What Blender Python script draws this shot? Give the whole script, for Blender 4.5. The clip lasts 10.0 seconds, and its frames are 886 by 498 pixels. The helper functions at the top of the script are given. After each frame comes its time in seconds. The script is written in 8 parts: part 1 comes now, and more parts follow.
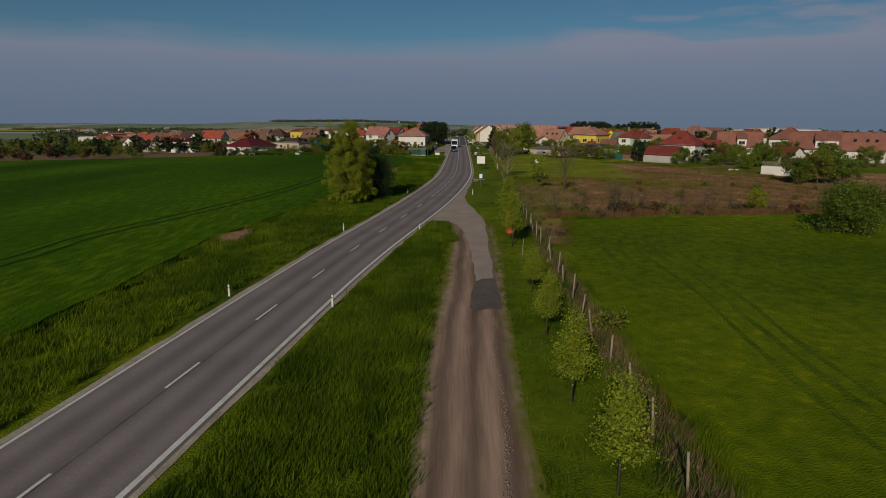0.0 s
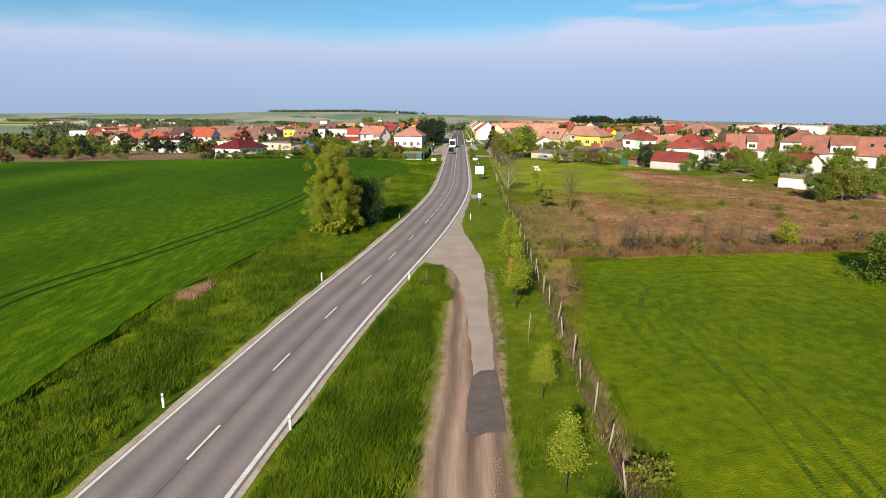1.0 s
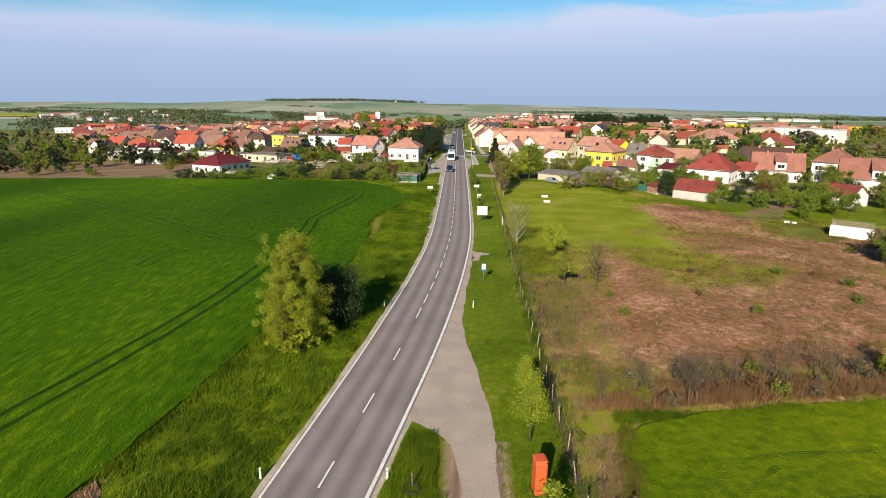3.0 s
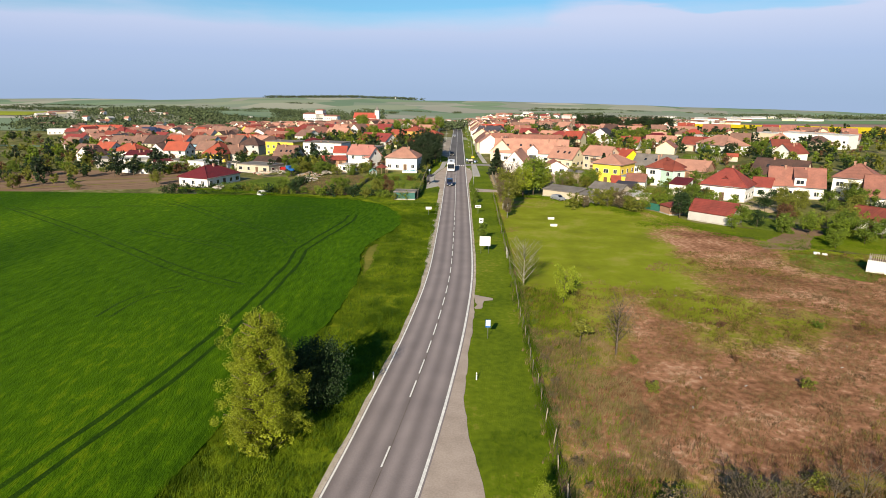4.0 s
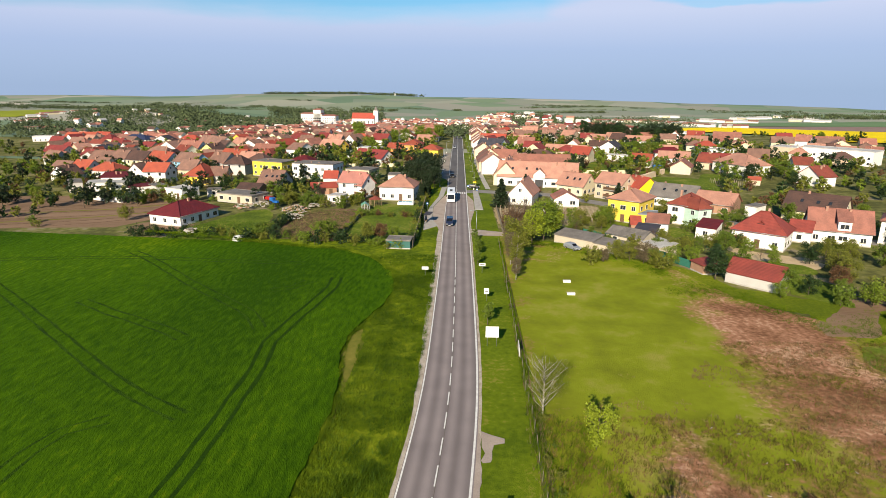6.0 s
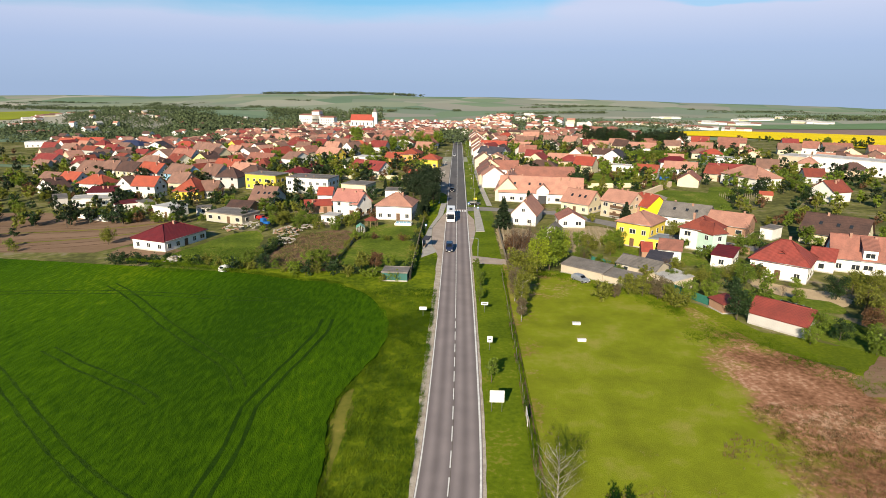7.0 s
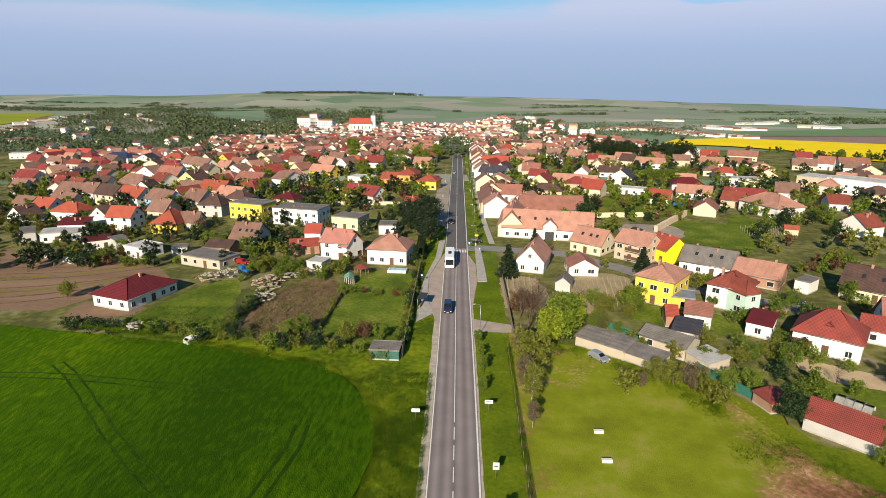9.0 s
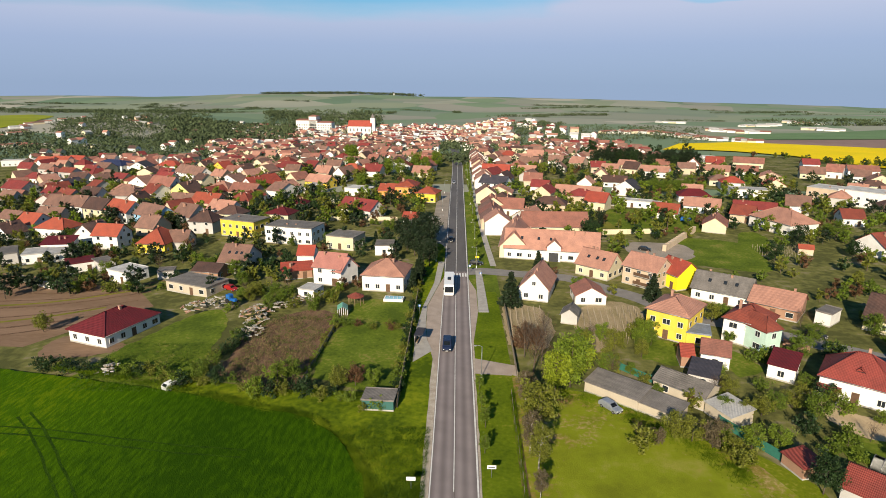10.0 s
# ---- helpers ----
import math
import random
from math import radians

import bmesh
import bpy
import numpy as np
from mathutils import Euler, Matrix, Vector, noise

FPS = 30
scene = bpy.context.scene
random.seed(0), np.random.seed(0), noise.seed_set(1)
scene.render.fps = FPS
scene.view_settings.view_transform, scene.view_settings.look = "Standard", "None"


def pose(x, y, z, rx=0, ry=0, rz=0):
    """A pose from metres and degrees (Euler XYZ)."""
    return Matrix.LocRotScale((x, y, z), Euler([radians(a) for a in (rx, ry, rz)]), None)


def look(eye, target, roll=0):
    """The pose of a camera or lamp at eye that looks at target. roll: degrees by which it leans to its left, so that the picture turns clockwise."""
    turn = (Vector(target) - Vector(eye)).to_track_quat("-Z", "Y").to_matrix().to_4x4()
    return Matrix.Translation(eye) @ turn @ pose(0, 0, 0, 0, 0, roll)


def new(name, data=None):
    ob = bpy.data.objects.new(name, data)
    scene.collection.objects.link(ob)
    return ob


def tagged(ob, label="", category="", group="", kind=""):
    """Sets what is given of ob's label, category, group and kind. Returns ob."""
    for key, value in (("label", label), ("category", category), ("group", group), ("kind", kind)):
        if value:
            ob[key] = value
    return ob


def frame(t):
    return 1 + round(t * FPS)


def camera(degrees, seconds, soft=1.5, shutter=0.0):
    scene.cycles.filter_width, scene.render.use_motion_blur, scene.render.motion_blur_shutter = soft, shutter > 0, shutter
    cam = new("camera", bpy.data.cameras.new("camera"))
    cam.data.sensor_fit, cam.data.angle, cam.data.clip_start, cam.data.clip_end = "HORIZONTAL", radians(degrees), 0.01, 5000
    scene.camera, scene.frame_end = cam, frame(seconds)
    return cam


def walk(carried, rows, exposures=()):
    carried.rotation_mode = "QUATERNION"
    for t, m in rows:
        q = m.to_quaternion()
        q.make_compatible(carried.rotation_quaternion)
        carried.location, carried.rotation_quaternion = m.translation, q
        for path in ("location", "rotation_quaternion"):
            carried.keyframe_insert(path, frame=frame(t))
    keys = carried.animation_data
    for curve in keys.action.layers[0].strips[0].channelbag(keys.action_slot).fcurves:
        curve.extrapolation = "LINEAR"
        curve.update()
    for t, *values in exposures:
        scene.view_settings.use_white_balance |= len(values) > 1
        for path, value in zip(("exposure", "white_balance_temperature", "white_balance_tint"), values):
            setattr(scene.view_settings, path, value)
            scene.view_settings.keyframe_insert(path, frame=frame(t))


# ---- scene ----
cam = camera(74.0, 10.0, soft=0.88)
PATH = [
    (0, (1.402, 6.874, 11.433), (1.348, 8.826, 11.003), 0.4),
    (0.5, (1.56, 11.283, 13.372), (1.509, 13.231, 12.921), 0.4),
    (1, (1.643, 15.944, 15.318), (1.594, 17.889, 14.855), 0.4),
    (1.5, (1.72, 20.528, 17.277), (1.671, 22.47, 16.803), 0.4),
    (2, (1.577, 25.585, 19.301), (1.529, 27.525, 18.817), 0.3),
    (2.5, (1.478, 30.388, 21.343), (1.432, 32.326, 20.85), 0.4),
    (4, (1.227, 46.081, 27.436), (1.183, 48.013, 26.923), 0.5),
    (4.5, (1.145, 51.553, 29.529), (1.102, 53.485, 29.014), 0.5),
    (5, (1.05, 56.749, 31.879), (1.007, 58.68, 31.359), 0.5),
    (5.5, (0.946, 62.044, 34.144), (0.902, 63.974, 33.619), 0.5),
    (7, (0.682, 77.879, 41.177), (0.639, 79.806, 40.645), 0.4),
    (7.5, (0.497, 82.921, 43.495), (0.456, 84.848, 42.963), 0.5),
    (8, (0.563, 88.11, 45.76), (0.521, 90.037, 45.226), 0.5),
    (8.5, (0.622, 93.17, 48.071), (0.581, 95.097, 47.535), 0.5),
    (9, (0.672, 98.431, 50.434), (0.629, 100.356, 49.896), 0.4),
    (9.5, (0.686, 103.789, 52.654), (0.643, 105.715, 52.115), 0.3),
    (10, (0.755, 108.842, 55.082), (0.711, 110.768, 54.542), 0.3),
]
walk(cam, [(t, look(eye, target, roll)) for t, eye, target, roll in PATH],
     [(0, -0.85), (0.2, -0.25), (0.4, 0.6), (0.6, 0.84), (6.5, 0.83), (8, 0.78), (9, 0.7), (10, 0.6)])

# ---- light ----
SUN_DIR = Vector((-0.264, -0.964, 0.0)).normalized()     # where the sun stands, seen from above
SUN_UP = radians(25)
sun = new("sun", bpy.data.lights.new("sun", "SUN"))
sun.data.energy, sun.data.angle, sun.data.color = 5.0, radians(0.6), (1.0, 0.86, 0.655)
sun.matrix_world = look(SUN_DIR * math.cos(SUN_UP) * 100 + Vector((0, 0, math.sin(SUN_UP) * 100)), (0, 0, 0))

world = bpy.data.worlds.new("world")
scene.world = world
world.use_nodes = True
wn, wl = world.node_tree.nodes, world.node_tree.links
wn.clear()
w_out = wn.new("ShaderNodeOutputWorld")
w_bg = wn.new("ShaderNodeBackground")
w_sky = wn.new("ShaderNodeTexSky")
w_sky.sky_type, w_sky.sun_disc = "NISHITA", False
w_sky.sun_elevation, w_sky.sun_rotation = SUN_UP, math.atan2(SUN_DIR.x, SUN_DIR.y)
w_sky.dust_density, w_sky.air_density, w_sky.ozone_density = 0.2, 1.0, 2.0
# a bank of thin cloud low over the land, clear blue above it
w_co = wn.new("ShaderNodeTexCoord")
w_sep = wn.new("ShaderNodeSeparateXYZ")
w_map = wn.new("ShaderNodeMapping")
w_map.inputs["Scale"].default_value = (1.0, 1.0, 6.0)
w_noise = wn.new("ShaderNodeTexNoise")
w_noise.inputs["Scale"].default_value, w_noise.inputs["Detail"].default_value = 3.4, 7.0
w_add = wn.new("ShaderNodeMath")
w_add.operation = "MULTIPLY_ADD"
w_add.inputs[1].default_value = 0.06
w_ramp = wn.new("ShaderNodeValToRGB")
w_ramp.color_ramp.elements[0].position, w_ramp.color_ramp.elements[0].color = 0.128, (0.94, 0.94, 0.94, 1)
w_ramp.color_ramp.elements[1].position, w_ramp.color_ramp.elements[1].color = 0.162, (0.12, 0.12, 0.12, 1)
late = w_ramp.color_ramp.elements.new(0.30)
late.color = (0, 0, 0, 1)
w_tone = wn.new("ShaderNodeValToRGB")
w_tone.color_ramp.elements[0].position, w_tone.color_ramp.elements[0].color = 0.0, (0.33, 0.43, 0.64, 1)
w_tone.color_ramp.elements[1].position, w_tone.color_ramp.elements[1].color = 0.115, (0.56, 0.61, 0.80, 1)
tone_mid = w_tone.color_ramp.elements.new(0.06)
tone_mid.color = (0.40, 0.49, 0.72, 1)
w_gain = wn.new("ShaderNodeMix")
w_gain.data_type, w_gain.blend_type = "RGBA", "MULTIPLY"
w_gain.inputs[0].default_value, w_gain.inputs[7].default_value = 1.0, (12.5, 12.5, 12.5, 1)
w_tint = wn.new("ShaderNodeMix")
w_tint.data_type, w_tint.blend_type = "RGBA", "MULTIPLY"
w_tint.inputs[0].default_value, w_tint.inputs[7].default_value = 1.0, (0.50, 0.98, 1.22, 1)
w_mix = wn.new("ShaderNodeMix")
w_mix.data_type = "RGBA"
for a, b in ((w_co.outputs["Generated"], w_sep.inputs[0]), (w_co.outputs["Generated"], w_map.inputs[0]), (w_map.outputs[0], w_noise.inputs["Vector"]), (w_noise.outputs["Fac"], w_add.inputs[0]),
             (w_sep.outputs["Z"], w_add.inputs[2]), (w_add.outputs[0], w_ramp.inputs[0]), (w_ramp.outputs[0], w_mix.inputs[0]), (w_sep.outputs["Z"], w_tone.inputs[0]), (w_tone.outputs[0], w_gain.inputs[6]),
             (w_sky.outputs[0], w_tint.inputs[6]), (w_tint.outputs[2], w_mix.inputs[6]), (w_gain.outputs[2], w_mix.inputs[7]), (w_mix.outputs[2], w_bg.inputs[0]), (w_bg.outputs[0], w_out.inputs[0])):
    wl.new(a, b)
w_bg.inputs[1].default_value = 0.05
# loose puffs rise from the bank in the north-east
w_side = wn.new("ShaderNodeMapRange")
w_side.inputs["From Min"].default_value, w_side.inputs["From Max"].default_value = 0.13, 0.24
w_side.inputs["To Min"].default_value, w_side.inputs["To Max"].default_value = 0.0, -0.09
w_puff = wn.new("ShaderNodeTexNoise")
w_puff.inputs["Scale"].default_value, w_puff.inputs["Detail"].default_value = 5.0, 4.0
w_soft = wn.new("ShaderNodeMapRange")
w_soft.inputs["From Min"].default_value, w_soft.inputs["From Max"].default_value = 0.38, 0.8
w_rise, w_sum = wn.new("ShaderNodeMath"), wn.new("ShaderNodeMath")
w_rise.operation, w_sum.operation = "MULTIPLY", "ADD"
for a, b in ((w_sep.outputs["X"], w_side.inputs["Value"]), (w_map.outputs[0], w_puff.inputs["Vector"]), (w_puff.outputs["Fac"], w_soft.inputs["Value"]), (w_side.outputs[0], w_rise.inputs[0]),
             (w_soft.outputs[0], w_rise.inputs[1]), (w_rise.outputs[0], w_sum.inputs[0]), (w_add.outputs[0], w_sum.inputs[1]), (w_sum.outputs[0], w_ramp.inputs[0])):
    wl.new(a, b)

# ---- materials ----
MATS = {}


def material(name, base, second=None, rough=0.8, scale=1.0, fine=12.0, bump=0.2, bump_scale=30.0, spread=0.0,
             stretch=(1, 1, 1), metal=0.0, through_light=0.0, coords="Object", island=False, third=None, spec=0.3, lo=0.4, hi=0.64):
    """A surface of two colours at two scales of noise with fine relief."""
    m = bpy.data.materials.new(name)
    m.use_nodes = True
    n, l = m.node_tree.nodes, m.node_tree.links
    b = n["Principled BSDF"]
    second = second or tuple(c * 0.72 for c in base)
    co = n.new("ShaderNodeTexCoord")
    mp = n.new("ShaderNodeMapping")
    mp.inputs["Scale"].default_value = stretch
    l.new(co.outputs[coords], mp.inputs[0])
    n1, n2, n3 = (n.new("ShaderNodeTexNoise") for _ in range(3))
    for node, s, d in ((n1, scale, 8), (n2, fine, 7), (n3, bump_scale, 4)):
        node.inputs["Scale"].default_value, node.inputs["Detail"].default_value = s, d
        l.new(mp.outputs[0], node.inputs["Vector"])
    mixf = n.new("ShaderNodeMath")
    mixf.operation = "MULTIPLY_ADD"
    mixf.inputs[1].default_value = 0.45
    l.new(n2.outputs["Fac"], mixf.inputs[0])
    sc = n.new("ShaderNodeMath")
    sc.operation = "MULTIPLY"
    sc.inputs[1].default_value = 0.6
    l.new(n1.outputs["Fac"], sc.inputs[0])
    l.new(sc.outputs[0], mixf.inputs[2])
    ramp = n.new("ShaderNodeValToRGB")
    e = ramp.color_ramp.elements
    e[0].position, e[0].color = lo, (*second, 1)
    e[1].position, e[1].color = hi, (*base, 1)
    if third:
        k = e.new(hi + 0.08)
        k.color = (*third, 1)
    l.new(mixf.outputs[0], ramp.inputs[0])
    colour = ramp.outputs[0]
    if spread:
        info = n.new("ShaderNodeNewGeometry" if island else "ShaderNodeObjectInfo")
        hs = n.new("ShaderNodeHueSaturation")
        val = n.new("ShaderNodeMapRange")
        val.inputs["To Min"].default_value, val.inputs["To Max"].default_value = 1 - spread, 1 + spread
        l.new(info.outputs["Random Per Island" if island else "Random"], val.inputs["Value"])
        l.new(val.outputs[0], hs.inputs["Value"])
        l.new(colour, hs.inputs["Color"])
        colour = hs.outputs[0]
    l.new(colour, b.inputs["Base Color"])
    b.inputs["Roughness"].default_value, b.inputs["Metallic"].default_value = rough, metal
    b.inputs["Specular IOR Level"].default_value = spec
    if bump:
        bp = n.new("ShaderNodeBump")
        bp.inputs["Strength"].default_value, bp.inputs["Distance"].default_value = min(1, bump), 0.1 * max(1, bump)
        l.new(n3.outputs["Fac"], bp.inputs["Height"])
        l.new(bp.outputs[0], b.inputs["Normal"])
    if through_light:
        tr = n.new("ShaderNodeBsdfTranslucent")
        mx = n.new("ShaderNodeMixShader")
        mx.inputs[0].default_value = through_light
        l.new(colour, tr.inputs["Color"])
        l.new(b.outputs[0], mx.inputs[1])
        l.new(tr.outputs[0], mx.inputs[2])
        l.new(mx.outputs[0], n["Material Output"].inputs["Surface"])
    MATS[name] = m
    return m


def tile_roof(name, base, second):
    """Roof covering: rows of tiles as relief along the slope, weathered patches, each house its own tone."""
    m = material(name, base, second, 0.75, 0.35, 3.0, 0.0, 8.0, 0.14)
    n, l = m.node_tree.nodes, m.node_tree.links
    co = n.new("ShaderNodeTexCoord")
    wave = n.new("ShaderNodeTexWave")
    wave.bands_direction = "Z"
    wave.inputs["Scale"].default_value, wave.inputs["Distortion"].default_value = 1.6, 0.6
    wave2 = n.new("ShaderNodeTexWave")
    wave2.bands_direction = "X"
    wave2.inputs["Scale"].default_value, wave2.inputs["Distortion"].default_value = 1.4, 0.4
    add = n.new("ShaderNodeMath")
    add.operation = "ADD"
    bp = n.new("ShaderNodeBump")
    bp.inputs["Strength"].default_value, bp.inputs["Distance"].default_value = 0.7, 0.06
    for w, k in ((wave, 0), (wave2, 1)):
        l.new(co.outputs["Object"], w.inputs["Vector"])
        l.new(w.outputs["Fac"], add.inputs[k])
    l.new(add.outputs[0], bp.inputs["Height"])
    l.new(bp.outputs[0], n["Principled BSDF"].inputs["Normal"])
    return m


for nm, c1, c2 in (("salmon", (0.43, 0.22, 0.16), (0.31, 0.16, 0.12)), ("salmonb", (0.32, 0.135, 0.10), (0.215, 0.098, 0.075)),
                   ("red", (0.36, 0.068, 0.042), (0.26, 0.055, 0.038)), ("brightred", (0.26, 0.052, 0.04), (0.18, 0.04, 0.032)),
                   ("orange", (0.36, 0.08, 0.045), (0.26, 0.065, 0.04)), ("crimson", (0.235, 0.042, 0.038), (0.16, 0.032, 0.03)),
                   ("maroon", (0.12, 0.012, 0.017), (0.085, 0.011, 0.015)), ("redbrown", (0.23, 0.055, 0.035), (0.15, 0.04, 0.03)),
                   ("pink", (0.44, 0.19, 0.155), (0.35, 0.15, 0.125)), ("brown", (0.255, 0.14, 0.105), (0.16, 0.095, 0.076)),
                   ("dbrown", (0.11, 0.06, 0.048), (0.065, 0.04, 0.035)), ("greyroof", (0.20, 0.18, 0.165), (0.12, 0.11, 0.10)),
                   ("slate", (0.06, 0.055, 0.07), (0.035, 0.035, 0.045)), ("navy", (0.03, 0.04, 0.10), (0.02, 0.03, 0.07)),
                   ("bluegrey", (0.22, 0.25, 0.30), (0.15, 0.17, 0.2)), ("pale", (0.55, 0.54, 0.52), (0.38, 0.37, 0.36))):
    tile_roof("roof_" + nm, c1, c2)
for nm, c in (("white", (0.76, 0.74, 0.70)), ("cream", (0.64, 0.56, 0.39)), ("yellow", (0.70, 0.52, 0.07)), ("paleyellow", (0.75, 0.66, 0.25)),
              ("brightyellow", (0.85, 0.72, 0.02)), ("beige", (0.56, 0.44, 0.32)), ("greyw", (0.48, 0.46, 0.44)), ("brickw", (0.36, 0.21, 0.14)),
              ("stonew", (0.46, 0.40, 0.31)), ("teal", (0.045, 0.13, 0.115)), ("mint", (0.52, 0.70, 0.60)), ("blue", (0.28, 0.50, 0.68)),
              ("orangew", (0.72, 0.32, 0.10))):
    material("wall_" + nm, c, tuple(v * 0.84 for v in c), 0.9, 0.5, 6.0, 0.15, 25.0, 0.05)
material("asphalt_plain", (0.235, 0.222, 0.212), (0.175, 0.165, 0.158), 0.85, 0.4, 9.0, 0.25, 40.0)
material("asphalt_dark", (0.125, 0.118, 0.118), (0.085, 0.08, 0.082), 0.85, 0.3, 6.0, 0.25, 40.0, stretch=(1, 0.15, 1))
material("paint_white", (0.74, 0.73, 0.70), (0.55, 0.54, 0.52), 0.6, 1.5, 14.0, 0.05, 40.0)
material("shoulder_dust", (0.47, 0.41, 0.34), (0.30, 0.25, 0.19), 0.95, 0.6, 5.0, 0.4, 14.0)
material("track_rut", (0.36, 0.28, 0.22), (0.25, 0.19, 0.145), 0.95, 0.8, 5.0, 0.4, 14.0, stretch=(1, 0.2, 1))
material("tar_patch", (0.15, 0.122, 0.108), (0.10, 0.082, 0.072), 0.8, 0.5, 3.0, 0.3, 30.0, third=(0.22, 0.165, 0.135))
material("layby", (0.40, 0.33, 0.28), (0.30, 0.245, 0.205), 0.9, 0.4, 6.0, 0.3, 25.0)
material("paving", (0.40, 0.38, 0.35), (0.30, 0.285, 0.265), 0.85, 0.7, 8.0, 0.2, 20.0)
material("verge", (0.15, 0.20, 0.008), (0.065, 0.105, 0.006), 0.9, 0.11, 0.9, 1.5, 12.0, third=(0.21, 0.245, 0.012), spec=0.05, lo=0.44, hi=0.58)
material("strip_grass", (0.13, 0.178, 0.008), (0.075, 0.115, 0.006), 0.9, 0.1, 1.4, 0.9, 14.0, third=(0.21, 0.205, 0.03), spec=0.05, lo=0.42, hi=0.6)
material("meadow", (0.166, 0.202, 0.011), (0.09, 0.125, 0.009), 0.9, 0.07, 1.6, 0.9, 14.0, third=(0.29, 0.265, 0.05), spec=0.05)
material("wheat", (0.050, 0.108, 0.002), (0.02, 0.053, 0.0015), 0.9, 0.02, 1.1, 1.5, 6.0, stretch=(1.5, 0.4, 1), third=(0.098, 0.152, 0.003), spec=0.02, lo=0.43, hi=0.60)
sheen = MATS["wheat"].node_tree.nodes["Principled BSDF"].inputs
sheen["Sheen Weight"].default_value, sheen["Sheen Roughness"].default_value, sheen["Sheen Tint"].default_value = 0.05, 0.4, (0.2, 0.55, 0.02, 1)
material("wheat_b", (0.158, 0.208, 0.003), (0.07, 0.122, 0.002), 0.9, 0.03, 1.3, 1.5, 14.0, third=(0.285, 0.285, 0.006), spec=0.05, lo=0.42, hi=0.60)
# crushed green, darkened further for the shade inside the wheel grooves
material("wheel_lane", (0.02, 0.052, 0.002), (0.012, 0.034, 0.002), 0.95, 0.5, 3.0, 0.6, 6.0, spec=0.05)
material("waste_edge", (0.23, 0.205, 0.04), (0.13, 0.145, 0.022), 0.95, 0.11, 0.7, 1.0, 14.0, third=(0.38, 0.26, 0.14), spec=0.05)
material("soil", (0.2, 0.125, 0.08), (0.115, 0.072, 0.048), 0.95, 0.16, 1.5, 0.9, 5.0, third=(0.15, 0.135, 0.05), stretch=(3, 1, 1), spec=0.05, lo=0.42, hi=0.58)
material("ploughed", (0.25, 0.165, 0.11), (0.17, 0.11, 0.07), 0.95, 0.05, 0.9, 0.6, 3.0, stretch=(0.5, 3, 1), spec=0.05)
material("vine_soil", (0.37, 0.29, 0.185), (0.25, 0.205, 0.11), 0.95, 0.2, 1.5, 0.6, 6.0, third=(0.22, 0.22, 0.07), stretch=(2.5, 1, 1), spec=0.05)
material("sand", (0.50, 0.385, 0.24), (0.40, 0.30, 0.185), 0.95, 0.3, 3.0, 0.3, 14.0)
material("rape", (0.85, 0.62, 0.01), (0.7, 0.54, 0.01), 0.85, 0.02, 0.5, 0.6, 1.5, spec=0.05)
material("garden", (0.165, 0.165, 0.052), (0.085, 0.09, 0.03), 0.95, 0.07, 0.45, 1.2, 6.0, third=(0.23, 0.195, 0.125), spec=0.05, lo=0.45, hi=0.57)
material("lawn", (0.125, 0.17, 0.018), (0.07, 0.105, 0.013), 0.9, 0.12, 1.2, 0.8, 8.0, third=(0.20, 0.195, 0.045), spec=0.05, lo=0.42, hi=0.58)
material("yard", (0.34, 0.29, 0.24), (0.22, 0.19, 0.155), 0.9, 0.15, 2.0, 0.4, 10.0)
material("bark", (0.13, 0.10, 0.075), (0.07, 0.055, 0.042), 0.95, 3.0, 14.0, 0.6, 20.0)
material("bark_birch", (0.42, 0.39, 0.34), (0.16, 0.14, 0.12), 0.9, 2.5, 9.0, 0.3, 20.0)
for nm, c in (("leaf_fresh", (0.175, 0.245, 0.02)), ("leaf_mid", (0.13, 0.19, 0.018)), ("leaf_olive", (0.185, 0.20, 0.025)), ("leaf_poplar", (0.25, 0.295, 0.014)), ("leaf_lime", (0.27, 0.335, 0.02)), ("leaf_dark", (0.03, 0.062, 0.016)),
              ("leaf_conifer", (0.026, 0.046, 0.018)), ("leaf_rust", (0.16, 0.085, 0.04)), ("leaf_bare", (0.17, 0.135, 0.075)), ("leaf_purple", (0.075, 0.02, 0.03))):
    material(nm, c, tuple(v * 0.6 for v in c), 0.6, 0.8, 5.0, 0.0, 5.0, 0.25, island=True, through_light=0.3)
material("grass_blade", (0.145, 0.21, 0.01), (0.06, 0.105, 0.006), 0.7, 0.10, 0.42, 0.0, 5.0, 0.14, island=True, through_light=0.4, third=(0.215, 0.268, 0.018), spec=0.03, lo=0.44, hi=0.60)
material("grass_dry", (0.24, 0.175, 0.085), (0.13, 0.095, 0.05), 0.8, 0.3, 2.0, 0.0, 5.0, 0.25, island=True, through_light=0.2, spec=0.1)
material("stalk_brown", (0.20, 0.115, 0.055), (0.10, 0.055, 0.028), 0.9, 0.3, 2.0, 0.0, 5.0, 0.35, island=True, through_light=0.15, spec=0.05)
material("weed_olive", (0.15, 0.15, 0.02), (0.08, 0.085, 0.012), 0.9, 0.3, 2.0, 0.0, 5.0, 0.3, island=True, through_light=0.3, spec=0.05)
material("dry_litter", (0.36, 0.235, 0.15), (0.2, 0.115, 0.07), 0.95, 0.8, 4.0, 0.4, 8.0, 0.25, island=True, spec=0.05)
material("weed_dark", (0.075, 0.13, 0.012), (0.04, 0.08, 0.008), 0.8, 0.4, 2.0, 0.0, 5.0, 0.25, island=True, through_light=0.3, spec=0.1)
material("lane_faint", (0.112, 0.165, 0.005), (0.06, 0.105, 0.004), 0.9, 0.4, 2.0, 2.0, 8.0, spec=0.05)
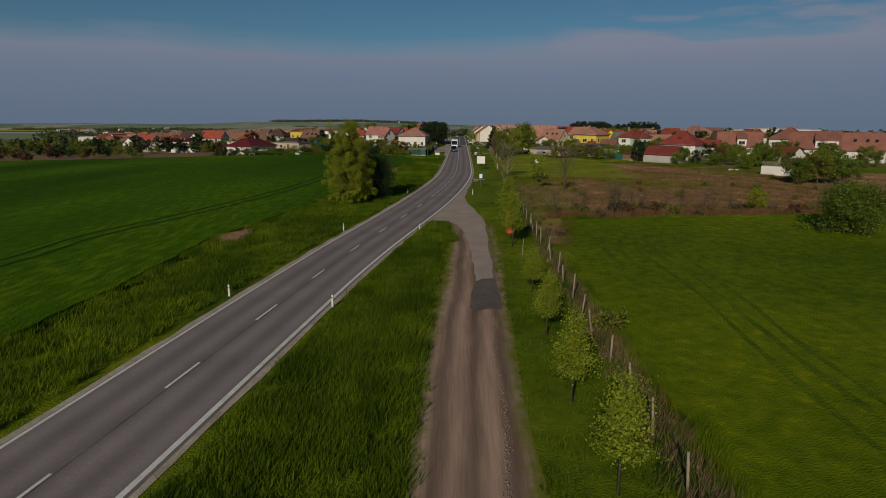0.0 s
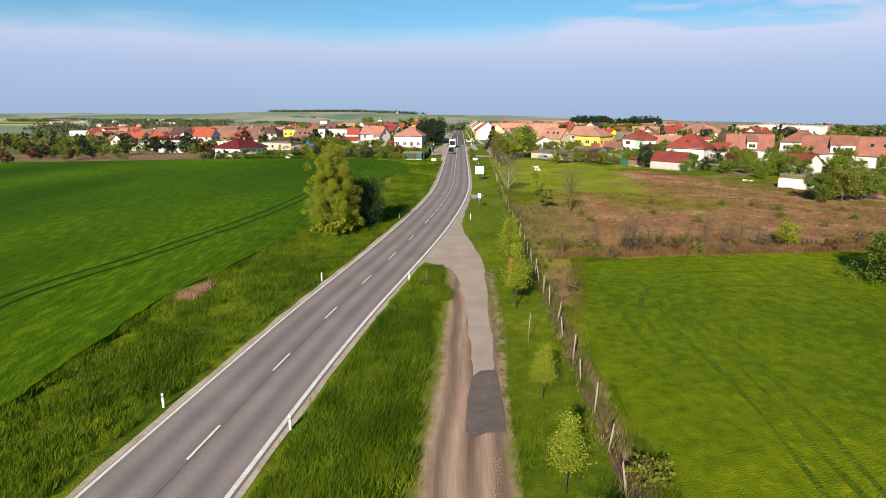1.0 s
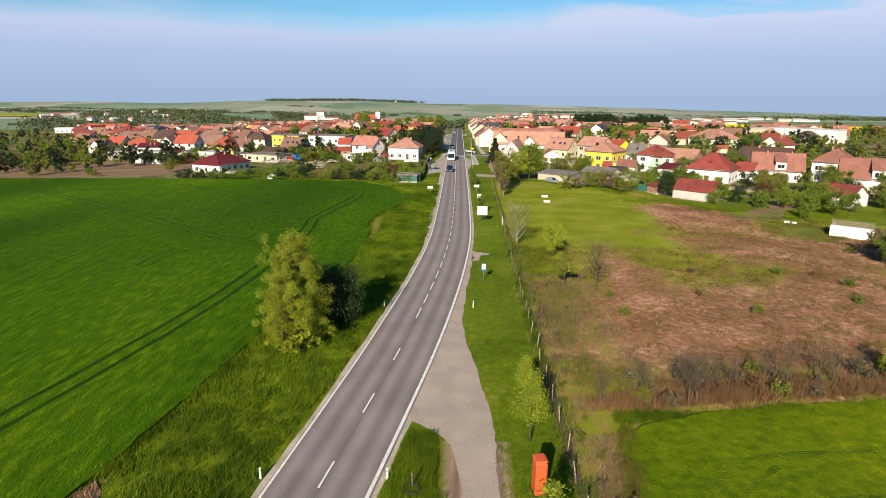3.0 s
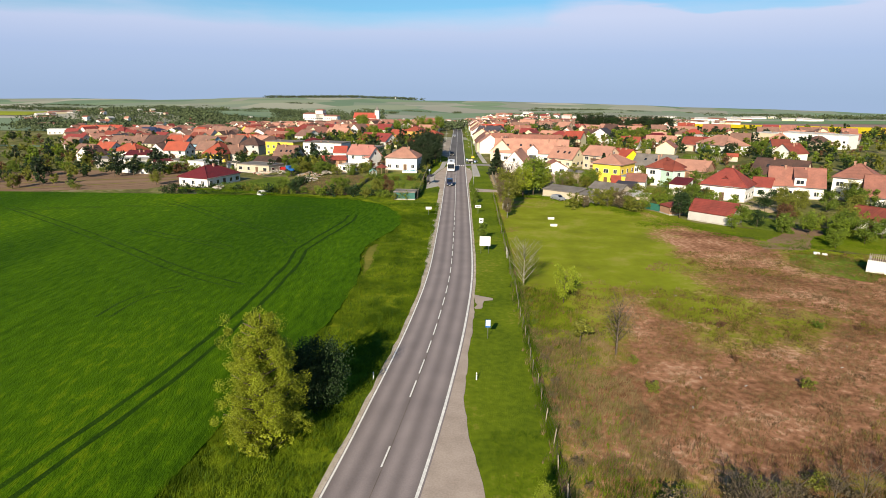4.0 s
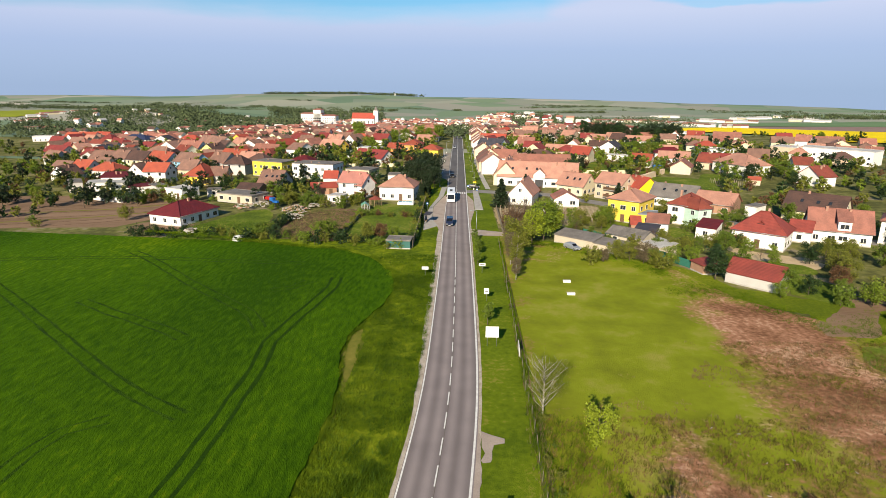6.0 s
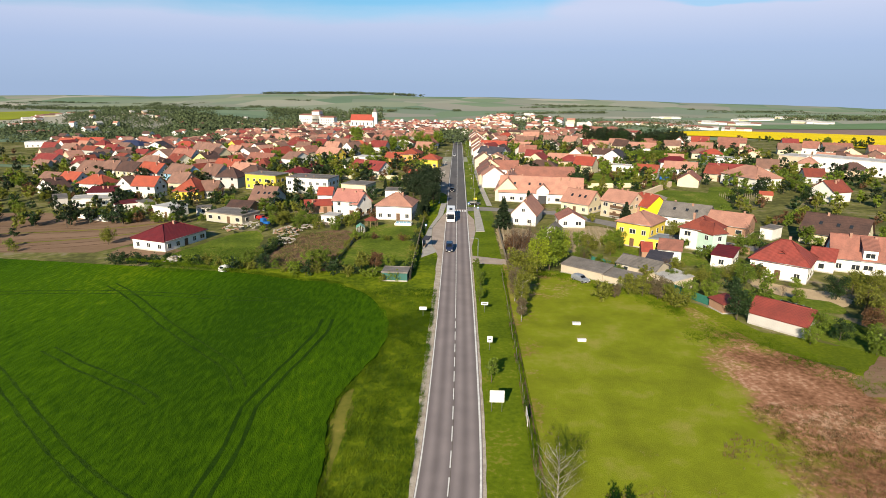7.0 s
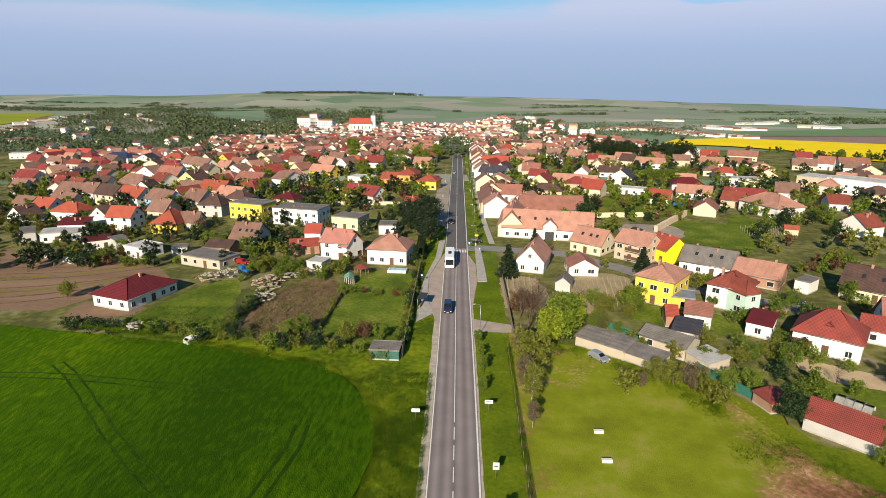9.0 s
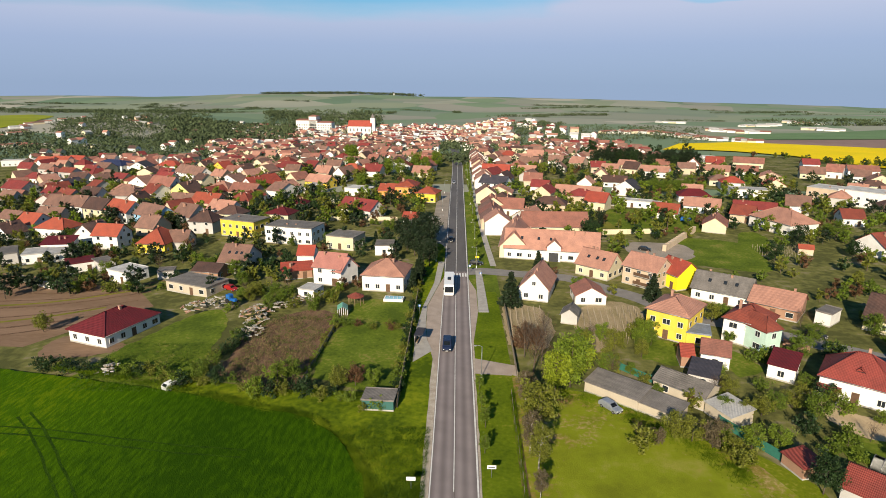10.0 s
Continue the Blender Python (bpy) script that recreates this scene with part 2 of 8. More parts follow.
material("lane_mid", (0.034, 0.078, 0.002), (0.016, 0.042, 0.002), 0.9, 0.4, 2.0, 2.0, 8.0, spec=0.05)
material("post_pale", (0.33, 0.28, 0.21), (0.22, 0.18, 0.135), 0.9, 3.0, 16.0, 0.3, 30.0)
material("post_wood", (0.25, 0.21, 0.16), (0.14, 0.115, 0.09), 0.9, 3.0, 16.0, 0.3, 30.0)
material("wire", (0.16, 0.16, 0.15), None, 0.5, 3.0, 16.0, 0.0, 30.0, metal=0.7)
material("plastic_white", (0.76, 0.76, 0.74), None, 0.5, 2.0, 16.0, 0.0, 30.0)
material("plastic_black", (0.02, 0.02, 0.02), None, 0.5, 2.0, 16.0, 0.0, 30.0)
material("orange_box", (0.58, 0.10, 0.03), (0.46, 0.08, 0.025), 0.5, 1.0, 8.0, 0.05, 30.0)
material("steel_grey", (0.34, 0.35, 0.35), None, 0.4, 2.0, 12.0, 0.05, 30.0, metal=0.6)
material("sign_face", (0.80, 0.80, 0.78), (0.74, 0.74, 0.72), 0.4, 1.0, 10.0, 0.0, 30.0)
material("sign_blue", (0.02, 0.13, 0.42), None, 0.4, 1.0, 10.0, 0.0, 30.0)
material("sign_dark", (0.05, 0.05, 0.055), None, 0.5, 1.0, 10.0, 0.0, 30.0)
material("sign_yellow", (0.85, 0.62, 0.03), None, 0.4, 1.0, 10.0, 0.0, 30.0)
material("car_navy", (0.018, 0.026, 0.06), (0.014, 0.02, 0.05), 0.25, 0.5, 3.0, 0.0, 10.0, spec=0.6)
material("car_white", (0.80, 0.80, 0.79), (0.74, 0.74, 0.73), 0.3, 0.5, 3.0, 0.0, 10.0, spec=0.5)
material("car_silver", (0.42, 0.45, 0.50), None, 0.3, 0.5, 3.0, 0.0, 10.0, metal=0.5)
material("car_black", (0.02, 0.02, 0.022), None, 0.3, 0.5, 3.0, 0.0, 10.0)
material("car_red", (0.35, 0.02, 0.02), None, 0.3, 0.5, 3.0, 0.0, 10.0)
material("tyre", (0.018, 0.018, 0.018), None, 0.9, 4.0, 20.0, 0.1, 30.0)
material("glass_dark", (0.025, 0.03, 0.036), (0.02, 0.024, 0.03), 0.08, 0.6, 3.0, 0.0, 10.0, spec=0.8)
material("lamp_glass", (0.7, 0.7, 0.66), None, 0.2, 0.6, 3.0, 0.0, 10.0)
material("pool_water", (0.12, 0.42, 0.62), None, 0.1, 0.6, 3.0, 0.1, 4.0)
material("chimney_brick", (0.42, 0.24, 0.17), (0.28, 0.16, 0.12), 0.9, 1.5, 9.0, 0.3, 20.0, 0.15)
material("door_brown", (0.13, 0.075, 0.045), None, 0.6, 1.5, 9.0, 0.1, 20.0, 0.2)
material("concrete", (0.42, 0.40, 0.36), (0.30, 0.285, 0.26), 0.9, 0.6, 6.0, 0.3, 20.0)
material("timber", (0.36, 0.25, 0.15), (0.24, 0.16, 0.09), 0.85, 1.5, 10.0, 0.2, 25.0)
material("net_green", (0.03, 0.15, 0.11), (0.022, 0.11, 0.085), 0.8, 1.5, 10.0, 0.1, 25.0)
material("greenhouse", (0.16, 0.42, 0.30), None, 0.3, 1.5, 10.0, 0.0, 25.0)
# far field and wood greens are greyed and lifted, distance haze put into colour
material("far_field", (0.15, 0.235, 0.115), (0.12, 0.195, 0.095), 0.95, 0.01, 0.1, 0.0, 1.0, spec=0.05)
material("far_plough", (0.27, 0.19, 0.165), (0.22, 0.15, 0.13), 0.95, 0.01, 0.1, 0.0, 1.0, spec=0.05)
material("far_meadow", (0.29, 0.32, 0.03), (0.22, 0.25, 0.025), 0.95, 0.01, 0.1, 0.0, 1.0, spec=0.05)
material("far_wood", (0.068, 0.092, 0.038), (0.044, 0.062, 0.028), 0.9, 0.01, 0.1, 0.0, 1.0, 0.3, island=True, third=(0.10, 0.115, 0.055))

# asphalt of the main road: two pale wheel lanes a side, a dark seam in the middle
road_mat = material("asphalt", (0.216, 0.184, 0.18), (0.172, 0.146, 0.144), 0.85, 0.25, 9.0, 0.25, 40.0)
n, l = road_mat.node_tree.nodes, road_mat.node_tree.links
uv, sx, wv = n.new("ShaderNodeUVMap"), n.new("ShaderNodeSeparateXYZ"), n.new("ShaderNodeMath")
uv.uv_map = "across"
wv.operation = "MULTIPLY"
wv.inputs[1].default_value = 2 * math.pi / 1.62
cs, mr, mul = n.new("ShaderNodeMath"), n.new("ShaderNodeMapRange"), n.new("ShaderNodeMix")
cs.operation = "COSINE"
mr.inputs["From Min"].default_value, mr.inputs["From Max"].default_value = -1, 1
mr.inputs["To Min"].default_value, mr.inputs["To Max"].default_value = 1.26, 0.86
mul.data_type, mul.blend_type = "RGBA", "MULTIPLY"
mul.inputs[0].default_value = 1.0
l.new(uv.outputs[0], sx.inputs[0])
l.new(sx.outputs["X"], wv.inputs[0])
l.new(wv.outputs[0], cs.inputs[0])
l.new(cs.outputs[0], mr.inputs["Value"])
base_socket = n["Principled BSDF"].inputs["Base Color"]
l.new(base_socket.links[0].from_socket, mul.inputs[6])
l.new(mr.outputs[0], mul.inputs[7])
l.new(mul.outputs[2], base_socket)

# open country: a patchwork of fields in strips, some green, some brown
land_mat = material("countryside", (0.13, 0.17, 0.045), (0.09, 0.125, 0.03), 0.95, 0.004, 0.05, 0.0, 0.2, spec=0.05)
n, l = land_mat.node_tree.nodes, land_mat.node_tree.links
co, mp, vor, rp, mx = (n.new(k) for k in ("ShaderNodeTexCoord", "ShaderNodeMapping", "ShaderNodeTexVoronoi", "ShaderNodeValToRGB", "ShaderNodeMix"))
mp.inputs["Scale"].default_value, mp.inputs["Rotation"].default_value = (0.0032, 0.0030, 0.0), (0, 0, 0.35)
vor.inputs["Scale"].default_value = 1.0
rp.color_ramp.interpolation = "CONSTANT"
# field colours are greyed, lightened and blued to carry the distance haze
el = rp.color_ramp.elements
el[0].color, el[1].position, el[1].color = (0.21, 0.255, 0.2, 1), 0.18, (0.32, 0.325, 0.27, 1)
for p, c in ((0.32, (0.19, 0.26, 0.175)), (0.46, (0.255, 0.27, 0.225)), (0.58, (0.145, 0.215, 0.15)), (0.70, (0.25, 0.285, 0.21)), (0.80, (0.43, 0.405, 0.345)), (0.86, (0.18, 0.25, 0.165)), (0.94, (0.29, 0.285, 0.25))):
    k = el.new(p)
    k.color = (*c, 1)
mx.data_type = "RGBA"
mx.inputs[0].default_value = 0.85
sepc = n.new("ShaderNodeSeparateColor")
for a, b in ((co.outputs["Object"], mp.inputs[0]), (mp.outputs[0], vor.inputs["Vector"]), (vor.outputs["Color"], sepc.inputs[0]), (sepc.outputs[0], rp.inputs[0])):
    l.new(a, b)
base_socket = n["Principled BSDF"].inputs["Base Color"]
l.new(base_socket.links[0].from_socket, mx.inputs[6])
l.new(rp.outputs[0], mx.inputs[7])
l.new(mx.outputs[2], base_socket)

# rutted track: stony pale lanes wander along a darker, grassy middle
track_mat = material("track_dirt", (0.32, 0.225, 0.172), (0.20, 0.135, 0.10), 0.95, 0.4, 3.0, 0.4, 9.0, spec=0.05, third=(0.36, 0.27, 0.205), stretch=(1, 0.07, 1))
n, l = track_mat.node_tree.nodes, track_mat.node_tree.links
uv, sx, nz, ad, mu, cs, mr, mx = (n.new(k) for k in ("ShaderNodeUVMap", "ShaderNodeSeparateXYZ", "ShaderNodeTexNoise", "ShaderNodeMath", "ShaderNodeMath", "ShaderNodeMath", "ShaderNodeMapRange", "ShaderNodeMix"))
co = n.new("ShaderNodeTexCoord")
uv.uv_map = "across"
nz.inputs["Scale"].default_value, nz.inputs["Detail"].default_value = 0.12, 3.0
ad.operation, mu.operation, cs.operation = "MULTIPLY_ADD", "MULTIPLY", "COSINE"
ad.inputs[1].default_value, mu.inputs[1].default_value = 1.1, 2 * math.pi / 1.35
mr.inputs["From Min"].default_value, mr.inputs["From Max"].default_value = -1, 1
mr.inputs["To Min"].default_value, mr.inputs["To Max"].default_value = 0.72, 1.4
mx.data_type, mx.blend_type = "RGBA", "MULTIPLY"
mx.inputs[0].default_value = 1.0
base_socket = n["Principled BSDF"].inputs["Base Color"]
for a, b in ((uv.outputs[0], sx.inputs[0]), (co.outputs["Object"], nz.inputs["Vector"]), (nz.outputs["Fac"], ad.inputs[0]), (sx.outputs["X"], ad.inputs[2]), (ad.outputs[0], mu.inputs[0]), (mu.outputs[0], cs.inputs[0]),
             (cs.outputs[0], mr.inputs["Value"]), (base_socket.links[0].from_socket, mx.inputs[6]), (mr.outputs[0], mx.inputs[7])):
    l.new(a, b)
l.new(mx.outputs[2], base_socket)


# waste ground: bare pinkish soil and dry stalks give way to grass; "bare" says how much soil lies open
heath = material("waste", (0.345, 0.175, 0.102), (0.15, 0.072, 0.036), 0.95, 0.1, 1.3, 0.7, 9.0, third=(0.50, 0.31, 0.20), spec=0.05, lo=0.42, hi=0.565)
n, l = heath.node_tree.nodes, heath.node_tree.links
co, at, big, small, s1, s2, rp, gn, gr, mx = (n.new(k) for k in ("ShaderNodeTexCoord", "ShaderNodeAttribute", "ShaderNodeTexNoise", "ShaderNodeTexNoise", "ShaderNodeMath", "ShaderNodeMath", "ShaderNodeValToRGB",
                                                              "ShaderNodeTexNoise", "ShaderNodeValToRGB", "ShaderNodeMix"))
at.attribute_name = "bare"
for node, s, d in ((big, 0.16, 9), (small, 1.3, 6), (gn, 0.12, 9)):
    node.inputs["Scale"].default_value, node.inputs["Detail"].default_value, node.inputs["Roughness"].default_value = s, d, 0.62
    l.new(co.outputs["Object"], node.inputs["Vector"])
for node, f in ((s1, 1.5), (s2, 0.9)):
    node.operation = "MULTIPLY_ADD"
    node.inputs[1].default_value = f
l.new(big.outputs["Fac"], s1.inputs[0])
l.new(at.outputs["Fac"], s1.inputs[2])
l.new(small.outputs["Fac"], s2.inputs[0])
l.new(s1.outputs[0], s2.inputs[2])
half = n.new("ShaderNodeMath")
half.operation = "MULTIPLY"
half.inputs[1].default_value = 0.4
l.new(s2.outputs[0], half.inputs[0])
l.new(half.outputs[0], rp.inputs[0])
rp.color_ramp.elements[0].position, rp.color_ramp.elements[1].position = 0.58, 0.76
gr.color_ramp.elements[0].position, gr.color_ramp.elements[0].color = 0.34, (0.145, 0.165, 0.012, 1)
gr.color_ramp.elements[1].position, gr.color_ramp.elements[1].color = 0.54, (0.20, 0.236, 0.014, 1)
gr.color_ramp.elements.new(0.68).color = (0.275, 0.26, 0.05, 1)
l.new(gn.outputs["Fac"], gr.inputs[0])
mx.data_type = "RGBA"
base_socket = n["Principled BSDF"].inputs["Base Color"]
l.new(base_socket.links[0].from_socket, mx.inputs[7])
l.new(gr.outputs[0], mx.inputs[6])
l.new(rp.outputs[0], mx.inputs[0])
l.new(mx.outputs[2], base_socket)


# grass creeps into the track from both edges
n, l = track_mat.node_tree.nodes, track_mat.node_tree.links
uv, sx, nz, ab, ed, rp, mx = (n.new(k) for k in ("ShaderNodeUVMap", "ShaderNodeSeparateXYZ", "ShaderNodeTexNoise", "ShaderNodeMath", "ShaderNodeMath", "ShaderNodeValToRGB", "ShaderNodeMix"))
co = n.new("ShaderNodeTexCoord")
uv.uv_map = "across"
nz.inputs["Scale"].default_value, nz.inputs["Detail"].default_value, nz.inputs["Roughness"].default_value = 0.9, 7.0, 0.65
ab.operation, ed.operation = "ABSOLUTE", "MULTIPLY_ADD"
ed.inputs[1].default_value = 1.6
for a, b in ((uv.outputs[0], sx.inputs[0]), (sx.outputs["X"], ab.inputs[0]), (co.outputs["Object"], nz.inputs["Vector"]), (nz.outputs["Fac"], ed.inputs[0]), (ab.outputs[0], ed.inputs[2])):
    l.new(a, b)
part_of = n.new("ShaderNodeMath")
part_of.operation = "MULTIPLY"
part_of.inputs[1].default_value = 0.25
l.new(ed.outputs[0], part_of.inputs[0])
l.new(part_of.outputs[0], rp.inputs[0])
rp.color_ramp.elements[0].position, rp.color_ramp.elements[1].position = 0.60, 0.76
mx.data_type = "RGBA"
mx.inputs[7].default_value = (0.135, 0.15, 0.022, 1)
base_socket = n["Principled BSDF"].inputs["Base Color"]
l.new(base_socket.links[0].from_socket, mx.inputs[6])
l.new(rp.outputs[0], mx.inputs[0])
l.new(mx.outputs[2], base_socket)

# ---- building helpers ----


def link_mesh(name, mesh, mats, parent=None, label=""):
    for k in mats if isinstance(mats, (list, tuple)) else [mats]:
        if k not in [m.name for m in mesh.materials]:
            mesh.materials.append(MATS[k])
    ob = new(name, mesh)
    if parent:
        ob.parent = parent
    return tagged(ob, label)


def part(name, bm, mats, parent=None, label=""):
    """Links a bmesh as one mesh object under a thing or a part."""
    mesh = bpy.data.meshes.new(name)
    bm.to_mesh(mesh)
    bm.free()
    return link_mesh(name, mesh, mats, parent, label)


def thing(name, m, label, category, group=""):
    ob = new(name)
    ob.matrix_basis = m
    return tagged(ob, label, category, group)


def box(bm, x0, x1, y0, y1, z0, z1, slot=0, bevel=0.0):
    vs = [bm.verts.new((x, y, z)) for z in (z0, z1) for x, y in ((x0, y0), (x1, y0), (x1, y1), (x0, y1))]
    fs = [bm.faces.new([vs[i] for i in f]) for f in ((3, 2, 1, 0), (4, 5, 6, 7), (0, 1, 5, 4), (1, 2, 6, 5), (2, 3, 7, 6), (3, 0, 4, 7))]
    for f in fs:
        f.material_index = slot
    if bevel:
        bmesh.ops.bevel(bm, geom=list({e for f in fs for e in f.edges}), offset=bevel, segments=1, affect="EDGES")
    return bm


def tube(bm, path, radii, sides=8, slot=0):
    """A round bar along a path, closed at both ends."""
    rings = []
    for k, p in enumerate(path):
        p = Vector(p)
        d = (Vector(path[min(k + 1, len(path) - 1)]) - Vector(path[max(k - 1, 0)])).normalized()
        q = d.to_track_quat("Z", "Y")
        r = radii[k] if isinstance(radii, (list, tuple)) else radii
        rings.append([bm.verts.new(p + q @ Vector((r * math.cos(2 * math.pi * s / sides), r * math.sin(2 * math.pi * s / sides), 0))) for s in range(sides)])
    for a, b in zip(rings, rings[1:]):
        for s in range(sides):
            f = bm.faces.new((a[s], a[(s + 1) % sides], b[(s + 1) % sides], b[s]))
            f.material_index, f.smooth = slot, True
    for ring in (rings[0][::-1], rings[-1]):
        bm.faces.new(ring).material_index = slot
    return bm


SKYLINE = ((-5200, -58), (-2984, -36), (-2236, -28), (-1866, -34), (-1570, -28), (-1400, -18), (-1250, -12), (-940, -9), (-690, -7), (-470, -12), (-217, -22), (145, -22), (686, -31), (1046, -39), (1404, -50), (1761, -56), (2117, -65),
           (2473, -79), (2715, -88), (5200, -125))


def height(x, y):
    """Height of the land: level by the road, falling to the west and gently behind the first houses, hills on the horizon."""
    d = y - 300
    z = 0.0 if d <= 0 else -0.02 * (math.sqrt(d * d + 14400) - 120)
    if y > 2300:
        s = x * 4000 / y
        for (xa, za), (xb, zb) in zip(SKYLINE, SKYLINE[1:]):
            if xa <= s <= xb:
                u = (s - xa) / (xb - xa)
                top = za + (zb - za) * u * u * (3 - 2 * u)
                break
        else:
            top = -60
        u = min(1.0, (y - 2300) / 1700)
        u = u * u * (3 - 2 * u)
        low = -42 - 0.012 * (min(y, 3200) - 2300)
        z = low + (top - low) * u + 5 * math.sin(x * 0.004 + y * 0.002) * u * (1 - u)
        if y > 4050:
            z -= (y - 4050) * 0.12
    if 620 < y < 2300:
        # the old town lies in a hollow
        ease = lambda v: (lambda u: u * u * (3 - 2 * u))(min(1.0, max(0.0, v)))
        z -= 21 * ease((y - 620) / 500) * (1 - ease((y - 1450) / 850)) * (1 - ease((x - 10) / 130)) * (1 - ease((-x - 400) / 250))
    s = min(230, -(x + 36))
    z -= 0.0225 * (s + math.sqrt(s * s + 225)) * min(1.0, max(0.0, (1100 - y) / 600))
    if 1250 < y < 3950:
        # shallow valleys across the farmland
        r = min(1.0, (y - 1250) / 500) * min(1.0, (3950 - y) / 500)
        z -= r * (10 * (0.5 - 0.5 * math.sin(y * 0.0085 + x * 0.0021)) + 7 * (0.5 - 0.5 * math.sin(x * 0.0058 - y * 0.0032)))
    return z


def smooth_line(pts, step=3.0):
    """Points along a smooth curve through pts."""
    out = []
    P = [Vector((*p, 0)) for p in pts]
    for k in range(len(P) - 1):
        a, b, c, d = P[max(k - 1, 0)], P[k], P[k + 1], P[min(k + 2, len(P) - 1)]
        nn = max(1, int((c - b).length / step))
        for i in range(nn):
            t = i / nn
            out.append(0.5 * ((2 * b) + (c - a) * t + (2 * a - 5 * b + 4 * c - d) * t * t + (3 * b - 3 * c + d - a) * t ** 3))
    out.append(P[-1])
    return out


def drape(name, outline, lift, mats, kind="structure", label="", skirt=0.0, step=40.0, ragged=0.0):
    """A flat patch of ground cover with the given outline, laid over the land. ragged: how far its edge wanders."""
    if ragged:
        ring = smooth_line(list(outline) + [outline[0]], max(0.8, ragged * 1.2))[:-1]
        outline = [(p.x + ragged * noise.noise(p * 0.31) + 0.5 * ragged * noise.noise(p * 1.1), p.y + ragged * noise.noise(p * 0.31 + Vector((40, 0, 0))) + 0.5 * ragged * noise.noise(p * 1.1 + Vector((9, 9, 0)))) for p in ring]
    bm = bmesh.new()
    bm.faces.new([bm.verts.new((x, y, 0)) for x, y in outline])
    ys = [p[1] for p in outline]
    y = 300.0
    while y < max(ys):
        if y > min(ys):
            bmesh.ops.bisect_plane(bm, geom=bm.verts[:] + bm.edges[:] + bm.faces[:], plane_co=(0, y, 0), plane_no=(0, 1, 0))
        y += step
    for x in range(-420, 0, 15):
        if min(p[0] for p in outline) < x < max(p[0] for p in outline) and min(ys) < 1100:
            bmesh.ops.bisect_plane(bm, geom=bm.verts[:] + bm.edges[:] + bm.faces[:], plane_co=(x, 0, 0), plane_no=(1, 0, 0))
    bmesh.ops.triangulate(bm, faces=bm.faces[:])
    bmesh.ops.recalc_face_normals(bm, faces=bm.faces[:])
    if bm.faces and sum(f.normal.z for f in bm.faces) < 0:
        bmesh.ops.reverse_faces(bm, faces=bm.faces[:])
    for v in bm.verts:
        v.co.z = height(v.co.x, v.co.y) + lift
    if skirt:
        edges = [e for e in bm.edges if e.is_boundary]
        res = bmesh.ops.extrude_edge_only(bm, edges=edges)
        for v in res["geom"]:
            if isinstance(v, bmesh.types.BMVert):
                v.co.z -= skirt
    return tagged(part(name, bm, mats), label, name.split("_")[0], kind=kind)


def ribbon(bm, line, left, right, lift, slot=0, cols=1, uvs=False, start=0.0, end=1e9):
    """A strip beside a line, from left to right of it in metres; left and right may follow the distance run."""
    lay = bm.loops.layers.uv.get("across") or bm.loops.layers.uv.new("across") if uvs else None
    run, prev = 0.0, None
    for k, p in enumerate(line):
        d = (line[min(k + 1, len(line) - 1)] - line[max(k - 1, 0)]).normalized()
        side = Vector((d.y, -d.x, 0))
        if k:
            run += (p - line[k - 1]).length
        if not start <= run <= end:
            prev = None
            continue
        a, b = (f(run) if callable(f) else f for f in (left, right))
        row = []
        for c in range(cols + 1):
            o = a + (b - a) * c / cols
            q = p + side * o
            row.append((bm.verts.new((q.x, q.y, height(q.x, q.y) + lift)), o))
        if prev:
            for c in range(cols):
                f = bm.faces.new((prev[c][0], prev[c + 1][0], row[c + 1][0], row[c][0]))
                f.material_index = slot
                if lay:
                    for lp, o in zip(f.loops, (prev[c][1], prev[c + 1][1], row[c + 1][1], row[c][1])):
                        lp[lay].uv = (o, run)
        prev = row
    return bm


# ---- the land ----
xs = [-5200, -4200, -3500] + [-3000 + 100 * k for k in range(26)] + [-420 + 15 * k for k in range(28)] + [0, 50, 120, 200] + [300 + 100 * k for k in range(28)] + [3500, 4200, 5200]
ys = [-400, -100, 0, 100, 200, 300] + [330 + 30 * k for k in range(12)] + [750 + 100 * k for k in range(15)] + [2300 + 75 * k for k in range(24)] + [4100, 4300, 4700]
bm = bmesh.new()
grid = [[bm.verts.new((x * (1 if y < 4000 else 1.1), y, height(x, y) - (0.2 if y < 700 else 0))) for x in xs] for y in ys]
for ra, rb in zip(grid, grid[1:]):
    for k in range(len(xs) - 1):
        bm.faces.new((ra[k], ra[k + 1], rb[k + 1], rb[k])).smooth = True
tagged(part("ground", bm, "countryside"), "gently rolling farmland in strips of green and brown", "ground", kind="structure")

ROAD = smooth_line([(-18.5, -60), (-16.0, -25), (-13.6, 8), (-11.8, 25), (-10.25, 40), (-9.15, 50), (-7.95, 59.5), (-6.6, 68.5), (-5.3, 77.2), (-4.0, 86.3), (-2.75, 96.5),
                    (-1.65, 106.5), (-0.75, 116.5), (0.05, 128), (0.5, 140), (0.72, 160), (0.85, 190), (0.85, 230), (0.9, 300), (1.0, 420), (1.0, 560), (-2, 700), (-10, 820)], 2.0)


def road_half(run):
    """Half the width between the edge lines."""
    u = min(1, max(0, (run - 110) / 45))
    return 3.05 + 0.42 * u


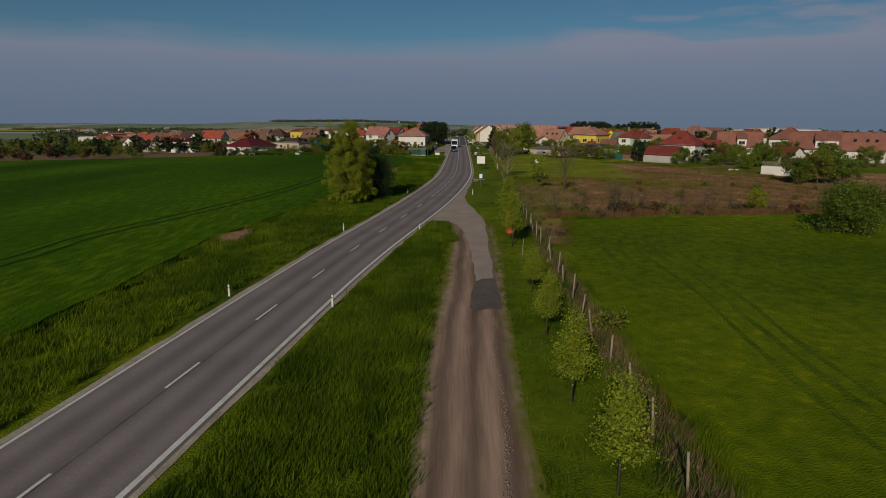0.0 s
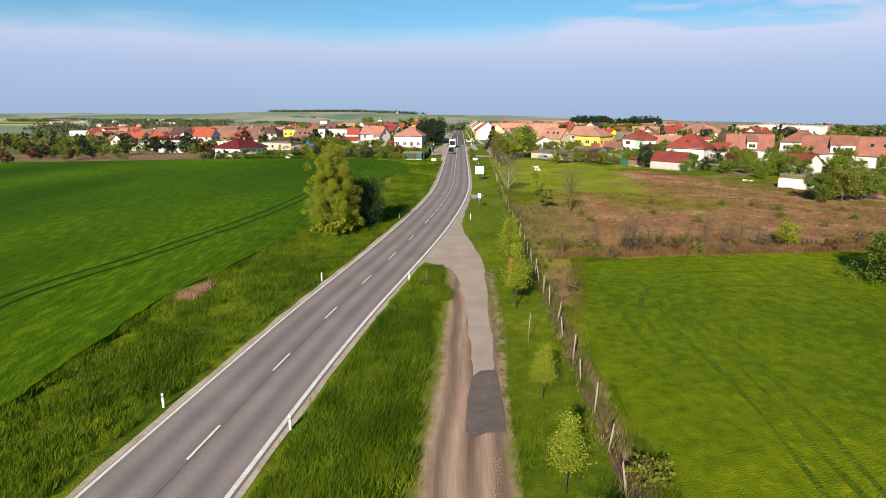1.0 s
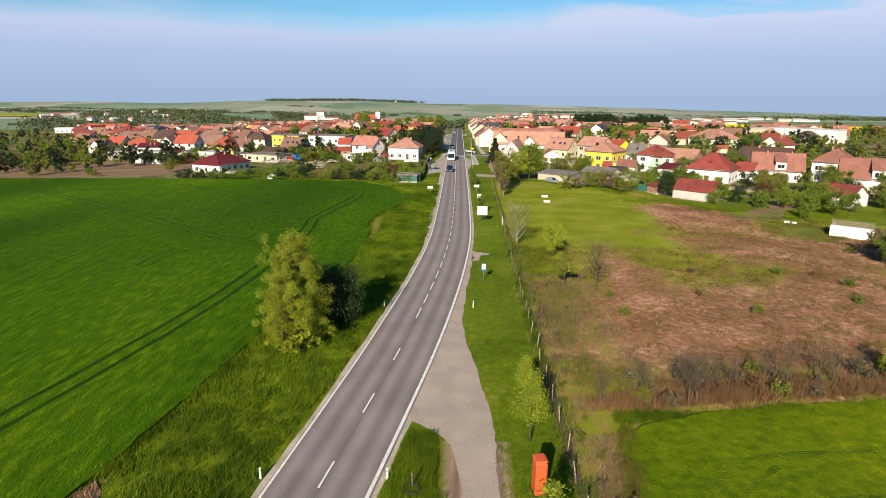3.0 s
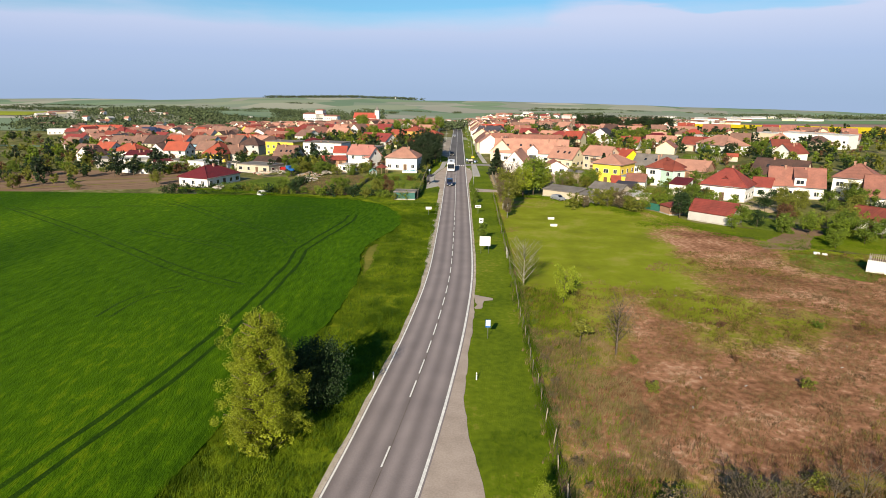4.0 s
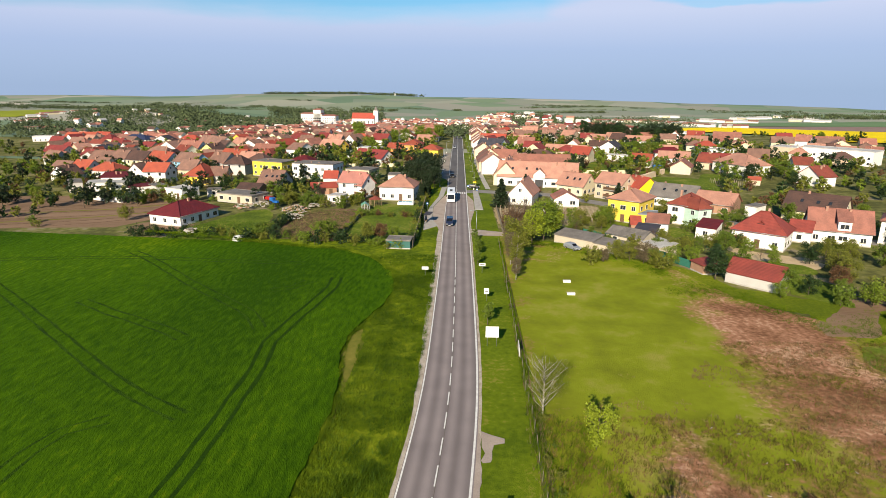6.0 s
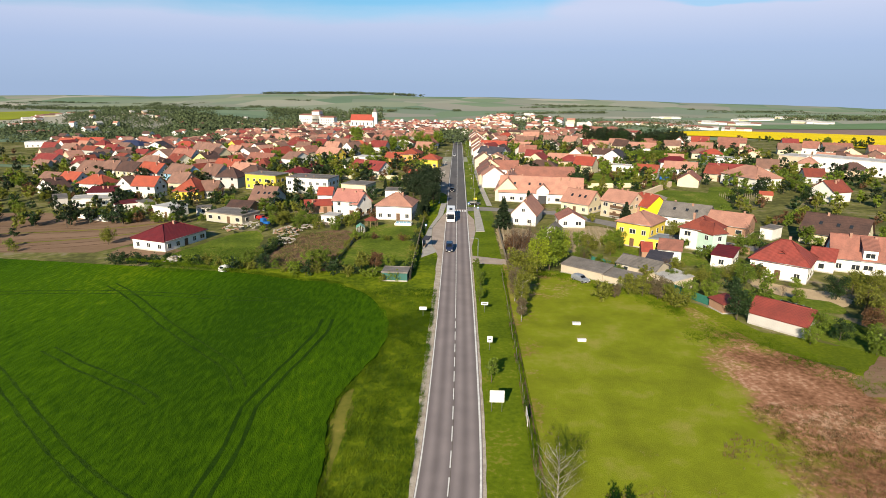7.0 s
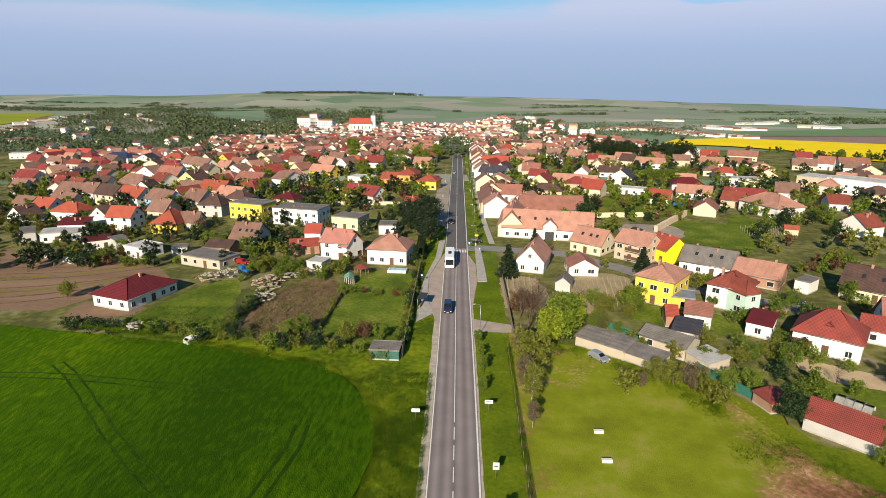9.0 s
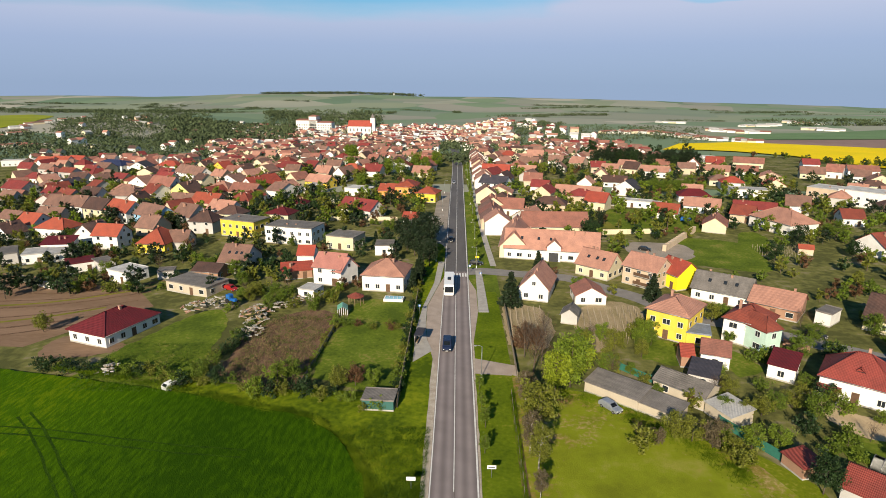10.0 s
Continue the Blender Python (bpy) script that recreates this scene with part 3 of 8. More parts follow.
ENTRY = sum((b - a).length for a, b in zip(ROAD, ROAD[1:]) if b.y < 281)
bm = bmesh.new()
ribbon(bm, ROAD, lambda r: -road_half(r) - 0.32, lambda r: road_half(r) + 0.32, 0.05, cols=6, uvs=True, start=ENTRY - 1)
tagged(part("road_village", bm, "asphalt_dark"), "darker asphalt street through the village", "road", kind="structure")
bm = bmesh.new()
ribbon(bm, ROAD, lambda r: -road_half(r) - 0.08, lambda r: road_half(r) + 0.26, 0.05, cols=6, uvs=True, end=ENTRY + 1)
tagged(part("road", bm, "asphalt"), "two-lane asphalt road with pale wheel tracks", "road", kind="structure")
bm = bmesh.new()
ribbon(bm, ROAD, lambda r: -road_half(r) - 0.02, lambda r: -road_half(r) + 0.15, 0.058, end=690)
ribbon(bm, ROAD, lambda r: road_half(r) - 0.12, lambda r: road_half(r) + 0.12, 0.058, end=690)
tagged(part("road_edge_lines", bm, "paint_white"), "worn white edge lines of the road", "road marking", kind="structure")
# centre line: short dashes in the bend, closer ones before the village, then unbroken
FINE = [p for a, b in zip(ROAD, ROAD[1:]) for p in (a.lerp(b, k / 8) for k in range(8))]


def dash(bm, ya, yb):
    ribbon(bm, [p for p in FINE if ya <= p.y <= yb], -0.07, 0.07, 0.058)


bm = bmesh.new()
for k in range(-9, 7):
    dash(bm, 29.9 + 9.13 * k, 32.95 + 9.13 * k)
for k in range(17):
    dash(bm, 95.3 + 4.95 * k, 98.8 + 4.95 * k)
dash(bm, 179, 274.6)
dash(bm, 278.6, 640)
tagged(part("road_centre_line", bm, "paint_white"), "white dashed centre line turning solid", "road marking", kind="structure")
# dark sealed seam along the middle
bm = bmesh.new()
ribbon(bm, ROAD, 0.08, 0.15, 0.055, start=40, end=260)
tagged(part("road_seam", bm, "tar_patch"), "dark sealed seam along the road", "road marking", kind="structure")
rng = random.Random(5)
bm = bmesh.new()
wob = [0.26 + 0.2 * rng.random() for _ in range(500)]
ribbon(bm, ROAD, lambda r: -road_half(r) - 0.12 - wob[int(r / 2) % 500] - 0.8 * min(1, max(0, (r - 185) / 30)), lambda r: -road_half(r) - 0.06, 0.04, end=300)
ribbon(bm, ROAD, lambda r: road_half(r) + 0.24, lambda r: road_half(r) + 0.3 + wob[int(r / 2 + 90) % 500] * 0.8, 0.04, end=300)
tagged(part("road_shoulder", bm, "shoulder_dust"), "narrow gravel shoulder beside the asphalt", "road shoulder", kind="structure")

# fields and verges
tagged(drape("verge_west", [(-60, -80), (-3, -80), (-3, 206), (-9.5, 206), (-40, 209), (-70, 216), (-70, 90), (-60, 20)], 0.015, "verge"), "rough grass verge between road and crop", "grass")
tagged(drape("verge_east", [(-3, -80), (14, -80), (12, 262), (-3, 262)], 0.012, "strip_grass"), "mown grass strip with young trees beside the road", "grass")
tagged(drape("verge_wedge", [(-12, -80), (1.5, -80), (1.5, 70), (0.6, 72.5), (-1.8, 73.8), (-4, 60)], 0.02, "verge"), "tall grass wedge between road and track", "grass")
WHEAT_W = [(-420, -120), (-24, -120), (-22.3, 20), (-21.9, 36), (-21.8, 46), (-22.2, 59), (-21.3, 66), (-20.2, 73), (-19.2, 81), (-17.8, 93), (-15.4, 105), (-14.1, 114), (-13.5, 123), (-13.5, 130), (-14.3, 137), (-15.1, 144), (-15.2, 149), (-13.7, 155.5),
           (-11.5, 163), (-10.7, 171), (-11.2, 177), (-12.5, 181.5), (-14.7, 186), (-17.2, 190.2), (-20.4, 193.8), (-24, 196.6), (-28.5, 198.6), (-34.5, 200.3), (-42, 203.2), (-60, 208.5), (-80, 213.8), (-115, 223), (-150, 232), (-200, 246), (-420, 300)]
tagged(drape("crop_west", WHEAT_W, 0.45, "wheat", skirt=0.47, ragged=0.35), "dense dark green young wheat with wheel tracks", "crop field")
WHEAT_E = [(10.4, -120), (10.3, 30), (10.4, 50), (10.9, 58), (13, 66), (13.4, 72.5), (20, 75.8), (28, 77.5), (42, 79.5), (60, 83), (120, 92), (300, 110), (300, -120)]
tagged(drape("crop_east", WHEAT_E, 0.36, "wheat_b", skirt=0.4, ragged=0.5), "bright green young crop with faint wheel tracks", "crop field")
# rough ground east of the fence: soil, weeds and mown meadow in one sheet
BARE = ((50, 153, 11, 13, 0.95), (54, 128, 15, 7, 0.8), (82, 128, 24, 11, 0.7), (25.5, 115, 3.0, 13, 0.7), (27, 94, 20, 9, 0.95), (56, 102, 20, 11, 0.9), (90, 108, 26, 12, 0.6),
        (35.5, 122, 7, 5, -0.42), (41, 111, 6, 4, -0.25), (66, 145, 8, 7, -0.8), (78, 122, 9, 5, -0.5), (13, 118, 5, 11, -0.6), (13, 103, 3.5, 5, -0.35), (28, 158, 11, 27, -1.25), (70, 115, 7, 4, -0.35))


def bareness(x, y):
    """How much of the soil lies open at a place."""
    return max(-0.6, min(1.0, 0.36 + sum(w * math.exp(-((x - cx) / sx) ** 2 - ((y - cy) / sy) ** 2) for cx, cy, sx, sy, w in BARE)))


def nearest_on(ring, p):
    best = None
    for a, b in zip(ring, ring[1:] + ring[:1]):
        d = b - a
        q = a + d * max(0, min(1, (p - a).dot(d) / d.length_squared))
        if best is None or (q - p).length < (best - p).length:
            best = q
    return best


def inside(ring, x, y):
    hit = False
    for a, b in zip(ring, ring[1:] + ring[:1]):
        if (a.y > y) != (b.y > y) and x < (b.x - a.x) * (y - a.y) / (b.y - a.y) + a.x:
            hit = not hit
    return hit


ring = [Vector((x, y, 0)) for x, y in ((10.6, 58), (9.6, 62), (9.8, 92), (10.6, 110), (11, 128), (12, 214), (18, 210), (26, 207), (38, 196), (47, 186), (52, 169), (60, 160), (72, 150), (130, 142), (130, 92), (60, 81),
                                     (42, 77.5), (28, 75.5), (20, 73.8), (13, 70), (12.6, 66))]
step = 1.5
cells = {(i, j): inside(ring, i * step, j * step) for i in range(5, 90) for j in range(37, 145)}
bm = bmesh.new()
spots = {}


def corner(i, j):
    if (i, j) not in spots:
        p = Vector((i * step, j * step, 0))
        if not cells.get((i, j)):
            p = nearest_on(ring, p)
        spots[i, j] = bm.verts.new((p.x, p.y, 0.03))
    return spots[i, j]


for i in range(5, 89):
    for j in range(37, 144):
        four = ((i, j), (i + 1, j), (i + 1, j + 1), (i, j + 1))
        if any(cells.get(c) for c in four):
            vs = [corner(*c) for c in four]
            if len({tuple(round(q, 4) for q in v.co) for v in vs}) == 4:
                bm.faces.new(vs)
lay = bm.verts.layers.float.new("bare")
for v in bm.verts:
    v[lay] = bareness(v.co.x, v.co.y)
tagged(part("waste_ground", bm, "waste"), "rough brown waste ground merging into mown meadow", "waste ground", kind="structure")
tagged(drape("waste_far", [(128, 93), (128, 141), (300, 125), (300, 108)], 0.028, "waste_edge", ragged=2), "weedy waste ground", "waste ground")
tagged(drape("bare_bank", [(-13.1, 124), (-13.2, 131), (-13.9, 137), (-14.8, 144), (-14.9, 149), (-13.8, 152.5), (-12.9, 149), (-12.6, 142), (-12.9, 137), (-12.8, 128)], 0.05, "waste_edge", ragged=0.5), "bare dry patch of the field bank", "bank")
tagged(drape("gardens_west", [(-507.2, 224.8), (-124.3, 207.1), (-42.4, 199.0), (-10, 196), (-7, 206), (-6.6, 290), (-8, 420), (-514.9, 492.7)], 0.008, "garden"), "patchwork of back gardens", "gardens")
tagged(drape("roadside_west", [(-10.2, 196), (-2.4, 196), (-2.3, 300), (-9, 300)], 0.02, "verge", ragged=0.2), "grass between road and gardens", "grass")
tagged(drape("roadside_north", [(-9, 298), (-2.3, 298), (-2.3, 424), (-9, 424)], 0.016, "yard"), "trodden roadside along the street", "roadside")
tagged(drape("roadside_east", [(4.0, 258), (13, 258), (13, 424), (4.0, 424)], 0.011, "lawn"), "mown roadside grass", "grass")
tagged(drape("gardens_east", [(11, 206), (25, 206), (38, 195), (47, 186), (52, 168), (60, 160), (76, 148), (420, 135), (420, 420), (10, 420)], 0.008, "garden"), "patchwork of back gardens", "gardens")
tagged(drape("rough_grass_east", [(44, 171), (52, 169), (60, 161), (72, 151), (120, 142), (130, 160), (78, 172), (64, 170), (53, 179), (46, 193), (40, 195)], 0.055, "meadow", ragged=3.0), "rough green grass below the gardens", "grass")
tagged(drape("village_floor", [(-514.9, 492.7), (420, 420), (520, 640), (-520, 640)], 0.01, "garden"), "gardens and yards between the houses", "gardens")
tagged(drape("ploughed_plot", [(-507.2, 251.3), (-168.0, 236.8), (-97.2, 228.9), (-88.0, 242.6), (-79.1, 252.9), (-88.0, 263.6), (-118.3, 278.5), (-155.1, 290.7), (-507.6, 323.9)], 0.02, "ploughed"), "brown ploughed plot in strips", "field")
tagged(drape("rape_field", [(200, 690), (240, 690), (265, 676), (296, 634), (305, 574), (314, 545), (900, 300), (900, 620), (440, 722), (378, 764), (320, 798), (245, 770)], 0.9, "rape"), "yellow flowering rape field", "crop field")
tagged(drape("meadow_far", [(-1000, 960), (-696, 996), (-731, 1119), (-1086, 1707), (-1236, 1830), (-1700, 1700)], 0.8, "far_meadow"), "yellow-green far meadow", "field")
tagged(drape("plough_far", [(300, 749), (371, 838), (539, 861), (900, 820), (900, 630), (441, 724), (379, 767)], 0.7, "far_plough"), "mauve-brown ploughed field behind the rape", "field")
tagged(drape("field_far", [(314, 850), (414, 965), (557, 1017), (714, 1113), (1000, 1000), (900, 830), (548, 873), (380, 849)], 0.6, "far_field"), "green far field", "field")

bm = bmesh.new()
for k, (ya, yb) in enumerate(((228, 236), (234, 241), (243, 249), (251, 256), (258, 261), (265, 266))):
    ribbon(bm, smooth_line([(-220, ya - 6), (-150, ya + 2), (-108, yb), (-86, yb + 9)], 6), -0.45 - 0.2 * (k % 2), 0.35, 0.035)
tagged(part("furrow_strips", bm, "soil"), "darker dug strips across the plot", "field", kind="structure")
bm = bmesh.new()
for ya, yb in ((239, 245), (254, 258)):
    ribbon(bm, smooth_line([(-220, ya - 6), (-150, ya + 1), (-112, yb), (-92, yb + 8)], 6), -0.7, 0.5, 0.04)
tagged(part("weed_strips", bm, "waste_edge"), "weedy strips between the dug beds", "field", kind="structure")
tagged(drape("sandy_apron", [(-92.6, 228.4), (-88.0, 222.7), (-76.8, 223.6), (-72.4, 228.3), (-81.3, 231.4), (-90.3, 234.5)], 0.045, "ploughed", ragged=0.8), "sandy apron round the new bungalow", "yard")

# wheel tracks through the crops; the main pair's dark colour includes the grooves' shade
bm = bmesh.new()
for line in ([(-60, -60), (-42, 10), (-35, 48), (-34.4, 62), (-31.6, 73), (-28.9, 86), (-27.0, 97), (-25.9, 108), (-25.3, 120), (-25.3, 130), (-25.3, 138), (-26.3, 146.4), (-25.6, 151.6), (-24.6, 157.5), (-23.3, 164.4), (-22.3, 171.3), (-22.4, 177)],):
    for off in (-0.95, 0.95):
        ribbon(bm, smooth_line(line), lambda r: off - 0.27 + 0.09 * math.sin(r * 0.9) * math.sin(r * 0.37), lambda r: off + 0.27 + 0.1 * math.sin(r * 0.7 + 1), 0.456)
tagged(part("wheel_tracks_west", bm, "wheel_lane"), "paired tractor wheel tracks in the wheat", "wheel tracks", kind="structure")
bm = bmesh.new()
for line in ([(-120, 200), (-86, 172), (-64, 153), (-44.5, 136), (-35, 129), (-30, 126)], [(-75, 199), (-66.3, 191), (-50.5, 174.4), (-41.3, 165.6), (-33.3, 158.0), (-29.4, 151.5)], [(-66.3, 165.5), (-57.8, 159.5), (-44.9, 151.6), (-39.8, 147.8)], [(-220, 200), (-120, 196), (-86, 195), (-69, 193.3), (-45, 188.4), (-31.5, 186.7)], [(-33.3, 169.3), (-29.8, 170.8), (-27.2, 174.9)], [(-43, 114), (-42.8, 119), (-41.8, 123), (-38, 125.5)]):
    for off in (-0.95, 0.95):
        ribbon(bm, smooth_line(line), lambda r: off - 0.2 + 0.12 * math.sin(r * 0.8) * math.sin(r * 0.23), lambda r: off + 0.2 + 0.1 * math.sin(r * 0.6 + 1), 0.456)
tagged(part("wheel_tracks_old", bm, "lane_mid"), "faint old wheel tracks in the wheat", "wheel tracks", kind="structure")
bm = bmesh.new()
for k, line in enumerate(([(14.3, 52), (14.4, 59.5), (15.4, 62.8), (16.7, 65.5), (18.3, 68.1), (20.0, 69.7), (22.2, 70.5), (24.2, 70.8), (30, 71.4)],
                           [(15.4, 50), (15.7, 59.1), (17.0, 62.9), (18.7, 65.9), (20.5, 67.9), (22.5, 69.3)],
                           [(15.0, 0), (15.9, 20), (16.6, 37.3), (17.2, 43), (17.3, 51), (17.1, 58), (18.0, 61.8), (19.3, 63.6), (21.2, 65.0), (23.7, 66.0), (26.1, 66.5), (28.3, 66.5), (36, 66.0)],
                           [(16.5, 0), (17.4, 20), (18.0, 37), (18.5, 43), (18.7, 51), (18.5, 58), (19.8, 61.8), (21.2, 63.2), (22.9, 64.1), (25.0, 64.7), (29, 64.6)],
                           [(17.5, 0), (18.4, 20), (19.1, 37.6), (19.6, 42.3), (20.1, 48.8), (21.0, 60.4), (23, 62.4)],
                           [(33.4, 45), (32.9, 57.7), (32.9, 64.6), (32.8, 69)], [(35.4, 45), (34.9, 57.7), (34.8, 64.6), (34.6, 69)])):
    ribbon(bm, smooth_line(line), lambda r: -0.2 + 0.1 * math.sin(r * 1.3 + k), lambda r: 0.2 + 0.1 * math.sin(r * 0.9 + 2 * k), 0.364)
tagged(part("wheel_tracks_east", bm, "lane_faint"), "faint paired wheel tracks in the crop", "wheel tracks", kind="structure")

# field track, tarmac patch and the paved mouth by the road
TRACK = smooth_line([(1.2, -80), (1.6, 0), (1.9, 22), (2.1, 36), (2.6, 48), (2.9, 60), (2.9, 72)], 2.0)
bm = bmesh.new()
ribbon(bm, TRACK, lambda r: -2.5 + 0.3 * math.sin(r * 0.31) * math.sin(r * 0.13), lambda r: 2.35 + 0.22 * math.sin(r * 0.23 + 1) * math.sin(r * 0.11), 0.03, cols=8, uvs=True)
tagged(part("field_track", bm, "track_dirt"), "rutted dirt track beside the grass", "track", kind="structure")
tagged(drape("layby", [(2.7, 47), (3.2, 44.5), (3.9, 47), (4.1, 57), (4.2, 66), (4.35, 74.5), (3.8, 79), (3.3, 84), (2.5, 90), (2.3, 95), (2.75, 105), (3.5, 114), (3.8, 121), (3.7, 126), (3.2, 126), (1.2, 106), (-0.6, 88), (-2.0, 74.6), (-1.2, 74), (0.7, 72.2), (1.5, 70.0), (2.2, 63), (2.5, 56)], 0.045, "layby", ragged=0.2),
       "worn paved mouth of the field track", "track")
tagged(drape("bare_path", [(4.2, 119.0), (4.3, 124.6), (5.6, 124.2), (6.6, 123.6), (6.4, 122.4), (5.4, 121.9), (4.8, 119)], 0.04, "layby", ragged=0.7), "bare trodden patch crossing the grass", "path")
tagged(drape("tar_patch", [(2.6, 47.9), (3.1, 48.8), (4.02, 49), (4.1, 45), (4.15, 41.9), (3.2, 41.8), (2.5, 41.3), (2.1, 41.9), (2.35, 45.4)], 0.055, "tar_patch", ragged=0.12), "dark tarmac patch on the dirt track", "track")
# flat dark strip paints the ditch's shadow and weeds beneath the fence
bm = bmesh.new()
ribbon(bm, [Vector((8.95 + 0.55 * min(1, max(0, (yy - 25) / 45)) + (0.018 * (yy - 95) if yy > 95 else 0), yy, 0)) for yy in range(10, 208, 3)], -0.5, 0.55, 0.05)
tagged(part("fence_ditch", bm, "soil"), "dark earth strip under the fence, standing in for ditch shadow and weeds", "ditch", kind="structure")

# paved places by the village entrance
tagged(drape("bus_bay_west", [(-2.7, 214), (-3.4, 218), (-5.4, 230), (-6.1, 238), (-6.4, 251), (-3.6, 269.6), (-2.5, 276)], 0.045, "layby"), "worn asphalt bus bay", "bus bay")
tagged(drape("pavement_west", [(-7.9, 219), (-4.1, 224.4), (-5.5, 230), (-6.2, 238), (-6.5, 251), (-3.7, 269.6), (-2.8, 290), (-4.8, 290), (-5.4, 269), (-7.6, 250), (-8.3, 236)], 0.13, "paving", skirt=0.13), "pale paved bus platform with kerb", "pavement")
tagged(drape("bus_bay_east", [(4.3, 222), (6.5, 247), (6.5, 263), (4.4, 274)], 0.045, "layby"), "worn asphalt bus bay", "bus bay")
tagged(drape("pavement_east", [(6.6, 247), (9.2, 247), (9.0, 262), (8.6, 281), (6.8, 281), (6.7, 262)], 0.13, "paving", skirt=0.13), "pale paved bus platform with kerb", "pavement")
tagged(drape("drive_east", [(4.4, 214.4), (13, 213.6), (13.2, 218), (4.5, 221.2)], 0.04, "layby"), "paved field entrance", "drive")
SIDE = smooth_line([(4.2, 279.5), (9, 280.5), (17, 278.5), (26, 276.5), (34, 274.5), (42, 266), (50, 258), (57, 246), (66, 241), (80, 231), (92, 222), (110, 208)], 3)
bm = bmesh.new()
ribbon(bm, SIDE, -3.6, 2.6, 0.03)
tagged(part("side_street", bm, "asphalt_plain"), "narrow grey side street", "road", kind="structure")
bm = bmesh.new()
ribbon(bm, smooth_line([(12.6, 286), (11.4, 320), (10.6, 362), (9.6, 440), (9.2, 524), (7, 640)], 6), -0.95, 0.95, 0.06)
tagged(part("pavement_village", bm, "paving"), "long pale pavement along the street", "pavement", kind="structure")
bm = bmesh.new()
ribbon(bm, smooth_line([(3.9, 289), (10.4, 289), (9.5, 362), (7.4, 524), (6.5, 600)], 6), -1.4, 1.6, 0.03)
tagged(part("street_grass", bm, "lawn"), "mown grass between street and pavement", "grass", kind="structure")
bm = bmesh.new()
for k in range(8):
    x = -2.5 + k * 0.86
    box(bm, x, x + 0.5, 275.0, 278.2, 0.05, 0.058)
tagged(part("zebra_crossing", bm, "paint_white"), "white zebra crossing bars", "road marking", kind="structure")
for kk, (nm, pts, mt, lab) in enumerate((("lawn_house", [(-26, 237), (-10.5, 238), (-10, 253), (-24, 254)], "lawn", "mown garden lawn"), ("lawn_long", [(-27.5, 212), (-10.2, 208), (-10.2, 234), (-26, 236)], "lawn", "mown orchard lawn"),
                         ("plot_dug", [(-46.6, 212.5), (-30, 207), (-29, 222), (-28, 243), (-37.3, 247.1), (-46.6, 233.7)], "soil", "dug brown vegetable plot"),
                         ("lawn_bungalow", [(-76.8, 211.1), (-52.9, 207.9), (-52.9, 228.3), (-56.1, 244.9), (-63.7, 247.9), (-72.4, 228.3)], "lawn", "rough lawn beside the bungalow"),
                         ("vineyard_soil", [(29, 226), (34, 226), (46, 243), (48, 251), (41, 256), (30, 246)], "vine_soil", "tilled soil of a small vineyard"),
                         ("vineyard_soil_small", [(12.6, 228), (20, 226), (24, 238), (22, 250), (13.2, 251)], "vine_soil", "tilled soil of a small vineyard"),
                         ("lawn_yellow_house", [(40, 222), (46, 219), (51, 228), (44, 232)], "lawn", "lawn behind the yellow house"),
                         ("lawn_mint_house", [(57, 214), (63, 218), (61, 226), (56, 222)], "lawn", "small lawn with a washing line"),
                         ("lawn_green", [(76, 290), (98, 284), (104, 316), (84, 322)], "lawn", "enclosed bright green lawn"),
                         ("yard_inn", [(60, 300), (78, 296), (82, 314), (62, 316)], "yard", "paved yard"), ("lawn_inn", [(55, 340), (84, 338), (82, 372), (56, 374)], "waste_edge", "rough green behind the inn"),
                         ("yard_red_house", [(63.5, 210), (65, 204), (66, 197), (74, 188), (80, 190), (80, 196), (74, 199.5), (69.5, 203.5), (66.5, 209)], "sand", "sandy paths round the red-roofed house"),
                         ("soil_plot", [(58, 153), (66, 152.5), (71, 160), (78, 168), (73, 171), (67, 164), (60, 158)], "ploughed", "bare raked garden soil"),
                         ("lawn_orchard", [(63, 172), (70, 165), (73, 171), (75, 178), (69, 184)], "lawn", "orchard lawn below the houses"),
                         ("lawn_terrace", [(60, 148), (66, 149.5), (72, 144), (66, 134), (61, 136), (58, 142)], "lawn", "bright grass bank below the gardens"),
                         ("lawn_corner", [(98.7, 306), (106, 303), (116, 320), (117, 334), (110, 332)], "lawn", "bright green corner of a garden"), ("lawn_back", [(66, 336), (100, 336), (96, 372), (66, 376)], "lawn", "rough green behind a long wall"),
                         ("lawn_red_house", [(61, 188), (74, 184), (76, 190), (64, 195)], "lawn", "lawn with rockery"))):
    tagged(drape(nm, pts, 0.03 + 0.005 * kk, mt, ragged=0.8), lab, "garden plot")


# ---- houses ----
CACHE = {}


def cached(key, make):
    if key not in CACHE:
        bm = bmesh.new()
        make(bm)
        mesh = bpy.data.meshes.new(key)
        bm.to_mesh(mesh)
        bm.free()
        CACHE[key] = mesh
    return CACHE[key]


def put_window(parent, x, y, z, turn, w, h, deep):
    """A window on a wall, facing along the turn: white frame, its panes stand in it as parts."""
    ob = link_mesh("window", cached("window_%d_%d" % (w * 10, h * 10), lambda bm: box(bm, -w / 2, w / 2, -0.06, 0.0, -h / 2, h / 2)), "plastic_white", parent)
    ob.matrix_basis = pose(x, y, z, 0, 0, turn)
    k = 2 if deep else 1
    pw = (w - 0.14 - 0.08 * (k - 1)) / k
    for i in range(k):
        p = link_mesh("pane", cached("pane_%d_%d_%d" % (w * 10, h * 10, k), lambda bm: box(bm, -pw / 2, pw / 2, -0.068, -0.05, -h / 2 + 0.08, h / 2 - 0.08)), "glass_dark", ob)
        p.matrix_basis = pose(-w / 2 + 0.07 + pw / 2 + i * (pw + 0.08), 0, 0)
    return ob


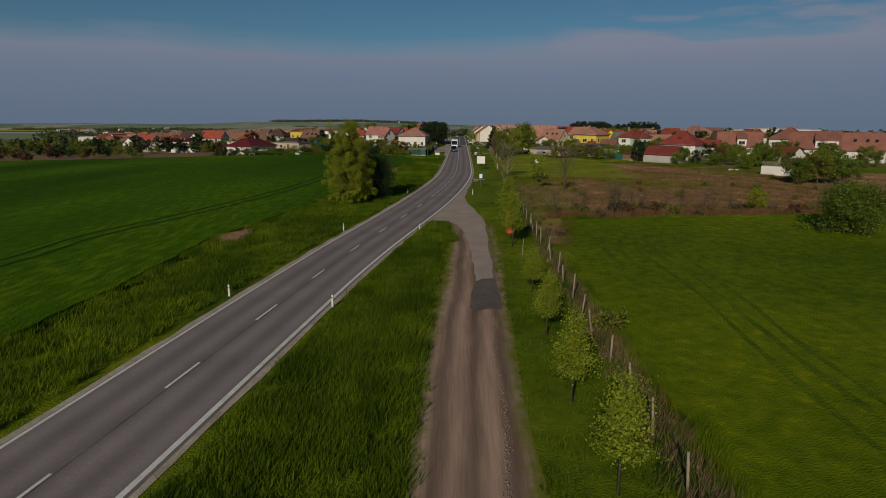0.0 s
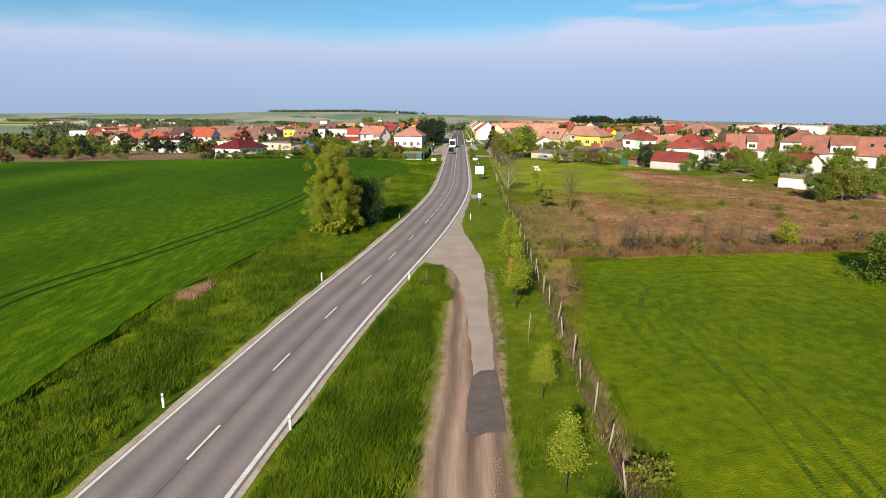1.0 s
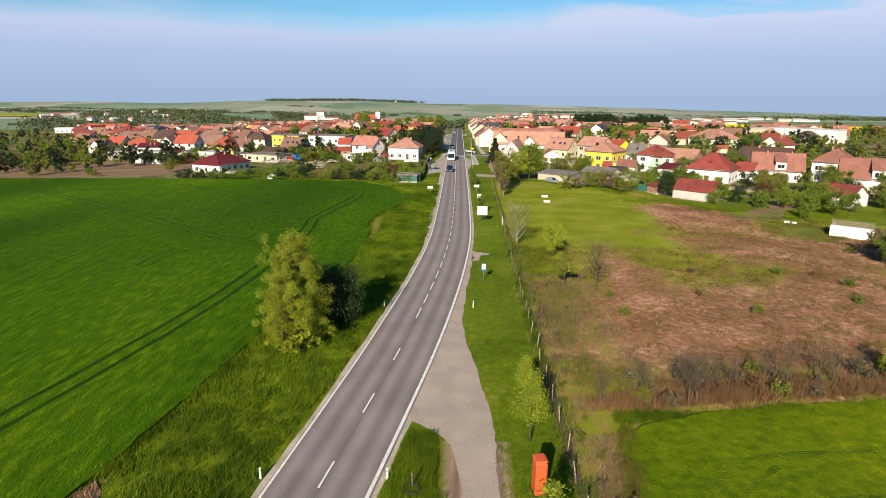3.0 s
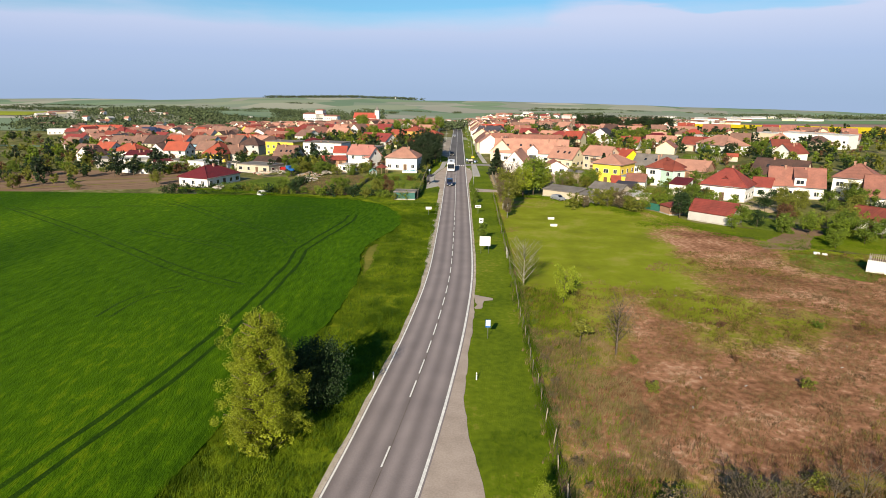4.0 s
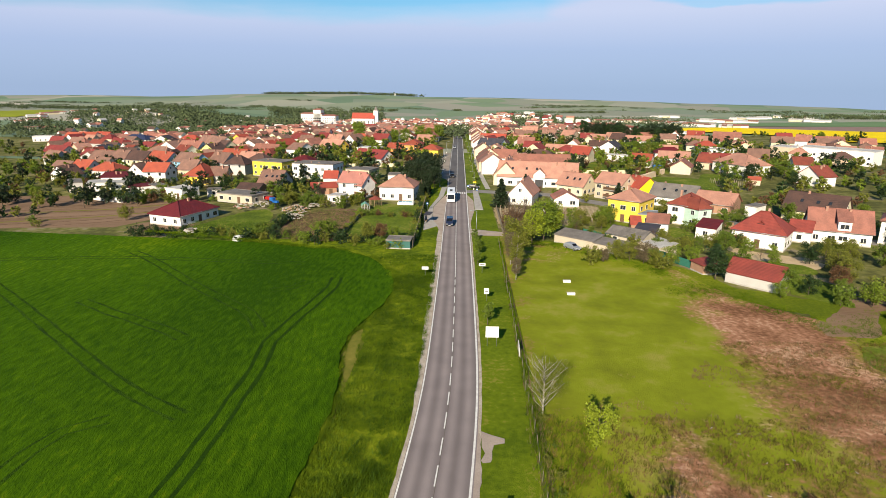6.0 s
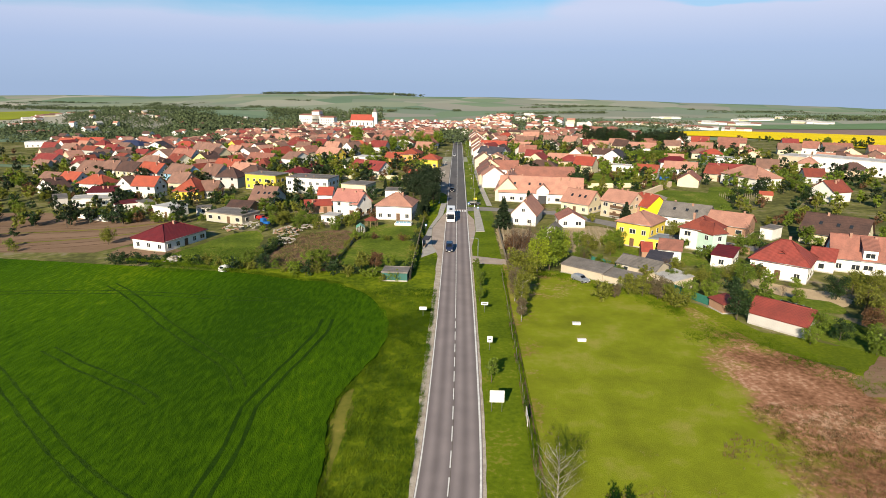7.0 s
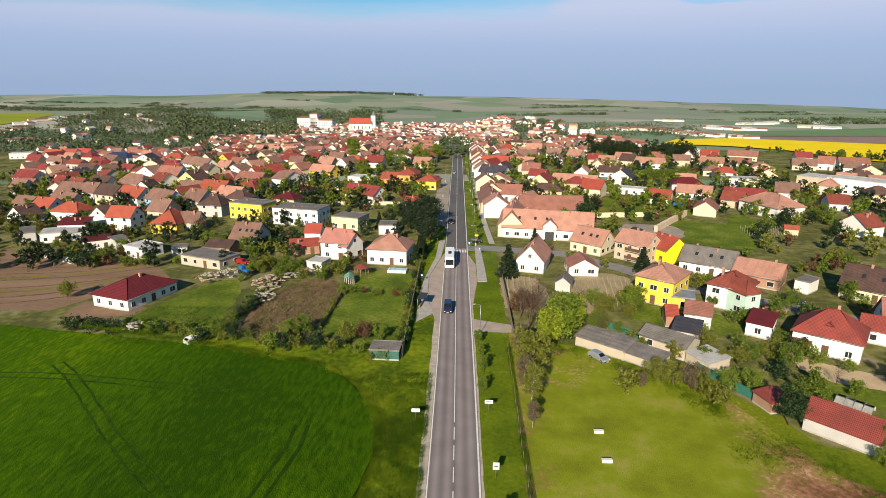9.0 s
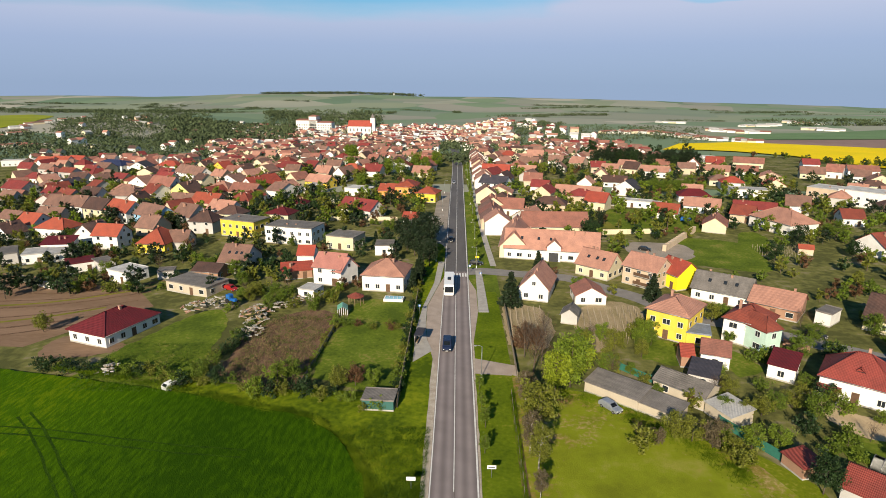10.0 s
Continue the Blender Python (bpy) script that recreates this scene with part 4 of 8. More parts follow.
def leaf_quads(rg, centre, radius, count, size, out):
    for _ in range(count):
        d = Vector((rg.gauss(0, 1), rg.gauss(0, 1), rg.gauss(0, 1))).normalized() * radius * rg.random() ** 0.45
        p = Vector(centre) + d
        u = Vector((rg.gauss(0, 1), rg.gauss(0, 1), rg.gauss(0, 0.7))).normalized()
        v = u.cross(Vector((rg.gauss(0, 1), rg.gauss(0, 1), rg.gauss(0, 1)))).normalized()
        s = size * rg.uniform(0.6, 1.3)
        out.append((p - u * s * 0.5, p + v * s * 0.36, p + u * s * 0.6, p - v * s * 0.36))


def quads_mesh(name, quads, tri=False):
    mesh = bpy.data.meshes.new(name)
    n = len(quads)
    if tri:
        mesh.from_pydata([tuple(q[k]) for q in quads for k in (1, 2, 3)], [], [tuple(range(3 * k, 3 * k + 3)) for k in range(n)])
        return mesh
    mesh.from_pydata([tuple(p) for q in quads for p in q], [], [tuple(range(4 * k, 4 * k + 4)) for k in range(n)])
    return mesh


def slab(bm, quad, t):
    """A thick plate over a quad (or triangle), thickened downwards."""
    top = [bm.verts.new(p) for p in quad]
    low = [bm.verts.new((p[0], p[1], p[2] - t)) for p in quad]
    bm.faces.new(top)
    bm.faces.new(low[::-1])
    for k in range(len(quad)):
        bm.faces.new((top[k], low[k], low[(k + 1) % len(quad)], top[(k + 1) % len(quad)]))


def house(x, y, turn, L, D, h, roof, rise, rc, wc, det, label):
    """A house on its own ground: walls, roof, chimneys, windows and a door. The front looks along local -y."""
    rg = random.Random(int(x * 31 + y * 17))
    flip = roof == "gabley"
    if flip:
        turn, L, D, roof = turn - 90, D, L, "gable"
    big = L > 5.5 and h > 2.7
    ho = thing("house" if big else "shed", pose(x, y, height(x, y) - 0.05, 0, 0, turn), label, "house" if big else "shed", "village houses" if big else "garden sheds")
    a, b, o = L / 2, D / 2, 0.45 if big else 0.25
    bm = bmesh.new()
    if roof == "gable":
        lo = [bm.verts.new(p) for p in ((-a, -b, 0), (a, -b, 0), (a, b, 0), (-a, b, 0))]
        hi = [bm.verts.new(p) for p in ((-a, -b, h), (a, -b, h), (a, b, h), (-a, b, h))]
        r0, r1 = bm.verts.new((-a, 0, h + rise)), bm.verts.new((a, 0, h + rise))
        for f in ((lo[0], lo[1], hi[1], hi[0]), (lo[2], lo[3], hi[3], hi[2]), (lo[1], lo[2], hi[2], r1, hi[1]), (lo[3], lo[0], hi[0], r0, hi[3]), lo[::-1]):
            bm.faces.new(f)
    elif roof == "shed":
        lo = [bm.verts.new(p) for p in ((-a, -b, 0), (a, -b, 0), (a, b, 0), (-a, b, 0))]
        hi = [bm.verts.new(p) for p in ((-a, -b, h), (a, -b, h), (a, b, h + rise), (-a, b, h + rise))]
        for k in range(4):
            bm.faces.new((lo[k], lo[(k + 1) % 4], hi[(k + 1) % 4], hi[k]))
        bm.faces.new(hi)
    else:
        box(bm, -a, a, -b, b, 0, h)
    wall = part("wall", bm, "wall_" + wc, ho)
    bm = bmesh.new()
    box(bm, -a - 0.03, a + 0.03, -b - 0.03, b + 0.03, 0, 0.35)
    part("plinth", bm, "concrete", ho, "grey concrete plinth")
    bm = bmesh.new()
    if roof == "gable":
        drop = rise / b * o
        for s in (-1, 1):
            q = [(-a - o, s * (b + o), h - drop + 0.16), (a + o, s * (b + o), h - drop + 0.16), (a + o, 0, h + rise + 0.16), (-a - o, 0, h + rise + 0.16)]
            slab(bm, q if s < 0 else q[::-1], 0.15)
        tube(bm, [(-a - o, 0, h + rise + 0.14), (a + o, 0, h + rise + 0.14)], 0.12, 6)
    elif roof == "hip":
        e = min(a, b) * 0.95
        ra, rb = (a - e, 0) if a >= b else (0, b - e)
        ev = [(-a - o, -b - o), (a + o, -b - o), (a + o, b + o), (-a - o, b + o)]
        up = [bm.verts.new((px, py, h + 0.02)) for px, py in ev]
        dn = [bm.verts.new((px, py, h - 0.16)) for px, py in ev]
        if a >= b:
            p, q = bm.verts.new((-max(ra, 0.2), 0, h + rise)), bm.verts.new((max(ra, 0.2), 0, h + rise))
            fs = ((up[0], up[1], q, p), (up[1], up[2], q), (up[2], up[3], p, q), (up[3], up[0], p))
        else:
            p, q = bm.verts.new((0, -max(rb, 0.2), h + rise)), bm.verts.new((0, max(rb, 0.2), h + rise))
            fs = ((up[0], up[1], p), (up[1], up[2], q, p), (up[2], up[3], q), (up[3], up[0], p, q))
        for f in fs:
            bm.faces.new(f)
        for k in range(4):
            bm.faces.new((dn[k], dn[(k + 1) % 4], up[(k + 1) % 4], up[k]))
        bm.faces.new(dn[::-1])
        for c in ((p, q), (up[0], p), (up[1], p if a < b else q), (up[2], q), (up[3], q if a < b else p)):
            tube(bm, [c[0].co + Vector((0, 0, 0.02)), c[1].co + Vector((0, 0, 0.02))], 0.11, 5)
    elif roof == "shed":
        k = rise / D
        slab(bm, [(-a - o, -b - o, h - k * o + 0.13), (a + o, -b - o, h - k * o + 0.13), (a + o, b + o, h + rise + k * o + 0.13), (-a - o, b + o, h + rise + k * o + 0.13)], 0.12)
    else:
        box(bm, -a - 0.15, a + 0.15, -b - 0.15, b + 0.15, h, h + 0.22)
        box(bm, -a - 0.15, a + 0.15, -b - 0.15, -b, h + 0.22, h + 0.34)
        box(bm, -a - 0.15, a + 0.15, b, b + 0.15, h + 0.22, h + 0.34)
    rf = part("roof", bm, "roof_" + rc, ho)
    # chimneys
    if big and L > 6 and not any(q in label for q in ("shed", "barn", "garage", "outbuilding", "tall bright red", "workshop")):
        for _ in range(1 if rg.random() < 0.6 else 2):
            cx, cy = rg.uniform(-a * 0.6, a * 0.6), rg.choice((-1, 1)) * b * rg.uniform(0.05, 0.3)
            top = h + (rise if roof != "flat" else 0) + rg.uniform(0.2, 0.7)
            c = link_mesh("chimney", cached("chimney", lambda bm: (box(bm, -0.25, 0.25, -0.25, 0.25, -2.4, 0), box(bm, -0.31, 0.31, -0.31, 0.31, -0.12, 0.02))), "wall_white" if rg.random() < 0.4 else "chimney_brick", ho)
            c.matrix_basis = pose(cx, cy, top)
    if not big and L < 4.5 or det == 0:
        return ho
    # windows storey by storey on the walls, a door in front
    storeys = 2 if h > 4.3 else 1
    sides = [(-b, 0, L, 0), (a, 1, D, 90), (-a, 1, D, -90)]
    if det == 3:
        sides = sides[:1]
    elif det == 1:
        sides = sides[:1] + ([sides[1]] if x < 0 else [sides[2]])
    for k, (at, ax, length, tw) in enumerate(sides):
        nwin = max(1, int(length / (2.9 if det == 2 else 3.4 if det == 1 else 4.2)))
        for st in range(storeys):
            z = 1.55 + st * 2.7
            if z + 0.7 > h:
                continue
            for i in range(nwin):
                off = (i + 0.5) / nwin * length - length / 2
                w = 1.2 if rg.random() < 0.7 else 1.7
                if st == 0 and k == 0 and i == nwin // 2 and nwin > 1:
                    d = link_mesh("door", cached("door", lambda bm: (box(bm, -0.5, 0.5, -0.06, 0, 0, 2.1), box(bm, -0.6, 0.6, -0.04, 0, 0, 2.2))), "door_brown", ho)
                    d.matrix_basis = pose(off, -b, 0.1)
                    continue
                if ax:
                    put_window(ho, at, off, z, tw, w, 1.3, det == 2)
                else:
                    put_window(ho, off, at, z, tw, w, 1.3, det == 2)
        if k and roof == "gable" and rise > 2.4 and D > 6:
            put_window(ho, at, 0, h + rise * 0.32, tw, 1.0, 1.1, det == 2)
    if det == 2 and roof == "gable" and rise > 3 and "bay" not in label and "double" not in label:
        for sx in (-0.45, 0.1, 0.5):
            w = link_mesh("skylight", cached("skylight", lambda bm: box(bm, -0.4, 0.4, -0.55, 0.55, 0, 0.1)), "glass_dark", ho)
            w.matrix_basis = pose(sx * a, -b * 0.5, h + rise * 0.5 + 0.17, math.degrees(math.atan2(rise, b)))
    if "tall bright red" in label:
        bm = bmesh.new()
        z0, yf = h + rise * 0.34, -b * 0.66
        p = [(-1.5, yf - 0.1, z0 - 0.15), (1.5, yf - 0.1, z0 - 0.15), (0, yf - 0.1, z0 + 1.1), (0, yf + 2.2, z0 + 1.1)]
        slab(bm, [p[0], p[2], p[3]], 0.12)
        slab(bm, [p[2], p[1], p[3]], 0.12)
        part("chimney", box(bmesh.new(), 0.4, 0.9, 0.6, 1.1, h + rise - 1.2, h + rise + 0.7, bevel=0.02), "chimney_brick", ho, "brick chimney")
        part("dormer_roof", bm, "roof_" + rc, ho, "small pointed dormer roof")
        part("dormer_window", box(bmesh.new(), -0.9, 0.9, yf, yf + 0.1, z0 - 0.2, z0 + 0.35), "glass_dark", ho)
        part("porch_roof", box(bmesh.new(), -a - 0.2, -a + 3.6, -b - 2.2, -b - 0.3, 2.5, 2.66), "roof_" + rc, ho, "red porch roof")
        for px in (-a, -a + 3.4):
            part("porch_pillar", box(bmesh.new(), px - 0.2, px + 0.2, -b - 2.1, -b - 1.7, 0, 2.5, bevel=0.03), "wall_white", ho)
    if "double house" in label or "raised bay" in label:
        # front wall raised under a flatter strip of roof
        xa, xb, top = (-a * 0.1, a * 0.32, h + 2.3) if "double" in label else (a * 0.05, a * 0.95, h + 2.2)
        part("bay_wall", box(bmesh.new(), xa, xb, -b - 0.12, -b * 0.2, 0.1, top), "wall_" + wc, ho, "white raised bay wall")
        bm = bmesh.new()
        slab(bm, [(xa - 0.3, -b - 0.5, top + 0.1), (xb + 0.3, -b - 0.5, top + 0.1), (xb + 0.3, 0.1, h + rise + 0.2), (xa - 0.3, 0.1, h + rise + 0.2)], 0.14)
        part("bay_roof", bm, "roof_" + rc, ho)
        for f in ((0.5,) if "double" in label else (0.25, 0.75)):
            put_window(ho, xa + (xb - xa) * f, -b - 0.12, h + 1.0, 0, 1.9, 1.2, True)
            put_window(ho, xa + (xb - xa) * f, -b - 0.12, 1.7, 0, 1.9, 1.2, True)
    if "balconies" in label:
        for z in (0.9, 3.4):
            part("balcony", box(bmesh.new(), -a * 0.2, a * 0.75, -b - 1.1, -b, z, z + 0.18), "concrete", ho)
            part("balcony_rail", box(bmesh.new(), -a * 0.2, a * 0.75, -b - 1.1, -b - 1.04, z + 0.18, z + 1.1), "door_brown", ho, "brown balcony rail")
    if "ivy" in label:
        quads = []
        rv = random.Random(4)
        for _ in range(60):
            leaf_quads(rv, (-a - 0.1, rv.uniform(-b, b * 0.3), rv.uniform(0.3, h)), 0.5, 9, 0.3, quads)
        iv = quads_mesh("ivy", quads)
        iv.materials.append(MATS["leaf_mid"])
        link_mesh("ivy", iv, [], ho, "green ivy on the gable wall")
    if label.startswith("long white inn"):
        bm = bmesh.new()
        gx, gw = a * 0.62, 2.2
        lo = [bm.verts.new(q) for q in ((gx - gw, -b - 0.5, 0), (gx + gw, -b - 0.5, 0), (gx + gw, -b - 0.5, h + 1.0), (gx, -b - 0.5, h + 3.0), (gx - gw, -b - 0.5, h + 1.0))]
        hi = [bm.verts.new(v.co + Vector((0, 3.5, 0))) for v in lo]
        bm.faces.new(lo)
        bm.faces.new(hi[::-1])
        for k in range(5):
            bm.faces.new((lo[k], hi[k], hi[(k + 1) % 5], lo[(k + 1) % 5]))
        part("gate_gable", bm, "wall_white", ho, "white gate gable")
        bm = bmesh.new()
        for s in (-1, 1):
            q = [(gx + s * (gw + 0.4), -b - 0.8, h + 0.8), (gx + s * (gw + 0.4), 0, h + 0.8), (gx, 0, h + 3.2), (gx, -b - 0.8, h + 3.2)]
            slab(bm, q if s > 0 else q[::-1], 0.15)
        part("gate_roof", bm, "roof_" + rc, ho)
        part("gate", box(bmesh.new(), gx - 1.5, gx + 1.5, -b - 0.56, -b - 0.5, 0.05, 3.0), "sign_dark", ho, "dark archway gate")
    # gutter along the eaves
    if roof in ("gable", "hip"):
        bm = bmesh.new()
        gz = h - (rise / b * o if roof == "gable" else 0.02) + 0.02
        tube(bm, [(-a - o, -b - o - 0.07, gz), (a + o, -b - o - 0.07, gz)], 0.07, 6)
        part("gutter", bm, "steel_grey", ho, "grey metal gutter")
    return ho


house(-79.4, 235.9, 70, 15.0, 11.4, 3.1, "hip", 3.1, "maroon", "white", 2, "new single-storey white bungalow with dark red hipped roof")
house(-18.6, 266.9, -7, 11.6, 11, 4.6, "hip", 3.4, "salmon", "white", 2, "white two-storey house with orange-red hipped tile roof")
house(-34.6, 271.1, -15, 8.5, 9.1, 5.4, "gable", 3.0, "pink", "white", 2, "white house with faded pink tile roof beside ivy")
house(-33.0, 270.2, 58, 7.2, 8.0, 4.6, "gabley", 3.2, "pink", "white", 1, "white cross wing with faded pink tile roof")
house(-46.6, 275.2, 16, 8.6, 5.1, 2.8, "shed", 1.0, "red", "brickw", 1, "low brick annex with bright red lean-to roof")
house(-45.9, 285.6, 2, 5.1, 7.1, 4.7, "gable", 2.2, "red", "white", 1, "narrow white house with bright red roof")
house(-38.3, 258.0, -18, 4.8, 5.0, 2.6, "flat", 0.0, "pale", "white", 1, "small white garden hut with pale flat roof")
house(-12.5, 202.1, -4, 5.6, 4, 2, "flat", 0, "greyroof", "teal", 1, "teal painted garden shed with grey flat roof")
house(-67.3, 285.6, -9, 8.6, 11.3, 3.7, "gable", 4.1, "brown", "greyw", 2, "grey rendered house with weathered brown tile roof")
house(-81.8, 331.1, -20, 15.8, 9.4, 6.5, "flat", 0.0, "greyroof", "yellow", 2, "yellow cubic two-storey house with flat roof")
house(-58.7, 318.3, -14, 18.8, 10.2, 6.3, "flat", 0.0, "greyroof", "white", 2, "white cubic two-storey house with flat roof")
house(-38.1, 308.6, -18, 10.6, 9.1, 4.6, "flat", 0.0, "greyroof", "cream", 2, "cream flat-roofed house with brown garage doors")
house(-23.3, 300.3, 2, 6.0, 7, 3.4, "flat", 0, "greyroof", "white", 1, "white flat-roofed garage beside conifers")
house(-73.6, 353.3, -15, 10.8, 9.3, 4.1, "hip", 2.3, "maroon", "cream", 1, "cream house with dark red hipped roof")
house(-73.1, 381.1, -9, 6.4, 7.3, 3.1, "hip", 2.1, "maroon", "cream", 1, "small cream house with dark red hipped roof")
house(-40.9, 362.3, -33, 18.2, 10.1, 3.8, "gable", 3.6, "crimson", "white", 2, "white house with crimson gabled roof")
house(-33.6, 407.8, -8, 8.9, 12.1, 4.5, "gable", 2.4, "orange", "orangew", 1, "orange plastered inn wing with orange tile roof")
house(-24.3, 407.4, -6, 10.1, 14, 6.5, "hip", 2.6, "orange", "orangew", 1, "orange plastered inn with orange tile roof")
house(-13.3, 397.2, -14, 10.2, 10, 4.5, "hip", 2.6, "orange", "yellow", 1, "yellow plastered inn wing with orange tile roof")
house(-78.9, 445.5, 78, 43.1, 6.3, 3.1, "flat", 0.0, "pale", "white", 1, "long white garage row with pale flat roof")
house(-50.2, 415.3, -20, 13.4, 9.2, 4.1, "flat", 0.0, "pale", "white", 1, "white workshop with pale flat roof")
house(-192.7, 389.7, -17, 15.4, 10.3, 5.3, "gable", 4.1, "brown", "cream", 1, "cream terraced house with weathered brown roof")
house(-178.8, 383.1, -15, 8.2, 10.2, 5.7, "gable", 4.1, "brown", "white", 1, "white terraced house with weathered brown roof")
house(-164.7, 374.5, -24, 13.3, 10.1, 5.6, "gable", 4.0, "dbrown", "cream", 1, "cream terraced house with dark brown roof")
house(-149.1, 366.7, -28, 15.6, 10.0, 5.5, "gable", 4.0, "orange", "white", 1, "white terraced house with bright orange roof")
house(-129.1, 354.1, -32, 16.3, 9.8, 5.4, "gable", 3.9, "brown", "blue", 1, "light blue terraced house with weathered brown roof")
house(-113.3, 354.0, -27, 10.6, 10.7, 4.7, "gable", 4.3, "brown", "greyw", 1, "grey terraced house with brown roof")
house(-179.7, 350.2, -15, 9.9, 10.2, 4.5, "gable", 3.6, "orange", "white", 1, "white house with bright orange roof")
house(-162.3, 340.3, -12, 14.0, 10.0, 4.0, "hip", 3.6, "orange", "white", 1, "white bungalow with bright orange hipped roof")
house(-139.0, 325.6, -9, 8.2, 9.8, 4.6, "gabley", 3.7, "brown", "white", 1, "white house with brown gabled roof")
house(-127.6, 318.6, -6, 10.0, 8.7, 5.4, "gable", 3.3, "orange", "white", 1, "white house with orange roof and balcony")
house(-105.7, 311.1, -6, 10.2, 11.7, 3.8, "hip", 4.7, "orange", "yellow", 1, "yellow house with tall orange hipped roof")
house(-99.3, 313.8, 2, 6.9, 8.5, 3.4, "gable", 3.2, "brown", "greyw", 1, "grey cottage with brown roof")
house(-145.3, 301.7, 25, 6.8, 8.8, 3.5, "flat", 0.0, "pale", "white", 1, "white garage block with flat roof")
house(-138.5, 304.0, 46, 6.8, 9.8, 3.1, "flat", 0.0, "pale", "white", 1, "white rendered outbuilding with pale flat roof")
house(-142.4, 310.7, 11, 10.0, 6.6, 4.4, "shed", 1.3, "maroon", "white", 1, "white annex with maroon lean-to roof")
house(-121.5, 289.3, 37, 8.2, 7.5, 3.2, "flat", 0.0, "maroon", "white", 1, "white workshop with maroon flat roof")
house(-99.0, 277.0, -26, 8.9, 7.4, 3.6, "flat", 0.0, "pale", "white", 1, "white garage with pale flat roof")
house(-113.7, 289.1, 50, 4.7, 6.4, 3.2, "flat", 0.0, "greyroof", "greyw", 1, "grey garden garage with flat roof")
house(-72.6, 265.5, -23, 15.2, 8.3, 2.9, "flat", 0.0, "greyroof", "stonew", 1, "stone outbuilding with grey felt flat roof")
house(-73.3, 277.4, -12, 8.8, 7.2, 2.7, "gable", 1.7, "dbrown", "brickw", 1, "brick hut with dark brown roof")
house(-87.6, 278.2, 15, 4.7, 4.2, 2.5, "flat", 0.0, "greyroof", "greyw", 1, "small grey garden shed with flat roof")
house(-155.0, 302.3, 35, 4.8, 11.1, 4.0, "flat", 0.0, "greyroof", "greyw", 1, "grey rendered garage with flat roof")
house(27.4, 298.7, -11, 19.7, 11, 4, "gable", 5, "salmon", "white", 2, "long white inn with salmon tile roof and skylights")
house(42.2, 295.8, -12, 10.3, 11, 4, "gable", 5, "salmon", "white", 1, "white inn end with salmon tile roof")
house(21.5, 308.7, -98, 27.5, 9, 4.2, "gable", 4.6, "salmon", "cream", 1, "cream street wing with salmon tile roof")
house(37.9, 328.3, 1, 24.3, 10, 4.4, "gable", 4.4, "salmonb", "cream", 1, "long cream barn with worn brick-red tile roof")
house(44.0, 279.4, -42, 10.6, 9, 3.6, "gable", 3.8, "salmon", "cream", 2, "cream house with salmon tile roof and skylight")
house(55.7, 271.0, -47, 10.3, 9, 5.6, "gable", 3, "salmon", "beige", 2, "beige two-storey house with salmon roof and balconies")
house(64.1, 269.8, -67, 8.2, 8, 4.6, "gable", 3.2, "red", "brightyellow", 1, "bright yellow house with red roof")
house(23.2, 261.6, -17, 7.8, 13, 3.6, "gabley", 4.2, "salmon", "white", 2, "white cottage with salmon tile roof and blind gable")
house(35.9, 256.8, -1, 7.9, 8, 2.6, "gabley", 2.2, "salmonb", "white", 2, "low white cottage with red-brown tile roof")
house(28.7, 242.4, -19, 3.8, 5, 2.4, "gabley", 1.4, "greyroof", "greyw", 1, "small grey wooden garden shed")
house(51.5, 236.6, -39, 9.2, 11, 6.4, "hip", 2.6, "salmon", "yellow", 2, "bright yellow two-storey house with orange-red roof")
house(54.8, 231.2, -19, 4.9, 6, 3, "flat", 0, "bluegrey", "yellow", 1, "yellow garage with blue-grey sheet roof")
house(66.7, 232.7, -42, 8.4, 9, 5.6, "hip", 3, "redbrown", "white", 2, "white half of house with red-brown tile roof")
house(66.6, 228.9, 23, 4.6, 8, 5.4, "hip", 2.6, "redbrown", "mint", 2, "mint green half of house with red-brown tile roof")
house(54.5, 221.4, -22, 5.4, 7, 3, "gable", 1.8, "salmonb", "white", 1, "white outbuilding with faded red tile roof")
house(48.8, 212.4, -28, 5.1, 6, 2.6, "shed", 0.8, "slate", "greyw", 1, "low shed with dark blue-grey sheet roof")
house(48.2, 220.7, -10, 2.4, 5, 2.6, "gable", 1.6, "red", "brickw", 1, "small red brick garden hut")
house(65.6, 215.7, -37, 4.7, 6, 3, "shed", 1.2, "maroon", "white", 2, "white garage with maroon roof")
house(72.5, 259.3, -35, 13.8, 10, 3.4, "gable", 3.4, "greyroof", "white", 2, "long white farmhouse with grey fibre-cement roof")
house(82.1, 250.1, -39, 11.1, 10, 3.2, "gable", 2.8, "salmon", "brickw", 1, "brick farmhouse with salmon tile roof")
house(90.7, 243.4, -51, 3.4, 6, 3.2, "flat", 0, "greyroof", "white", 1, "white rendered garage with flat roof")
house(30.6, 206.6, -41, 10.4, 5, 2.1, "shed", 0.7, "greyroof", "stonew", 0, "long stone shed with patched grey lean-to roof")
house(37.1, 200.9, -42, 6.8, 4.6, 1.8, "shed", 0.5, "greyroof", "stonew", 0, "low stone shed with grey lean-to roof")
house(43.3, 207.2, -46, 9.6, 6, 2.6, "gable", 1.4, "greyroof", "stonew", 1, "stone barn with old grey slab roof")
house(47.9, 199.7, -67, 5.6, 5, 2.2, "shed", 0.5, "pale", "stonew", 1, "crumbling pale stone shed with lean-to roof")
house(144.1, 304.6, -69, 10.0, 9, 4.2, "gabley", 3.6, "redbrown", "white", 1, "white house with red-brown roof")
house(91.5, 361.3, -29, 10.7, 9, 3.2, "gable", 3.2, "orange", "white", 1, "white rendered house with orange roof")
